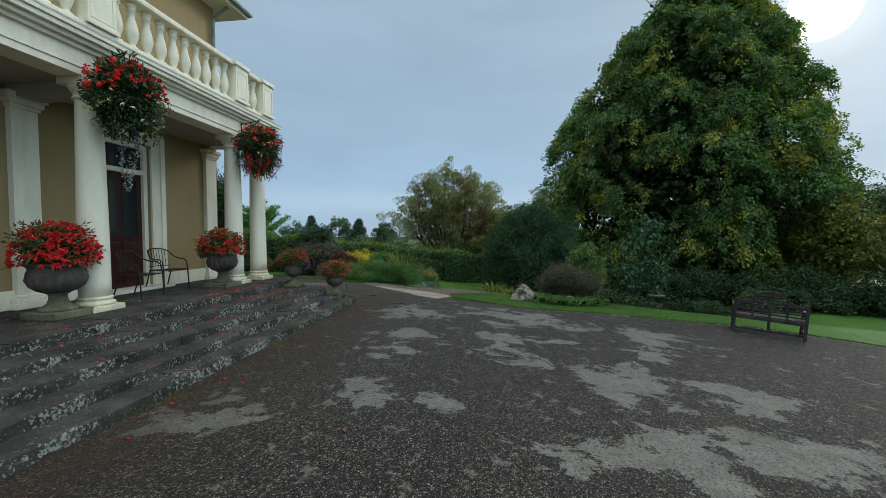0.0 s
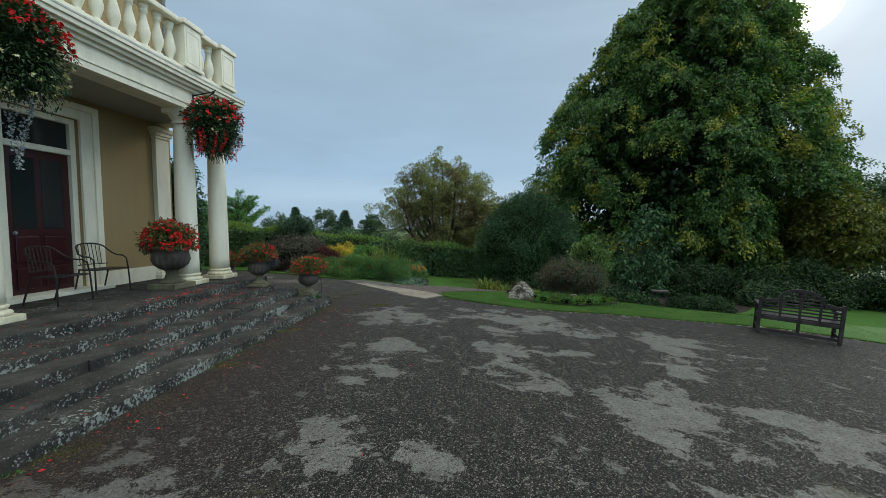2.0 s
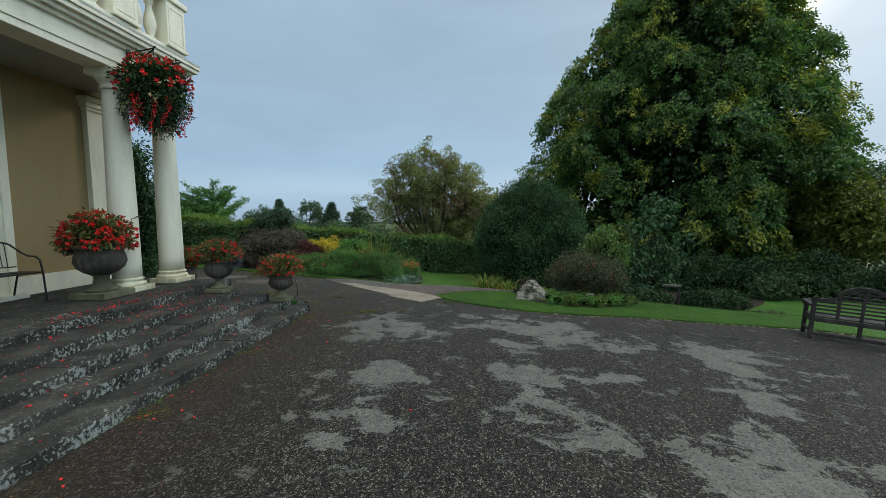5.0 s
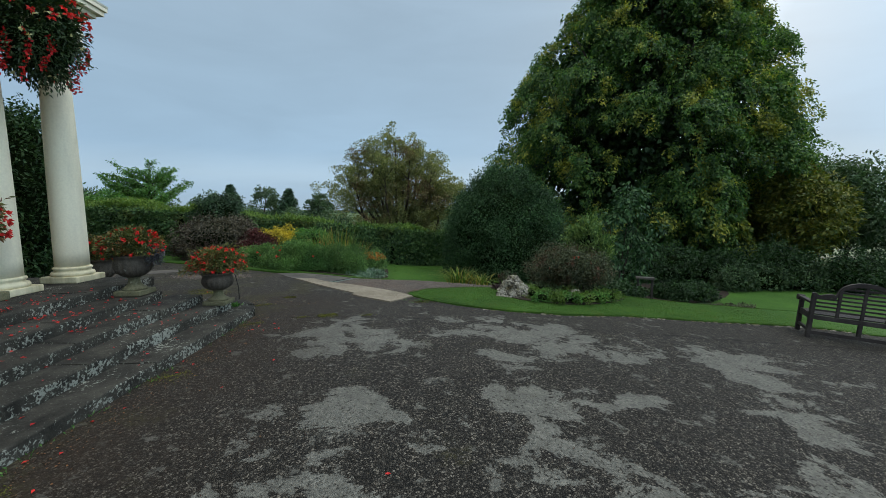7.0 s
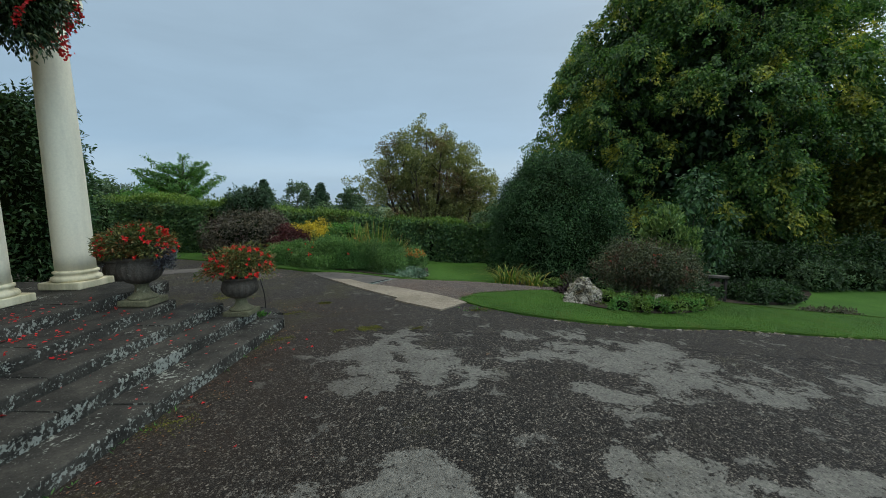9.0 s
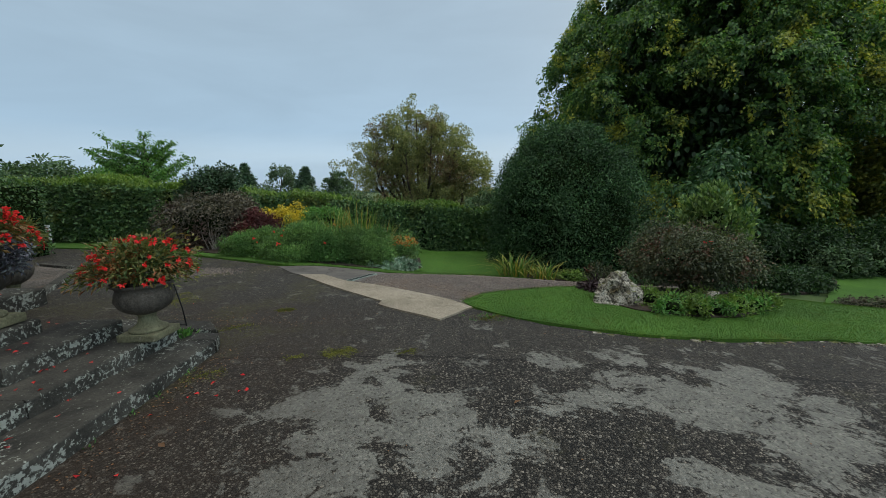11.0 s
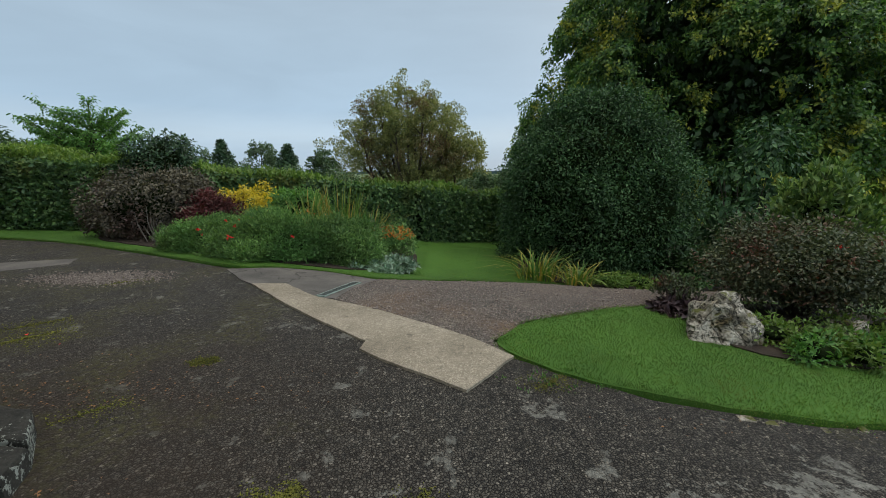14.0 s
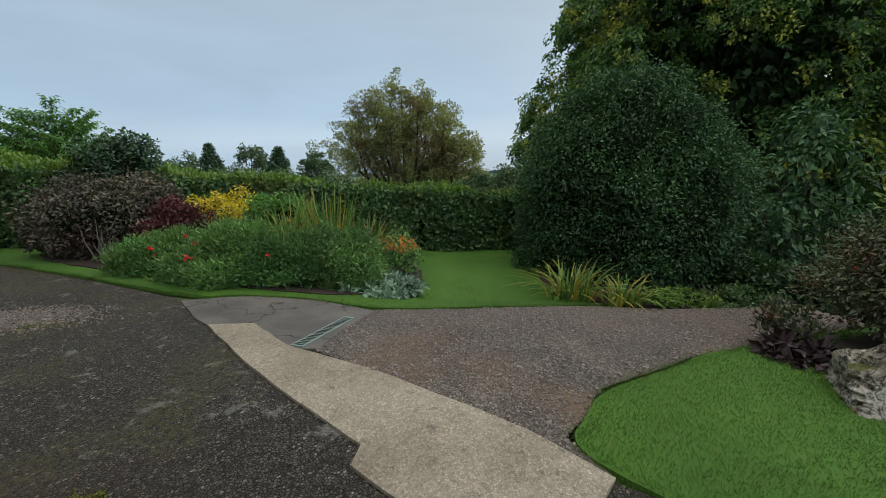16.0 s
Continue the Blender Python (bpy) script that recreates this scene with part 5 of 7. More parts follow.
build_bush("crimson_shrub", (-6.3, 16.75, 0.48), (0.58, 0.46, 0.4), M["crimson"], 8000, 0.065, "low dark crimson-leaved shrub", "shrub", 0.16, 0.68, 0.2, seed=1.9)
build_bush("golden_shrub", (-5.75, 17.5, 0.62), (0.56, 0.38, 0.42), M["gold"], 4600, 0.065, "bright golden-yellow leaved shrub", "shrub", 0.11, 0.45, 0.45, seed=1.4, core_mat=M["lavender"], per=24)
build_bush("green_shrub", (-4.5, 17.0, 0.55), (0.6, 0.45, 0.42), M["green"], 5000, 0.075, "fresh green shrub behind the golden one", "shrub", 0.16, 0.7, 0.2, seed=2.6)
build_bush("perennial_clump", (-5.65, 15.6, 0.12), (0.9, 0.55, 0.42), M["lavender"], 30000, 0.062, "mounded grey-green perennials at the bed edge", "plant", 0.15, 0.66, 0.22, seed=0.6, stems=False, droop=-0.7, wid=0.28)
build_bush("perennial_clump", (-4.35, 15.1, 0.14), (1.0, 0.6, 0.5), M["lavender"], 46000, 0.062, "fresh green feathery perennials with red flowers", "plant", 0.15, 0.66, 0.22, seed=2.0, stems=False, droop=-0.7, wid=0.28)
build_bush("perennial_clump", (-3.2, 15.25, 0.06), (0.7, 0.55, 0.46), M["lavender"], 26000, 0.062, "fresh green feathery perennials by the lawn", "plant", 0.15, 0.66, 0.22, seed=3.0, stems=False, droop=-0.7, wid=0.28)
build_bush("orange_perennial", (-2.45, 16.2, 0.0), (0.45, 0.35, 0.35), M["lavender"], 2600, 0.05, "orange-yellow late flowering perennial", "plant", 0.12, 0.6, 0.2, seed=6.0, stems=False, core_mat=M["lavender"])
build_bush("orange_perennial", (-4.15, 16.3, 0.45), (0.3, 0.22, 0.2), M["lavender"], 900, 0.05, "small orange flowering perennial", "plant", 0.1, 0.6, 0.2, seed=6.5, core_mat=M["lavender"])
build_bush("silver_plant", (-2.55, 14.95, -0.24), (0.62, 0.4, 0.1), M["silver"], 4200, 0.085, "low silver-leaved edging plant", "plant", 0.1, 0.6, 0.2, seed=7.0, stems=False, droop=0.0)
build_bush("laurel_shrub", (3.4, 13.3, 0.58), (0.46, 0.42, 0.78), M["laurel"], 4600, 0.095, "upright laurel with bright green shoots", "shrub", 0.14, 0.6, 0.3, seed=8.0, droop=-1.3, per=26)
build_bush("heuchera", (1.12, 12.48, -0.16), (0.2, 0.17, 0.08), M["darkplant"], 500, 0.1, "dark purple heuchera beside the rock", "plant", 0.1, 0.6, 0.2, seed=9.0, stems=False)
build_bush("astilbe", (1.25, 12.7, 0.02), (0.2, 0.18, 0.16), M["fuchsia"], 700, 0.05, "feathery red-brown astilbe behind the rock", "plant", 0.1, 0, 0.2, seed=9.5, droop=-1.0)
for x, y, r in ((1.85, 11.55, 0.34), (2.35, 11.5, 0.3), (2.9, 11.75, 0.34), (3.4, 12.05, 0.36), (2.5, 11.95, 0.3), (1.72, 11.38, 0.26), (2.1, 11.33, 0.28), (2.62, 11.5, 0.3), (3.12, 11.78, 0.3), (3.62, 12.3, 0.34), (1.62, 11.75, 0.28), (2.1, 11.75, 0.3), (3.0, 12.05, 0.3)):
    build_bush("bedding_plant", (x, y, gz(x, y) + 0.12), (r * 0.66, r * 0.58, 0.1), M["green"] if x * 10 % 2 > 1 else M["hedgetop"], 500, 0.05, "low leafy green bedding plant", "plant", 0.09, 0.6, 0.2, seed=x, stems=False, droop=-0.3)
# ground cover takes the darkened leaves, so under-tree shade is in its colour
for x, y, r in ((3.9, 16.5, 0.6), (5.2, 16.9, 0.7), (6.4, 17.4, 0.7), (9.0, 18.8, 0.75), (10.2, 19.2, 0.8)):
    build_bush("groundcover_shrub", (x, y, gz(x, y) + 0.25), (r, r * 0.8, 0.36), M["treeshade"], 5200, 0.1, "low dark leafy ground-cover shrub, leaf colour deepened for shade", "shrub", 0.17, 0.7, 0.2, seed=y, stems=False)
for x, y, r in ((1.55, 15.15, 0.3), (2.15, 15.32, 0.34), (2.8, 15.55, 0.36), (3.4, 15.85, 0.36)):
    build_bush("edging_plant", (x, y, gz(x, y) + 0.08), (r, r * 0.7, 0.14), M["hedgetop"] if x < 2.5 else M["hedge"], 900, 0.06, "low leafy green plants edging the gravel path", "plant", 0.09, 0.6, 0.2, seed=x, stems=False, droop=-0.4)
build_bush("heather_mound", (9.9, 16.6, gz(9.9, 16.6) + 0.1), (1.0, 0.5, 0.22), M["purple"], 5000, 0.06, "low purple-grey heather mound", "plant", 0.14, 0.7, 0.2, seed=0.3, stems=False)
magnolia = build_bush("large_leaved_shrub", (7.2, 19.6, 0.4), (1.1, 0.9, 2.1), M["holly"], 2800, 0.2, "open shrub with long drooping dark leaves", "shrub", 0.42, 0, 0.4, seed=2.9, droop=1.0)
build_blades("sword_leaf_clump", 0.3, 15.3, 120, 0.36, 0.66, 0.035, M["iris"], "arching green and yellow sword-leaved clump", 0.95)
build_blades("sword_leaf_clump", 0.9, 14.98, 80, 0.28, 0.5, 0.035, M["iris"], "arching green and yellow sword-leaved clump", 1.1)
build_blades("montbretia_clump", -3.55, 16.2, 130, 0.45, 1.4, 0.03, M["iris"], "tall yellowing montbretia blades", 0.25)
build_blades("montbretia_clump", -4.05, 15.95, 60, 0.28, 1.2, 0.03, M["iris"], "tall yellowing montbretia blades", 0.3)
build_blades("montbretia_clump", -2.95, 16.1, 60, 0.28, 1.15, 0.03, M["iris"], "tall yellowing montbretia blades", 0.35)
build_blades("grassy_clump", -2.9, 15.25, 80, 0.18, 0.55, 0.016, M["lavender"], "fine arching grassy clump", 0.6)


def build_bare_stems():
    b = thing("bare_shrub", pose(-7.05, 16.2, gz(-7.05, 16.2) + 0.04), "leaning bare grey stems of a spent shrub", "shrub")
    rnd = random.Random(12)
    for k in range(46):
        a = rnd.uniform(0, 6.28)
        ln = rnd.uniform(0.7, 1.15)
        r = rnd.uniform(0.05, 0.3)
        d = Vector((math.cos(a) * 0.55 + 0.35, math.sin(a) * 0.4, rnd.uniform(0.35, 0.7)))
        p = Vector((math.cos(a) * r, math.sin(a) * r * 0.6, 0))
        part("stem", tube(bmesh.new(), [p, p + d * ln * 0.5, p + d * ln + Vector((0.1, 0, -0.08))], [0.011, 0.008, 0.003], 4), M["greystem"], b)


build_bare_stems()

# far planting


def build_far_tree(x, y, zb, height, radius):
    t = thing("autumn_tree", pose(x, y, zb), "broad many-stemmed autumn tree turning brown", "tree")
    rk = random.Random(31)
    bm = bmesh.new()
    tips = []
    for k in range(22):
        a = k * 2.399
        s = math.sqrt((k + 0.5) / 22)
        tip = Vector((math.cos(a) * radius * 0.85 * s, math.sin(a) * radius * 0.85 * s, height * (0.98 - 0.4 * s ** 2.8)))
        midp = Vector((tip.x * 0.8, tip.y * 0.8, tip.z * 0.5))
        tube(bm, [(tip.x * 0.1, tip.y * 0.1, -0.2), midp, tip], [0.28, 0.17, 0.03], 6)
        for q in range(7):
            st = midp.lerp(tip, rk.uniform(0, 0.9))
            e = st + Vector((rk.uniform(-1, 1), rk.uniform(-1, 1), rk.uniform(0.5, 1.4))) * 1.5
            tube(bm, [st, e], [0.07, 0.015], 4)
            tips.append(e)
        tips += [tip, midp.lerp(tip, 0.8)]
    part("woody_base", bm, M["bark"], t)
    C = np.array([tuple(p) for p in tips])
    C = np.concatenate([C + rng.normal(scale=0.65, size=C.shape) for _ in range(4)] + [np.stack([rng.normal(0, 0.55, 1000).clip(-0.98, 0.98) * radius, rng.normal(0, 0.4, 1000).clip(-0.8, 0.8) * radius, rng.uniform(0.0, 0.58, 1000) * height], 1)])
    P, D, N = clump_leaves(C, rng.uniform(0.35, 0.85, len(C)), 64, 0.85, -0.3)
    leaf_object("crown", P, D, N, rng.uniform(0.17, 0.3, len(P)), rng.uniform(0.12, 0.22, len(P)), M["autumn"], t)


build_far_tree(-6.2, 70.0, -4.6, 17.6, 10.8)
build_tree(0.6, 68.0, 11.0, 4.4, M["autumn"], 9000, "brown-leaved tree at the edge of the field", 0.02, 0.4, 8, "round", -4.6)


def build_young_tree(x, y, height, radius):
    """Rising boughs that carry flat fans of leaves, open to the sky between."""
    t = thing("tree", pose(x, y, gz(x, y)), "light green feathery young tree with tiered boughs", "tree")
    rk = random.Random(5)
    bm = bmesh.new()
    tube(bm, [(0, 0, -0.1), (0.05, 0, height * 0.35), (0.3, 0, height * 0.96)], [0.11, 0.08, 0.012], 8)
    P, D = [], []
    for k in range(40):
        a = k * 2.399
        h0 = height * (0.26 + 0.46 * k / 40)
        ln = radius * (0.92 - 0.5 * k / 40) * rk.uniform(0.8, 1.12)
        tip = Vector((math.cos(a) * ln, math.sin(a) * ln, h0 + ln * rk.uniform(0.5, 1.15)))
        base = Vector((0.3 * k / 40, 0, h0))
        mid = base.lerp(tip, 0.55) + Vector((0, 0, 0.1 * ln))
        tube(bm, [base, mid, tip], [0.03, 0.016, 0.004], 5)
        for j in range(13):
            u = 0.3 + 0.7 * j / 12
            c = base.lerp(tip, u) + Vector((0, 0, 0.2 * ln * u * (1 - u)))
            for sgn in (-1, 1):
                tw = Vector((math.cos(a + sgn * 0.9), math.sin(a + sgn * 0.9), rk.uniform(-0.1, 0.9))) * rk.uniform(0.18, 0.42) * (1.2 - 0.6 * u)
                for q in range(8):
                    p = c + tw * (q / 7)
                    P.append((p.x + rk.gauss(0, 0.03), p.y + rk.gauss(0, 0.03), p.z + rk.gauss(0, 0.03)))
                    D.append((tw.x + rk.gauss(0, 0.2), tw.y + rk.gauss(0, 0.2), rk.uniform(-0.3, 0.05)))
    part("trunk", bm, M["bark"], t, "", True)
    P, D = np.array(P), np.array(D)
    leaf_object("crown", P, unit(D), np.array([0, 0, 1.0]) + rng.normal(scale=0.35, size=P.shape), rng.uniform(0.1, 0.17, len(P)), rng.uniform(0.045, 0.07, len(P)), M["green"], t)


build_young_tree(-14.8, 24.0, 4.15, 2.2)
build_tree(-17.4, 26.0, 2.9, 1.7, M["green"], 8000, "light green bushy tree behind the hedge", 0.2, 0.17, 3, "round", clump=0.35)
build_tree(-21.0, 26.0, 3.2, 2.2, M["farwood"], 7000, "mixed green tree behind the hedge", 0.1, 0.2, 6, "round")
build_tree(-26.0, 26.5, 3.6, 2.4, M["farwood"], 7000, "mixed green tree behind the hedge", 0.1, 0.2, 7, "round")
for x, y, h, r, m in ((-20.8, 45, 6.6, 2.9, "conifer"), (-15.0, 45, 6.2, 2.9, "conifer"), (-17.8, 46, 6.7, 1.9, "farwood"), (-23.5, 46, 6.0, 2.2, "farwood"), (-12.6, 47, 6.2, 1.4, "farwood")):
    build_tree(x, y, h, r, M[m], 6500, "dark pointed conifer behind the hedge" if m == "conifer" else "rounded green tree behind the hedge", 0.05, 0.24, int(-x), "cone" if m == "conifer" else "round", -2.6)
for x, y, h, r in ((-33, 40, 5.2, 3.0), (-28, 41, 4.6, 2.8), (-24.5, 40, 4.9, 2.4), (-17.5, 41, 4.3, 2.6), (-13.0, 41, 4.0, 2.4), (-10.0, 43, 3.7, 2.2)):
    build_tree(x, y, h, r, M["farwood"], 4200, "bushy green growth behind the hedge", 0.0, 0.22, int(-x), "round", -2.3, clump=0.5)
# the dark hollow under the crown is put into these shrubs' leaf colour
for x, y, h in ((9.6, 23.0, 1.1), (11.8, 23.4, 1.2), (14.2, 23.0, 1.1), (16.6, 22.2, 1.3), (19.0, 21.0, 1.2)):
    build_bush("tall_shrub", (x, y, gz(x, y) + h * 0.62), (1.7, 1.0, h * 0.85), M["treeshade"], 8000, 0.13, "tall dark evergreen shrub beneath the tree, leaf colour deepened for shade", "shrub", 0.35, 0.65, 0.4, seed=x, stems=False)
for x, y, r in ((13.2, 12.4, 0.8), (14.6, 13.0, 0.9), (14.9, 11.2, 0.9), (16.4, 12.4, 1.0), (16.0, 15.5, 1.1)):
    build_bush("border_shrub", (x, y, gz(x, y) + 0.55), (r, r * 0.85, 0.8), M["farwood"], 5200, 0.11, "dark rounded shrub at the lawn edge", "shrub", 0.22, 0.78, 0.2, seed=x, stems=False)
for x, y, h, r in ((6.5, 52, 6.2, 2.6), (9.5, 56, 7.4, 3.0), (3.2, 58, 5.4, 2.6), (13.0, 60, 8.5, 3.6)):
    build_tree(x, y, h, r, M["farwood"], 6000, "dark green tree beyond the lower field", 0.05, 0.3, int(x), "round", -4.4)
for x, y, h, r, m in ((20.2, 25.5, 6.2, 2.6, "yellowtree"), (24, 26, 6.6, 3.0, "farwood"), (29, 24, 5.6, 2.8, "farwood"), (27, 33, 8.0, 4.0, "farwood"), (34, 27, 6.4, 3.6, "yellowtree"), (22, 38, 9.0, 4.4, "farwood"), (38, 20, 6.0, 3.6, "farwood"), (34, 38, 8.0, 4.6, "farwood"), (44, 30, 8.0, 4.6, "farwood"), (16, 42, 8.0, 4.2, "farwood"), (46, 16, 7.0, 4.4, "farwood")):
    build_tree(x, y, h, r, M[m], 13000, "yellowing garden tree across the lawn" if m == "yellowtree" else "green garden tree across the lawn", 0.12, 0.24, int(x), "round")
for x, y, r in ((13.6, 21.5, 0.8), (15.4, 21.6, 0.9), (17.2, 21.4, 0.9), (19.2, 21.0, 1.0), (21.4, 20.4, 1.0), (23.6, 19.6, 1.1)):
    build_bush("border_shrub", (x, y, gz(x, y) + 0.45), (r, r * 0.8, 0.65), M["farwood"], 3600, 0.13, "low rounded border shrub across the lawn", "shrub", 0.22, 0.75, 0.2, seed=x, stems=False)


def build_far_distance():
    bm = bmesh.new()
    n = 160
    lo, hi = [], []
    for i in range(n + 1):
        a = -1.3 + 2.6 * i / n
        r = 1400
        x, y = r * math.sin(a), r * math.cos(a)
        h = -14 + 10 * (noise.noise(Vector((i * 0.05, 3.1, 0))) + 0.4) + 3 * noise.noise(Vector((i * 0.35, 9.0, 0)))
        lo.append(bm.verts.new((x, y, -60)))
        hi.append(bm.verts.new((x, y, h)))
    for i in range(n):
        bm.faces.new((lo[i], lo[i + 1], hi[i + 1], hi[i]))
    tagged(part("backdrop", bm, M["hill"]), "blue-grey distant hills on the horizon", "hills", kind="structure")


build_far_distance()

# ---- planted urns and hanging baskets ----


HEADS = {}


def head_meshes(mat, petals):
    """Five flower heads of drooping petals, shared by all flowers of a colour."""
    key = (mat.name, petals)
    if key not in HEADS:
        HEADS[key] = []
        for _ in range(5):
            D = unit(rng.normal(scale=0.7, size=(petals, 3)) + np.array([0.7, 0, -0.1]))
            ob = leaf_object("flower_head", np.zeros((petals, 3)), D, rng.normal(scale=0.4, size=(petals, 3)) + np.array([0.3, 0, 0.8]), rng.uniform(0.7, 1.2, petals), rng.uniform(0.45, 0.7, petals), mat)
            HEADS[key].append(ob.data)
            bpy.data.objects.remove(ob)
    return HEADS[key]


def flowers(parent, centre, radii, count, mat, size, name="flower_head", zmin=-0.2, petals=7):
    C = ellipsoid_points(count, centre, radii, 0.9, zmin)
    out = (C - np.asarray(centre)) / np.asarray(radii)
    meshes = head_meshes(mat, petals)
    for i, (c, o) in enumerate(zip(C, out)):
        ob = new(name, meshes[i % 5])
        ob.parent = parent
        k = size * (0.75 + 0.5 * random.random())
        ob.matrix_local = Matrix.LocRotScale(Vector(c), Euler((random.uniform(-0.5, 0.5), random.uniform(0.0, 0.7), math.atan2(o[1], o[0]))), (k, k, k))


def foliage(parent, centre, radii, count, mat, size, name="leaves", zmin=-0.5, inner=0.35, droop=0.2):
    P = ellipsoid_points(count, centre, radii, inner, zmin)
    c0 = np.asarray(centre)
    s0 = 7.3 * len(name) + 3.1 * radii[0] + parent.location.y
    P = c0 + (P - c0) * np.array([1 + 0.5 * noise.noise((Vector(q) - Vector(c0)) * 4.2 + Vector((s0, 0, s0))) for q in P])[:, None]
    o = unit((P - c0) / np.asarray(radii))
    D = unit(o + rng.normal(scale=0.6, size=P.shape) + np.array([0, 0, -droop]))
    leaf_object(name, P, D, rng.normal(scale=0.5, size=P.shape) + np.array([0, 0, 1.0]), rng.uniform(0.7, 1.3, len(P)) * size, rng.uniform(0.6, 1.1, len(P)) * size * 0.45, mat, parent)


def build_urn(x, y, z, h, rad, label, plinth=0.5, gad=18):
    u = thing("stone_urn", pose(x, y, z), label, "urn", "urns on the steps")
    ph = 0.13 * h
    part("plinth", box(-plinth / 2, plinth / 2, -plinth / 2, plinth / 2, 0, ph, 0.015), M["mossystone"], u, "mossy square plinth")
    k = h - ph
    part("foot", lathe(bmesh.new(), [(rad * 0.62, ph), (rad * 0.62, ph + 0.05 * k), (rad * 0.5, ph + 0.08 * k), (rad * 0.34, ph + 0.16 * k), (rad * 0.28, ph + 0.27 * k), (rad * 0.3, ph + 0.33 * k), (rad * 0.38, ph + 0.36 * k)], 24), M["mossystone"], u, "", True)
    bm = lathe(bmesh.new(), [(rad * 0.36, ph + 0.36 * k), (rad * 0.6, ph + 0.42 * k), (rad * 0.82, ph + 0.52 * k), (rad * 0.93, ph + 0.66 * k), (rad * 0.9, ph + 0.8 * k), (rad * 0.84, ph + 0.88 * k), (rad * 0.9, ph + 0.93 * k), (rad, ph + 0.96 * k), (rad, ph + k), (rad * 0.88, ph + k), (rad * 0.84, ph + 0.93 * k)], 72)
    for v in bm.verts:
        zz = (v.co.z - ph) / k
        if 0.38 < zz < 0.8:
            a = math.atan2(v.co.y, v.co.x)
            f = 1 + 0.06 * abs(math.cos(a * gad / 2)) - 0.03
            v.co.x *= f
            v.co.y *= f
    part("bowl", bm, M["urnstone"], u, "fluted stone bowl", True)
    part("potting_soil", lathe(bmesh.new(), [(rad * 0.84, ph + 0.93 * k), (rad * 0.5, ph + 0.955 * k), (0.01, ph + 0.96 * k)], 20), M["soil"], u)
    return u, ph + k


def plant_urn(x, y, z, h, rad, spread, rise, reds, label, flower=0.075, plinth=0.5, dark=None, lift=0.18, zmin=-0.45):
    u, top = build_urn(x, y, z, h, rad, label, plinth)
    b = thing("begonia_planting", pose(x, y, z + top - 0.03), "red trailing begonias filling a stone urn", "plant", "begonias in the urns")
    c = (0, 0, rise * lift)
    foliage(b, c, (spread, spread, rise), int(2900 * spread / 0.5) if spread > 0.43 else 4200, M["begonia"], 0.08 if spread > 0.43 else 0.05, "leaves", zmin)
    foliage(b, c, (spread * 0.75, spread * 0.75, rise * 0.6), 900, M["basket"], 0.08 if spread > 0.45 else 0.05, "under_leaves", zmin)
    flowers(b, c, (spread * 1.04, spread * 1.04, rise * 1.03), reds, M["red"], flower, "flower_head", zmin + 0.05)
    if dark:
        P = ellipsoid_points(1500, (dark[0] * spread, dark[1] * spread, 0.02), (0.15, 0.15, 0.17), 0.2)
        leaf_object("trailing_lobelia", P, rng.normal(size=P.shape), rng.normal(size=P.shape), 0.04, 0.014, M["lobelia"], b, "dusty grey-violet trailing filler")
    return u


plant_urn(-5.95, 4.5, FLOOR_Z, 0.78, 0.36, 0.47, 0.46, 290, "large weathered stone urn brimming with red begonias", 0.056, 0.56, None, 0.3, -0.35)
plant_urn(-5.85, 7.92, FLOOR_Z, 0.78, 0.34, 0.45, 0.42, 150, "large weathered stone urn with red begonias by a column", 0.054, 0.56, (-0.75, -0.2), 0.3, -0.35)
plant_urn(-4.73, 9.04, 0.52, 0.56, 0.24, 0.38, 0.3, 80, "stone urn with orange-red begonias on the steps", 0.042, 0.35, (0.7, 0.1), 0.35, -0.22)
plant_urn(-3.84, 9.53, 0.26, 0.49, 0.235, 0.4, 0.32, 85, "smaller stone urn with thinning red begonias on the bottom step", 0.036, 0.33, None, 0.35, -0.2)
plant_urn(-6.95, 11.25, gz(-6.95, 11.25) + 0.03, 0.72, 0.24, 0.34, 0.34, 40, "pale stone urn with sparse dark planting beside the house", 0.045, 0.36, (-0.3, -0.3), 0.35, -0.3)


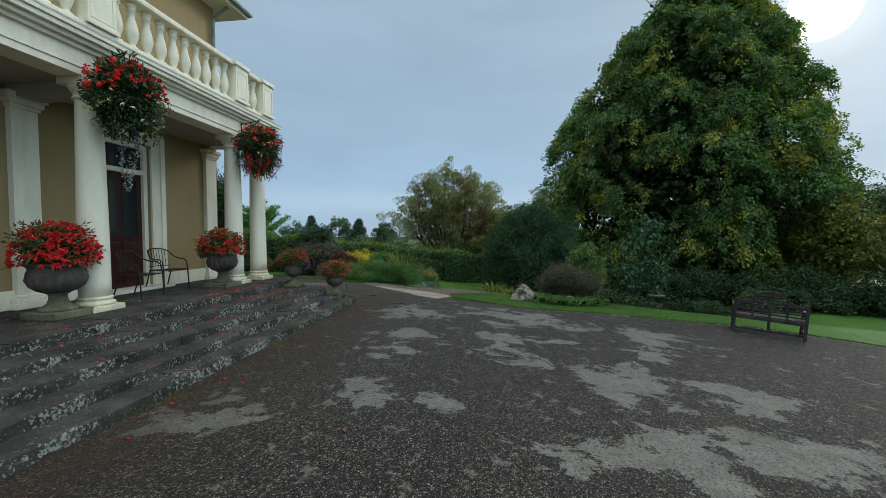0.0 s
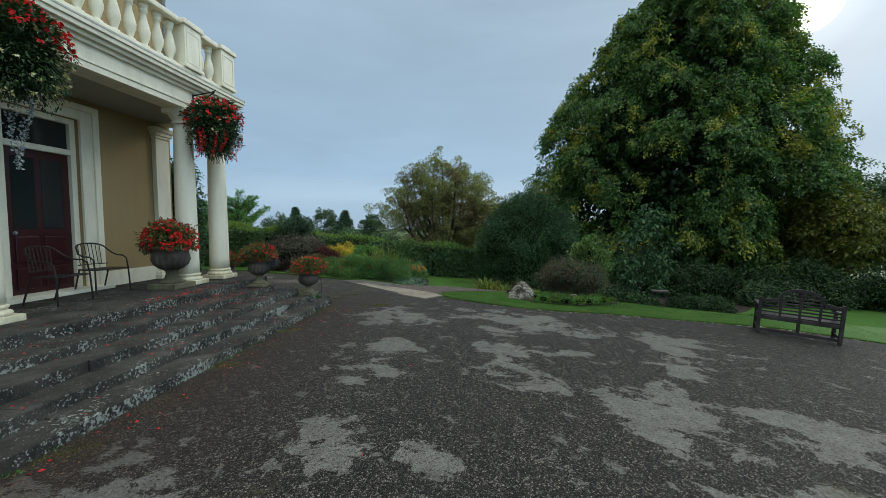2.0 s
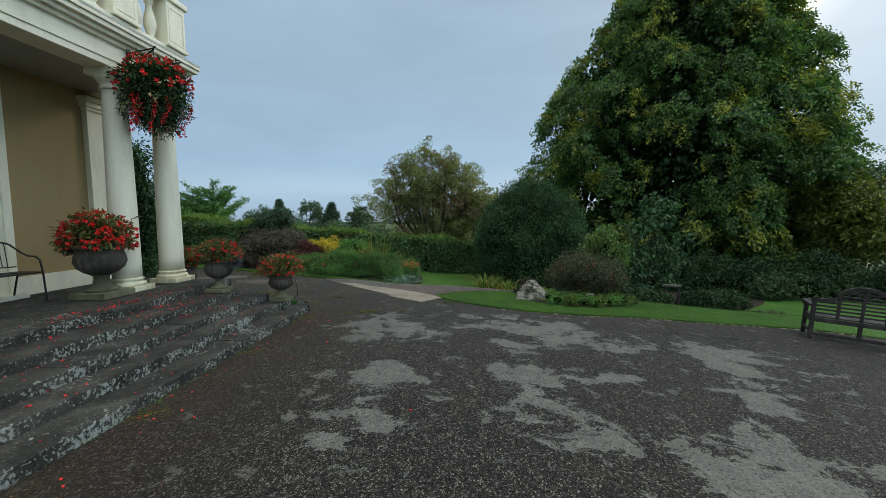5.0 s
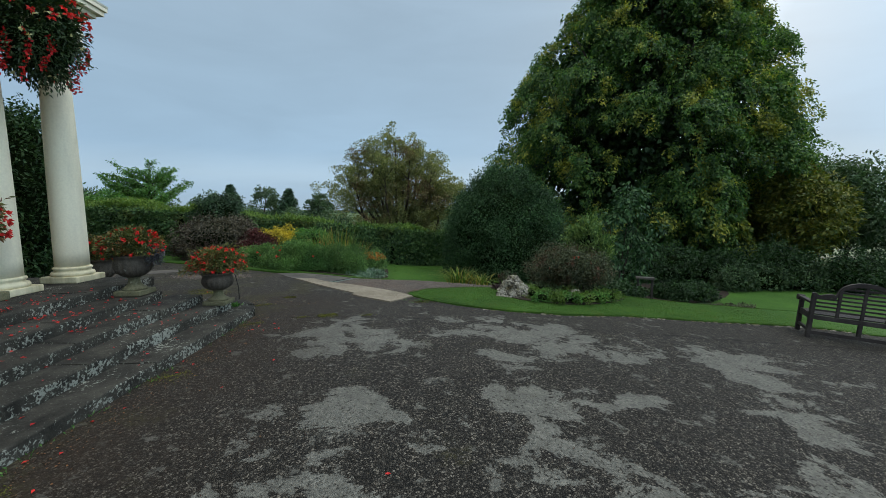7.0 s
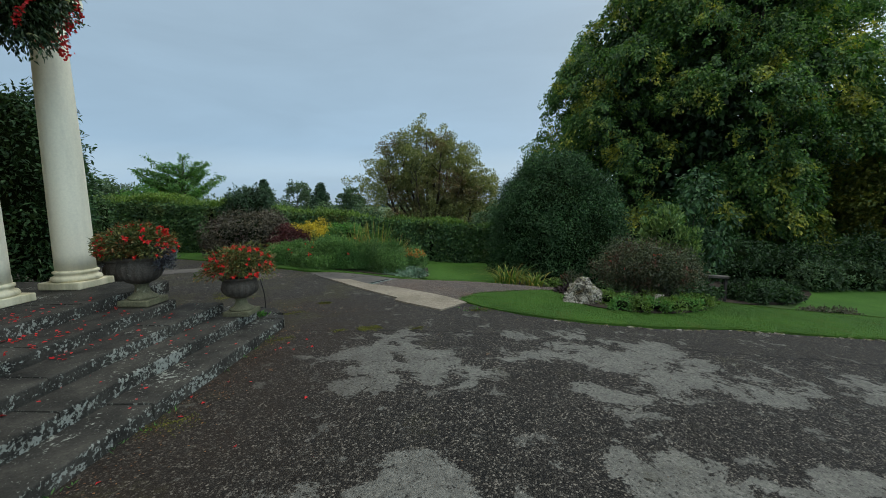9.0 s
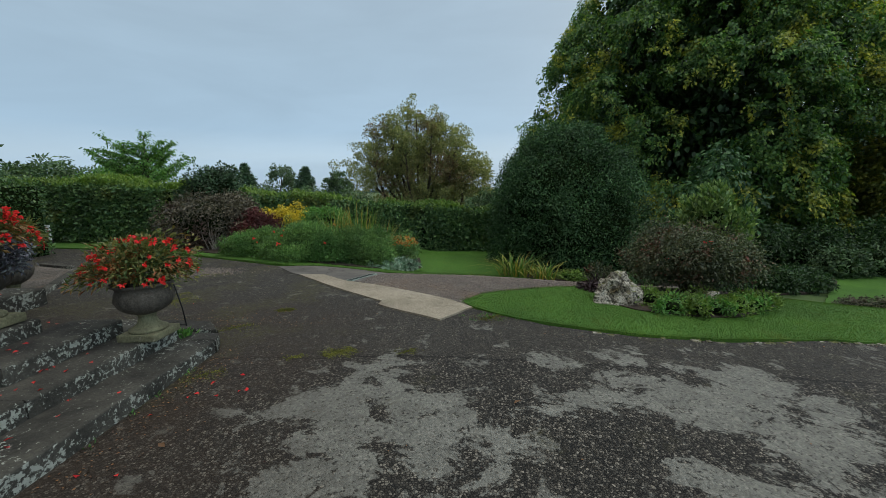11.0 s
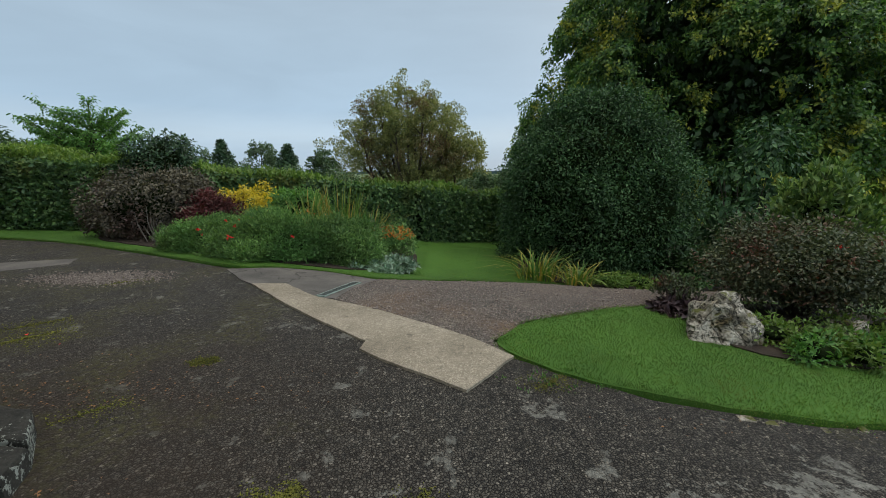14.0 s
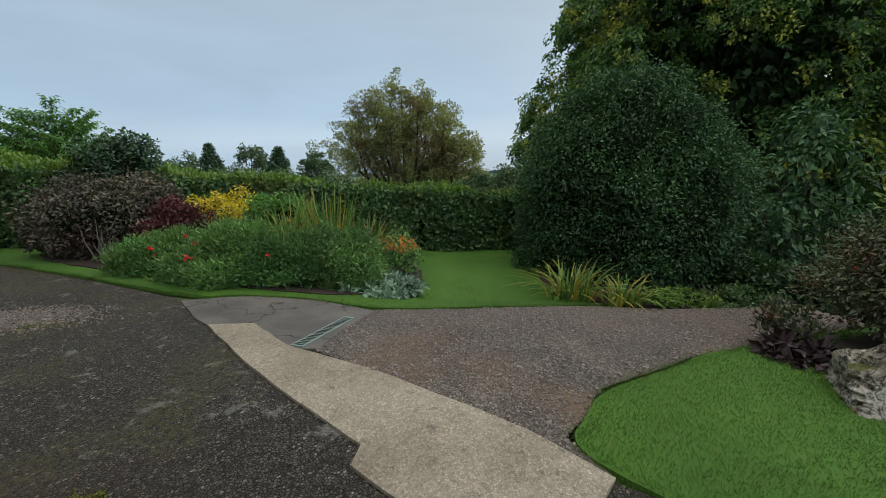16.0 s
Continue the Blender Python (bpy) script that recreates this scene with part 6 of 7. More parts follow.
def build_basket(x, y, z, trailing, label):
    b = thing("hanging_basket", pose(x, y, z), label, "hanging basket", "baskets on the portico")
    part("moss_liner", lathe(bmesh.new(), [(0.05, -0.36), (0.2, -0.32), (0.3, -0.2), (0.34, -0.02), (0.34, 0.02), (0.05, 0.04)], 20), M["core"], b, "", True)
    for k in range(3):
        a = k * 2.1
        part("chain", tube(bmesh.new(), [(0.33 * math.cos(a), 0.33 * math.sin(a), 0.0), (0, 0, 0.5)], 0.006, 5), M["iron"], b)
    foliage(b, (0, 0, -0.04), (0.47, 0.47, 0.5), 8000, M["basket"], 0.055, "leaves", -1.0, 0.55, 0.5)
    foliage(b, (0, 0, 0.2), (0.44, 0.44, 0.44), 1700, M["basket"], 0.09, "begonia_leaves", -0.1, 0.5)
    flowers(b, (0, 0, 0.16), (0.53, 0.53, 0.5), 150, M["red"], 0.048, "begonia_flower", -0.16)
    flowers(b, (0, 0, -0.05), (0.5, 0.5, 0.5), 100 if trailing else 30, M["cream"], 0.042, "petunia_flower", -0.9, 6)
    for k in range(5 if trailing else 12):
        a = rng.uniform(0, 6.28)
        r = rng.uniform(0.05, 0.25) if trailing else rng.uniform(0.36, 0.46)
        ln = rng.uniform(0.55, 0.95) if trailing else rng.uniform(0.3, 0.6)
        n = 70
        u = rng.uniform(0, 1, n)
        P = np.stack([r * math.cos(a) + 0.05 * np.sin(5 * u + a), r * math.sin(a) + 0.05 * np.cos(4 * u), (-0.42 if trailing else -0.05) - ln * u], 1) + rng.normal(scale=0.012, size=(n, 3))
        leaf_object("trailing_stem", P, rng.normal(size=P.shape), rng.normal(size=P.shape), 0.035, 0.028, M["trail"] if trailing else M["red"], b)["kind"] = "stuff"
    w = thing("basket_bracket", pose(x, y, z), "black wrought-iron wall bracket", "bracket", "brackets on the portico")
    fx = COL_X + 0.22 - x
    part("back_bar", tube(bmesh.new(), [(fx, 0, 0.44), (fx, 0, 0.72)], 0.012, 6), M["iron"], w)
    part("arm", tube(bmesh.new(), [(fx, 0, 0.69), (0.0, 0, 0.76), (0.05, 0, 0.79)], 0.011, 6), M["iron"], w)
    part("brace", tube(bmesh.new(), [(fx, 0, 0.46), (0.02, 0, 0.75)], 0.012, 6), M["iron"], w)
    part("hook", tube(bmesh.new(), [(0, 0, 0.76), (0.012, 0, 0.62), (0, 0, 0.5)], 0.006, 5), M["iron"], w)


build_basket(-5.26, 4.98, 3.78, True, "full hanging basket of red begonias and silver trailers")
build_basket(-5.26, 8.5, 3.76, False, "full hanging basket of red begonias and dark leaves")

# ---- seats ----


def build_chair(x, y, rz):
    c = thing("metal_armchair", pose(x, y, FLOOR_Z, 0, 0, rz), "dark metal patio armchair with curved tubular back", "chair", "chairs on the landing")
    r = 0.013
    for s in (-1, 1):
        part("front_leg", tube(bmesh.new(), [(0.27, s * 0.3, 0), (0.25, s * 0.29, 0.42), (0.22, s * 0.285, 0.6), (0.14, s * 0.285, 0.65)], r, 8), M["chair"], c)
        part("back_leg", tube(bmesh.new(), [(-0.3, s * 0.25, 0), (-0.2, s * 0.25, 0.3), (-0.16, s * 0.25, 0.42)], r, 8), M["chair"], c)
        part("arm", tube(bmesh.new(), [(0.14, s * 0.285, 0.65), (0.0, s * 0.29, 0.655), (-0.12, s * 0.285, 0.7), (-0.22, s * 0.24, 0.8)], r, 8), M["chair"], c)
    pts = [(-0.22 - 0.08 * math.cos(a) , 0.24 * math.sin(a), 0.8 + 0.08 * math.cos(a)) for a in [(-90 + 15 * i) * math.pi / 180 for i in range(13)]]
    part("back_rail", tube(bmesh.new(), pts, r, 8), M["chair"], c)
    part("lower_back_rail", tube(bmesh.new(), [(-0.18, -0.25, 0.5), (-0.24, 0, 0.5), (-0.18, 0.25, 0.5)], 0.009, 6), M["chair"], c)
    part("seat_frame", tube(bmesh.new(), [(0.25, -0.29, 0.42), (0.25, 0.29, 0.42), (-0.17, 0.26, 0.42), (-0.17, -0.26, 0.42), (0.25, -0.29, 0.42)], 0.011, 6), M["chair"], c)
    for i in range(9):
        yy = -0.22 + 0.055 * i
        part("seat_strap", box(-0.17, 0.25, yy - 0.018, yy + 0.018, 0.418, 0.426), M["chair"], c)
    for i in range(7):
        yy = -0.18 + 0.06 * i
        zt = 0.8 + 0.08 * math.sqrt(max(0, 1 - (yy / 0.24) ** 2))
        part("back_bar", tube(bmesh.new(), [(-0.23, yy, 0.5), (-0.22 - 0.08 * (zt - 0.8) / 0.08, yy, zt)], 0.006, 5), M["chair"], c)


build_chair(-6.78, 7.4, -8)
build_chair(-6.45, 6.35, 6)


def build_bench():
    W, D = 1.42, 0.56
    gx, gy = 6.2, 10.2
    b = thing("garden_bench", pose(gx, gy, gz(gx, gy), 0, 3.6, -27), "weathered dark teak bench with arched slatted back", "bench")
    mat = M["bench"]
    for s, xx in ((0, 0.0), (1, W - 0.065)):
        part("back_leg", box(xx, xx + 0.065, 0, 0.065, 0, 0.82, 0.006), mat, b)
        part("front_leg", box(xx, xx + 0.065, D - 0.065, D, 0, 0.62, 0.006), mat, b)
        part("side_rail", box(xx + 0.012, xx + 0.053, 0.065, D - 0.065, 0.12, 0.17), mat, b)
        part("seat_side_rail", box(xx + 0.012, xx + 0.053, 0.065, D - 0.065, 0.34, 0.42), mat, b)
        arm = box(xx - 0.015, xx + 0.08, 0.05, D + 0.04, 0.62, 0.66, 0.01)
        part("arm", arm, mat, b)
        part("arm_scroll", tube(bmesh.new(), [(xx - 0.02, D + 0.04, 0.625), (xx + 0.085, D + 0.04, 0.625)], 0.055, 14), mat, b)
    part("back_rail", box(0.065, W - 0.065, 0.012, 0.055, 0.07, 0.13, 0.004), mat, b)
    part("centre_leg", box(W / 2 - 0.03, W / 2 + 0.03, 0.015, 0.055, 0.13, 0.36, 0.004), mat, b)
    part("seat_back_rail", box(0.065, W - 0.065, 0.01, 0.05, 0.34, 0.42, 0.004), mat, b)
    part("seat_front_rail", box(0.065, W - 0.065, D - 0.055, D - 0.01, 0.34, 0.42, 0.004), mat, b)
    for i in range(7):
        y0 = 0.06 + i * 0.066
        part("seat_slat", box(0.02, W - 0.02, y0, y0 + 0.055, 0.42, 0.442, 0.004), mat, b)
    # shaped top rail: low shoulders, a step, and a round arch
    def top(u):
        a = abs(u - 0.5) * 2
        if a < 0.52:
            return 0.84 + 0.23 * math.sqrt(max(0.0, 1 - (a / 0.52) ** 2.2))
        if a < 0.62:
            return 0.84 - 0.03 * math.sin((a - 0.52) / 0.1 * math.pi)
        if a < 0.85:
            return 0.83 - 0.05 * (a - 0.62) / 0.23
        return 0.78 + 0.03 * math.sin((a - 0.85) / 0.15 * math.pi)
    bm = bmesh.new()
    n = 56
    rows = []
    for i in range(n + 1):
        u = i / n
        z = top(u)
        h = 0.075
        rows.append([bm.verts.new((u * W, yy, zz)) for yy, zz in ((0.008, z - h), (0.058, z - h), (0.058, z), (0.008, z))])
    for p, q in zip(rows, rows[1:]):
        for k in range(4):
            bm.faces.new((p[k], p[(k + 1) % 4], q[(k + 1) % 4], q[k]))
    bm.faces.new(rows[0])
    bm.faces.new(list(reversed(rows[-1])))
    part("top_rail", bm, mat, b)
    for u in (0.27, 0.5, 0.73):
        part("back_post", box(u * W - 0.022, u * W + 0.022, 0.012, 0.052, 0.42, top(u) - 0.06, 0.004), mat, b)
    for z in (0.5, 0.57, 0.64, 0.71):
        part("back_slat", box(0.06, W - 0.06, 0.02, 0.042, z, z + 0.032, 0.004), mat, b)
    for z in (0.78, 0.85, 0.92):
        hw = 0.26 * W * math.sqrt(max(0.02, 1 - ((z - 0.76) / 0.25) ** 2))
        part("back_slat", box(W / 2 - hw, W / 2 + hw, 0.02, 0.042, z, z + 0.032, 0.004), mat, b)


build_bench()

# ---- stones, sign, drain and small fixtures ----


def build_rock(name, x, y, size, seed, label):
    """A broken stone: many flat faces cut off a ball, then pitted."""
    rk = random.Random(seed)
    cuts = []
    for _ in range(34):
        d = Vector((rk.gauss(0, 1), rk.gauss(0, 1), rk.gauss(0, 0.8))).normalized()
        cuts.append((d, rk.uniform(0.64, 0.9)))
    bm = bmesh.new()
    bmesh.ops.create_icosphere(bm, subdivisions=5, radius=1.0)
    o = Vector((seed, seed * 1.7, -seed))
    for v in bm.verts:
        d = v.co.normalized()
        k = 1.0
        for n, c in cuts:
            f = d.dot(n)
            if f > 0.05:
                k = min(k, c / f)
        p = d * k
        k *= 1 + 0.14 * noise.noise(p * 2.2 + o) - 0.22 * max(0, 0.12 - abs(noise.noise(p * 3.2 + o))) * 4 + 0.05 * noise.noise(p * 9 + o) + 0.03 * noise.noise(p * 24 + o)
        v.co = Vector((d.x * k * size[0], d.y * k * size[1], max(d.z * k * size[2], -0.3 * size[2])))
    ob = part(name, bm, M["rock"], None, "", False)
    ob.matrix_world = pose(x, y, gz(x, y) + 0.16 * size[2] + 0.02, 0, 0, 25)
    return tagged(ob, label, "rock")


build_rock("boulder", 1.25, 11.9, (0.5, 0.4, 0.37), 11, "large pitted grey limestone boulder with moss")
build_rock("boulder", 2.55, 11.95, (0.28, 0.22, 0.26), 9, "smaller brownish rock under the shrub")
build_rock("boulder", -2.9, 16.35, (0.2, 0.15, 0.75), 5, "small standing grey stone in the flower bed")


def build_sign():
    x, y = -13.55, 18.2
    z = gz(x, y)
    s = thing("notice_sign", pose(x, y, z + 0.03, 0, 0, -28), "small white notice board with red lettering", "sign")
    part("board", box(-0.3, 0.3, -0.012, 0.012, 0.12, 0.56, 0.004), M["signwhite"], s)
    for sx in (-0.22, 0.22):
        part("post", box(sx - 0.02, sx + 0.02, 0.012, 0.05, -0.03, 0.5), M["bench"], s)
    for k, w in ((0.46, 0.42), (0.38, 0.46), (0.3, 0.36), (0.22, 0.44)):
        part("text_line", box(-w / 2, w / 2, -0.016, -0.012, k - 0.018, k + 0.018), M["signred"], s)


build_sign()


def build_bench_sign():
    x, y = 7.6, 18.2
    b = thing("plank_seat", pose(x, y, gz(x, y), 0, 0, -20), "small grey plank seat on two posts in the shrubbery", "seat")
    part("plank", box(-0.32, 0.32, -0.13, 0.13, 0.8, 0.87, 0.01), M["slab"], b)
    for sx in (-0.25, 0.25):
        part("post", box(sx - 0.035, sx + 0.035, -0.05, 0.05, 0, 0.8), M["bench"], b)


build_bench_sign()


def build_drain():
    a, c = Vector((-2.86, 12.62, 0)), Vector((-2.6, 13.42, 0))
    m = (a + c) / 2
    d = (c - a)
    ang = math.degrees(math.atan2(d.y, d.x))
    L = d.length
    sl = math.degrees(math.atan2(gz(c.x, c.y) - gz(a.x, a.y), L))
    o = thing("drain_channel", pose(m.x, m.y, gz(m.x, m.y) + 0.014, 0, -sl, ang), "green-grey metal drainage grating in concrete", "drain")
    part("frame", box(-L / 2, L / 2, -0.06, 0.06, -0.04, 0.004), M["drain"], o)
    n = 22
    for i in range(n):
        x0 = -L / 2 + 0.02 + (L - 0.04) * i / n
        part("slot", box(x0, x0 + 0.02, -0.042, 0.042, 0.004, 0.0065), M["slot"], o)


build_drain()


def build_edging():
    e = thing("stone_edging", Matrix.Identity(4), "low weathered stone edging round a gravel strip", "edging", kind="structure")
    pts = [(-6.75, 11.0), (-8.64, 13.95), (-9.85, 14.4)]
    for (x0, y0), (x1, y1) in zip(pts, pts[1:]):
        ln = math.hypot(x1 - x0, y1 - y0)
        n = max(1, round(ln / 0.85))
        for i in range(n):
            u = (i + 0.5) / n
            x, y = x0 + (x1 - x0) * u, y0 + (y1 - y0) * u
            ob = part("edging_stone", box(-ln / n / 2 + 0.006, ln / n / 2 - 0.006, -0.06, 0.06, -0.1, 0.07, 0.012), M["step"], e)
            ob.matrix_world = pose(x, y, gz(x, y), 0, 0, math.degrees(math.atan2(y1 - y0, x1 - x0)))


build_edging()
tagged(polygon_sheet("gravel_strip", [(-6.9, 11.0), (-8.72, 13.88), (-9.9, 14.3), (-10.6, 13.8), (-8.9, 10.9)], M["gravelbed"], 0.03, 0.5, 0.04, 0.02), "pale gravel strip beside the house", "gravel", kind="structure")
tagged(polygon_sheet("repair_strip", [(-7.95, 13.9), (-7.3, 14.37), (-7.5, 14.8), (-8.5, 14.5), (-9.4, 13.9), (-9.2, 13.4)], M["slab"], 0.008, 0.6, 0.02, 0.02), "grey concrete repair strip in the drive", "slab", kind="structure")


def build_lawn_edging():
    e = thing("edging_stones", Matrix.Identity(4), "row of small pale flat stones along the lawn edge", "edging", kind="structure")
    rk = random.Random(8)
    line = [(0.3, 10.52), (0.84, 10.41), (1.9, 10.43), (3.2, 10.71), (4.2, 10.72), (5.6, 10.82), (7, 10.92), (8.3, 10.57), (9.4, 10.05)]
    for (x0, y0), (x1, y1) in zip(line, line[1:]):
        ln = math.hypot(x1 - x0, y1 - y0)
        p = 0.0
        while p < ln - 0.1:
            w = rk.uniform(0.04, 0.12)
            if rk.random() < 0.75:
                u = (p + w / 2) / ln
                x, y = x0 + (x1 - x0) * u, y0 + (y1 - y0) * u + rk.uniform(-0.02, 0.02)
                bm = box(-w / 2, w / 2, -rk.uniform(0.02, 0.04), rk.uniform(0.02, 0.03), -0.03, rk.uniform(0.003, 0.014), 0.006)
                for v in bm.verts:
                    v.co += noise.noise_vector(v.co * 9 + Vector((p, x, y))) * 0.012
                ob = part("edging_stone", bm, M["rock"], e)
                ob.matrix_world = pose(x, y, gz(x, y), 0, 0, math.degrees(math.atan2(y1 - y0, x1 - x0)))
            p += w + rk.uniform(0.01, 0.1)


build_lawn_edging()

# ---- small loose things ----


def scatter_leaves(name, places, size, mat, label, lift=0.006):
    P = np.array([(x, y, z + lift) for x, y, z in places])
    n = len(P)
    a = rng.uniform(0, 6.28, n)
    D = np.stack([np.cos(a), np.sin(a), rng.uniform(-0.05, 0.25, n)], 1)
    N = np.array([0, 0, 1.0]) + rng.normal(scale=0.25, size=(n, 3))
    ob = leaf_object(name, P, D, N, rng.uniform(0.7, 1.3, n) * size, rng.uniform(0.7, 1.2, n) * size * 0.7, mat)
    return tagged(ob, label, "petals" if "petal" in name else "litter", kind="stuff")


def step_height(x, y):
    z = gz(x, y)
    for xf, ye, zz in STEPS:
        if x < xf - 0.01 and y < ye:
            z = zz
    return z


rnd = random.Random(21)
petal_places = []
for cx, cy, sx, sy, n in ((-5.2, 4.6, 0.45, 0.7, 80), (-4.9, 7.6, 0.3, 0.8, 130), (-5.05, 7.3, 0.1, 0.5, 60), (-4.3, 8.4, 0.4, 0.6, 60), (-3.9, 6.4, 0.5, 1.6, 30), (-3.2, 8.3, 0.2, 0.8, 16), (-3.2, 4.5, 0.2, 1.5, 30), (-4.2, 5.0, 0.4, 1.2, 26), (-2.0, 7.0, 1.4, 2.0, 4), (0.3, 4.0, 1.6, 2.0, 4), (-4.6, 11.2, 0.5, 0.5, 3)):
    for _ in range(n):
        x, y = rnd.gauss(cx, sx), rnd.gauss(cy, sy)
        if -3.5 < x < -3.36 and y < 9.9:
            continue
        petal_places.append((x, y, step_height(x, y)))
scatter_leaves("fallen_petals", petal_places, 0.038, M["red"], "scattered fallen red begonia petals")
lit = []
for _ in range(240):
    x, y = rnd.uniform(-3.34, 6.0), rnd.uniform(0.5, 13.0)
    if rnd.random() < 0.45:
        x = -3.36 + abs(rnd.gauss(0, 0.16))
        y = rnd.uniform(1.0, 10.0)
    lit.append((x, y, gz(x, y)))
for _ in range(120):
    x = rnd.uniform(-0.8, 8)
    y = 10.45 + 0.06 * x - abs(rnd.gauss(0, 0.12))
    lit.append((x, y, gz(x, y)))
for _ in range(70):
    x, y = rnd.gauss(-5.4, 0.7), rnd.gauss(14.15, 0.12)
    lit.append((x, y, gz(x, y)))
for _ in range(1500):
    x, y = -3.37 + abs(rnd.gauss(0, 0.22)), rnd.uniform(0.5, 9.9)
    lit.append((x, y, gz(x, y)))
for _ in range(420):
    x, y = rnd.gauss(-3.9, 0.7), 10.48 + abs(rnd.gauss(0, 0.3))
    lit.append((x, y, gz(x, y)))
scatter_leaves("leaf_litter", lit, 0.018, M["litter"], "small brown leaf litter along the edges")


def build_fallen_leaf(x, y, size, a):
    P = np.array([[0, 0, 0.0]])
    ob = leaf_object("fallen_leaf", P, np.array([[1, 0, 0.25]]), np.array([[0, 0.2, 1.0]]), size, size * 0.6, M["litter"])
    ob.matrix_world = pose(x, y, gz(x, y) + 0.012, 0, 0, a)
    tagged(ob, "curled orange-brown fallen leaf on asphalt", "leaf", "fallen leaves")


build_fallen_leaf(-1.13, 2.95, 0.1, 110)
build_fallen_leaf(-0.75, 8.85, 0.06, 30)
build_fallen_leaf(-2.9, 8.35, 0.06, 160)


def tufts(name, places, blade, mat, label, n=14, spread=0.05):
    P, D = [], []
    for x, y, z in places:
        for _ in range(n):
            a = rnd.uniform(0, 6.28)
            P.append((x + rnd.gauss(0, spread), y + rnd.gauss(0, spread), z))
            D.append((math.cos(a) * 0.7, math.sin(a) * 0.7, rnd.uniform(0.4, 1.2)))
    P, D = np.array(P), np.array(D)
    N = rng.normal(size=P.shape)
    return tagged(leaf_object(name, P, D, N, rng.uniform(0.6, 1.3, len(P)) * blade, blade * 0.3, mat), label, "grass", kind="stuff")


def build_moss(x, y, r, n):
    """A loose patch of moss: short tufts thinning out to the edge."""
    q = rng.normal(size=(n, 2)) * np.array([r, r * 0.7])
    q += 0.5 * r * np.sin(q[:, ::-1] * (2.2 / r))
    P = np.stack([x + q[:, 0], y + q[:, 1], [gz(x + a, y + b) + 0.001 for a, b in q]], 1)
    D = rng.normal(size=P.shape) * np.array([1, 1, 0.3]) + np.array([0, 0, 0.35])
    ob = leaf_object("moss_patch", P, D, rng.normal(scale=0.4, size=P.shape) + np.array([0, 0, 1]), rng.uniform(0.008, 0.02, n), 0.008, M["moss"])
    tagged(ob, "ragged olive moss patch on the asphalt", "moss", "moss patches", "stuff")


for x, y, r, n in ((-2.24, 9.74, 0.07, 1600), (-3.29, 11.08, 0.045, 1500), (-2.62, 9.64, 0.04, 250), (-5.1, 11.55, 0.16, 1400), (-5.35, 11.85, 0.14, 900), (-1.6, 9.75, 0.05, 250), (-0.72, 10.78, 0.09, 700), (-5.6, 13.35, 0.14, 500), (-3.6, 10.45, 0.1, 450), (-3.25, 9.3, 0.08, 400), (-3.28, 7.4, 0.1, 400), (-3.3, 5.6, 0.1, 400), (-3.27, 3.6, 0.1, 400)):
    build_moss(x, y, r, n)

# lawn blades, thick along the edges that the walk passes
blade_P = []
for poly, n, x0, x1, y0, y1 in ((ISLAND, 230000, -1.1, 9.9, 10.0, 13.4), (LAWN, 40000, -4.6, 0.9, 13.8, 18.5), (LAWN, 12000, -12, -4.6, 14, 18)):
    xs, ys = rng.uniform(x0, x1, n), rng.uniform(y0, y1, n)
    keep = inside(poly, xs, ys) & ~inside(ROUNDBED, xs, ys) & ~inside(BED, xs, ys) & ~inside(SHRUBBED, xs, ys) & ~inside(EARTH_PATCH, xs, ys) & (rng.uniform(0, 1, n) < np.clip(1.0 - (xs - 2.5) / 8.0, 0.15, 1.0))
    blade_P += [(x, y, gz(x, y) + 0.018) for x, y in zip(xs[keep], ys[keep])]
for poly in (ISLAND + ISLAND[:1], LAWN + LAWN[:1]):
    for (x0, y0), (x1, y1) in zip(poly, poly[1:]):
        ln = math.hypot(x1 - x0, y1 - y0)
        if ln > 6 or x0 > 10 or x0 < -13 or y0 > 17:
            continue
        for _ in range(int(ln * 900)):
            u = rnd.random()
            x, y = x0 + (x1 - x0) * u + rnd.gauss(0, 0.035), y0 + (y1 - y0) * u + rnd.gauss(0, 0.035)
            blade_P.append((x, y, gz(x, y) + rnd.uniform(0.0, 0.025)))
P = np.array(blade_P)
a = rng.uniform(0, 6.28, len(P))
D = np.stack([np.cos(a) * 0.6, np.sin(a) * 0.6, rng.uniform(0.5, 1.3, len(P))], 1)
tagged(leaf_object("grass_blades", P, D, rng.normal(size=P.shape), rng.uniform(0.012, 0.028, len(P)), 0.0036, M["blade"]), "short mown grass blades of the lawn", "grass", kind="stuff")

weeds = [(-3.78, 9.88, 0.13), (-3.84, 9.92, 0.13), (-3.74, 9.84, 0.13)]
tufts("step_weeds", weeds, 0.075, M["green"], "green weed growing from the step joint", 16, 0.03)
edge_t = [(-3.43 + rnd.gauss(0.02, 0.02), rnd.uniform(2, 9.8), 0.0) for _ in range(26)] + [(rnd.gauss(-0.7, 0.25), rnd.gauss(10.8, 0.1), -0.03) for _ in range(10)]
tufts("edge_weeds", edge_t, 0.035, M["green"], "tiny weeds along the kerb", 8, 0.03)

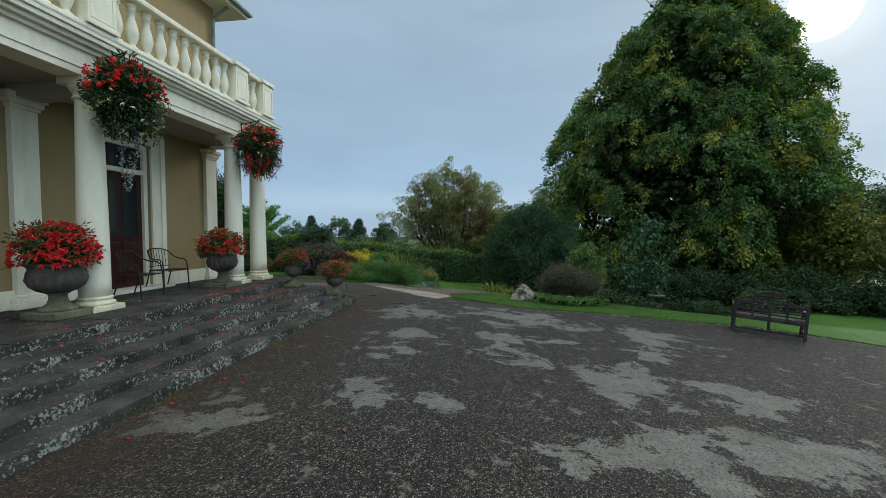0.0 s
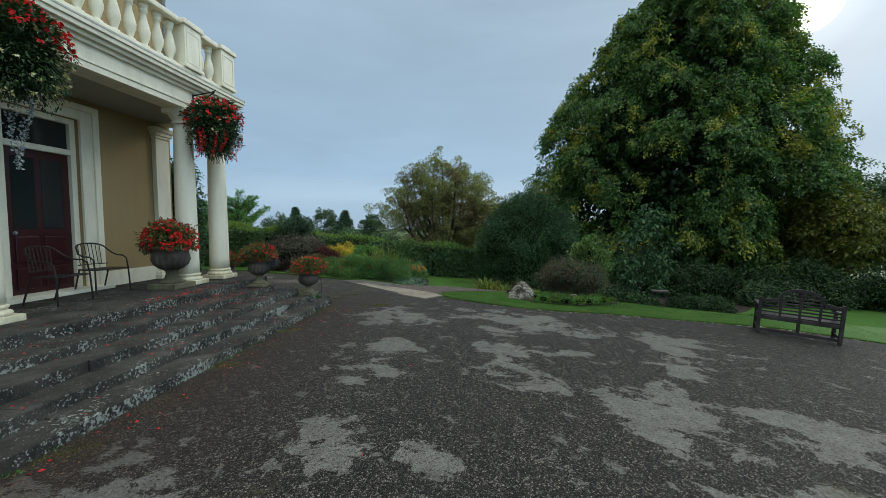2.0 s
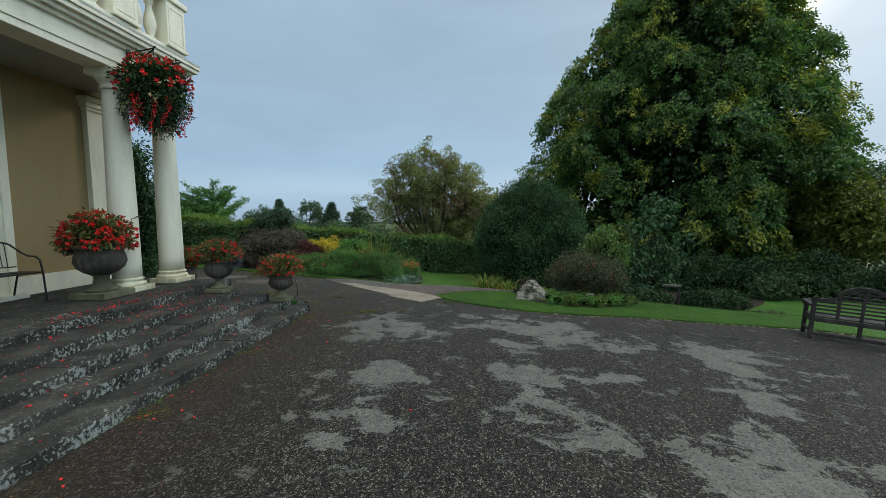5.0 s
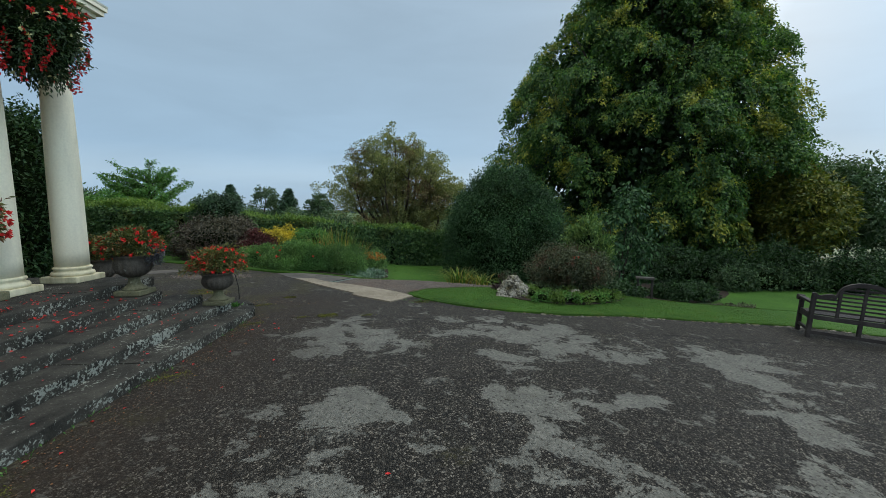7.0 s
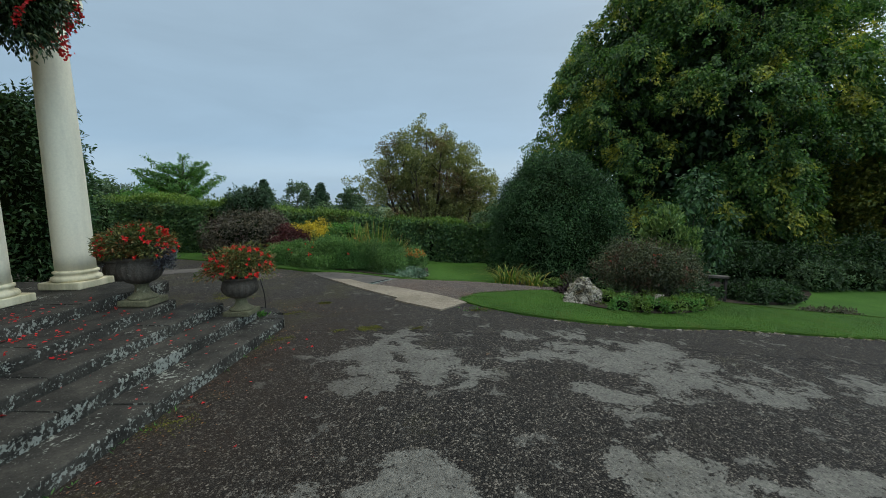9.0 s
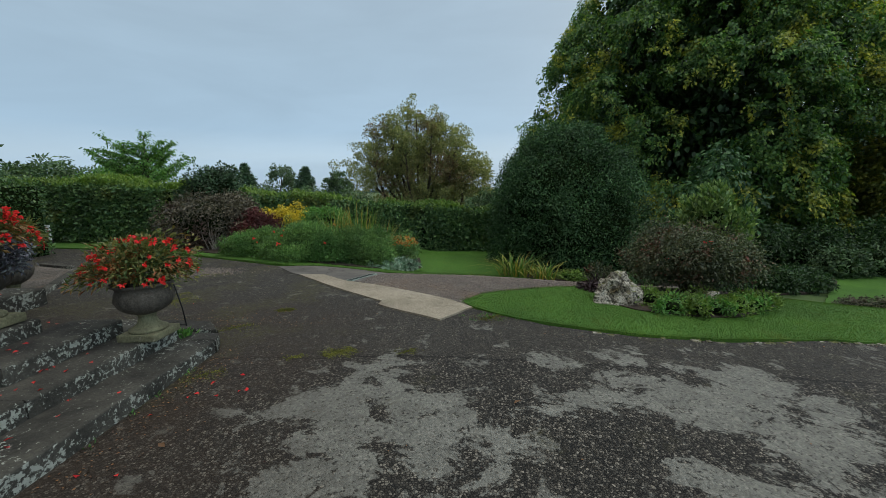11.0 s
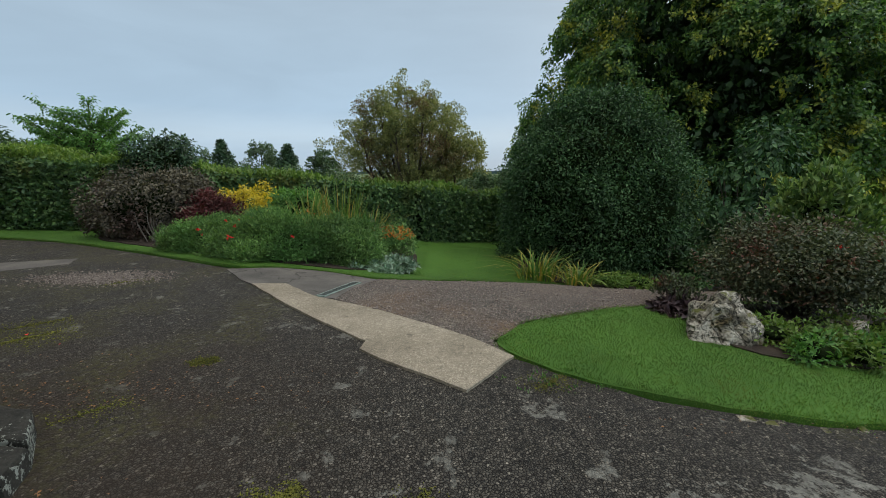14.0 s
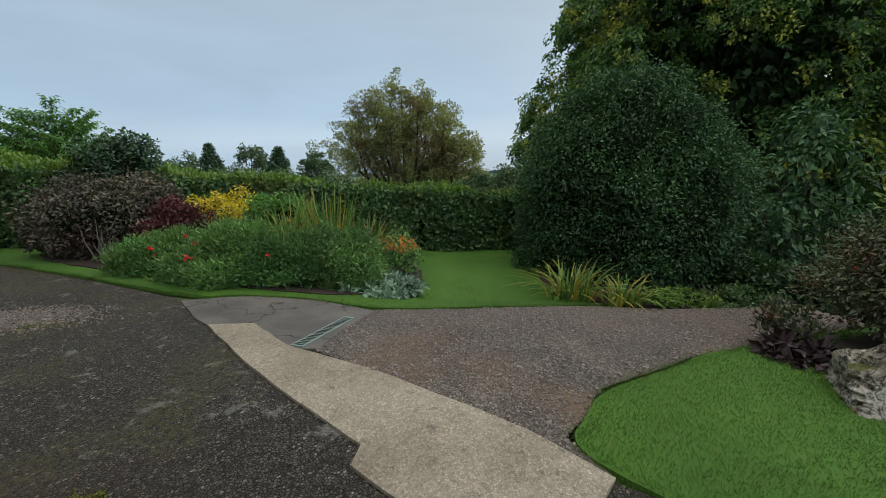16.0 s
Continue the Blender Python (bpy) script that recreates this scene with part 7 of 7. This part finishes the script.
# gravel: loose stones with their own shape
verts, faces = [], []
cube = [(-1, -1, -0.6), (1, -0.8, -0.6), (0.9, 1, -0.6), (-0.8, 0.9, -0.6), (-0.6, -0.6, 0.6), (0.7, -0.5, 0.5), (0.5, 0.7, 0.6), (-0.5, 0.5, 0.5)]
quads = [(0, 3, 2, 1), (4, 5, 6, 7), (0, 1, 5, 4), (1, 2, 6, 5), (2, 3, 7, 6), (3, 0, 4, 7)]
gx, gy = rng.uniform(-2.7, 3.4, 42000), rng.uniform(11.1, 15.3, 42000)
keep = inside(GRAVEL, gx, gy) & ~inside(PAD, gx, gy) & ~inside(SLAB, gx, gy)
for x, y in zip(gx[keep], gy[keep]):
    s = 0.0058 * math.exp(rng.normal() * 0.5)
    a = rng.uniform(0, 6.28)
    k, c, sn, z = len(verts), math.cos(a), math.sin(a), gz(x, y) + 0.008
    verts += [(x + s * (c * p[0] - sn * p[1]), y + s * (sn * p[0] + c * p[1]), z + s * p[2]) for p in cube]
    faces += [tuple(k + i for i in q) for q in quads]
for _ in range(2600):
    x, y = rng.normal(-6.1, 0.42), rng.normal(13.55, 0.17)
    s = 0.008 * math.exp(rng.normal() * 0.45)
    k, z = len(verts), gz(x, y) + 0.003
    verts += [(x + s * p[0], y + s * p[1], z + s * p[2]) for p in cube]
    faces += [tuple(k + i for i in q) for q in quads]
tagged(mesh_object("loose_gravel", verts, faces, M["pebble"]), "loose grey gravel stones", "gravel", kind="stuff")

# fuchsia and bed flowers
fl = thing("fuchsia_flowers", pose(2.75, 12.75, 0.3), "scattered red fuchsia flowers among bronze leaves", "flowers", kind="stuff")
flowers(fl, (0, 0, 0), (0.78, 0.64, 0.4), 8, M["red"], 0.05, "flower_head", -0.5)
fl = thing("bed_flowers", pose(-4.5, 15.1, 0.35), "few red flowers over green perennials", "flowers", kind="stuff")
flowers(fl, (0, 0, 0), (1.25, 0.62, 0.3), 18, M["red"], 0.06, "flower_head", -0.2)

# watering hose at the lower urn
h = thing("watering_hose", pose(-3.78, 9.54, 0.26), "thin black watering tube by the urn", "hose")
part("tube", tube(bmesh.new(), [(-0.3, 0.12, 0.01), (-0.2, 0.2, 0.01), (-0.1, 0.24, 0.012), (0.1, 0.24, 0.012), (0.2, 0.1, 0.05), (0.235, 0.02, 0.25), (0.2, 0.0, 0.46)], 0.006, 6), M["hose"], h)

for x, y, z, n in ((-2.45, 16.2, 0.3, 90), (-4.15, 16.3, 0.62, 12), (-3.0, 15.9, 0.34, 16)):
    fl = thing("orange_flowers", pose(x, y, z), "orange-yellow daisies over green leaves", "flowers", kind="stuff")
    flowers(fl, (0, 0, -0.2), (0.42, 0.32, 0.22), n, M["orange"], 0.055, "flower_head", 0.0)
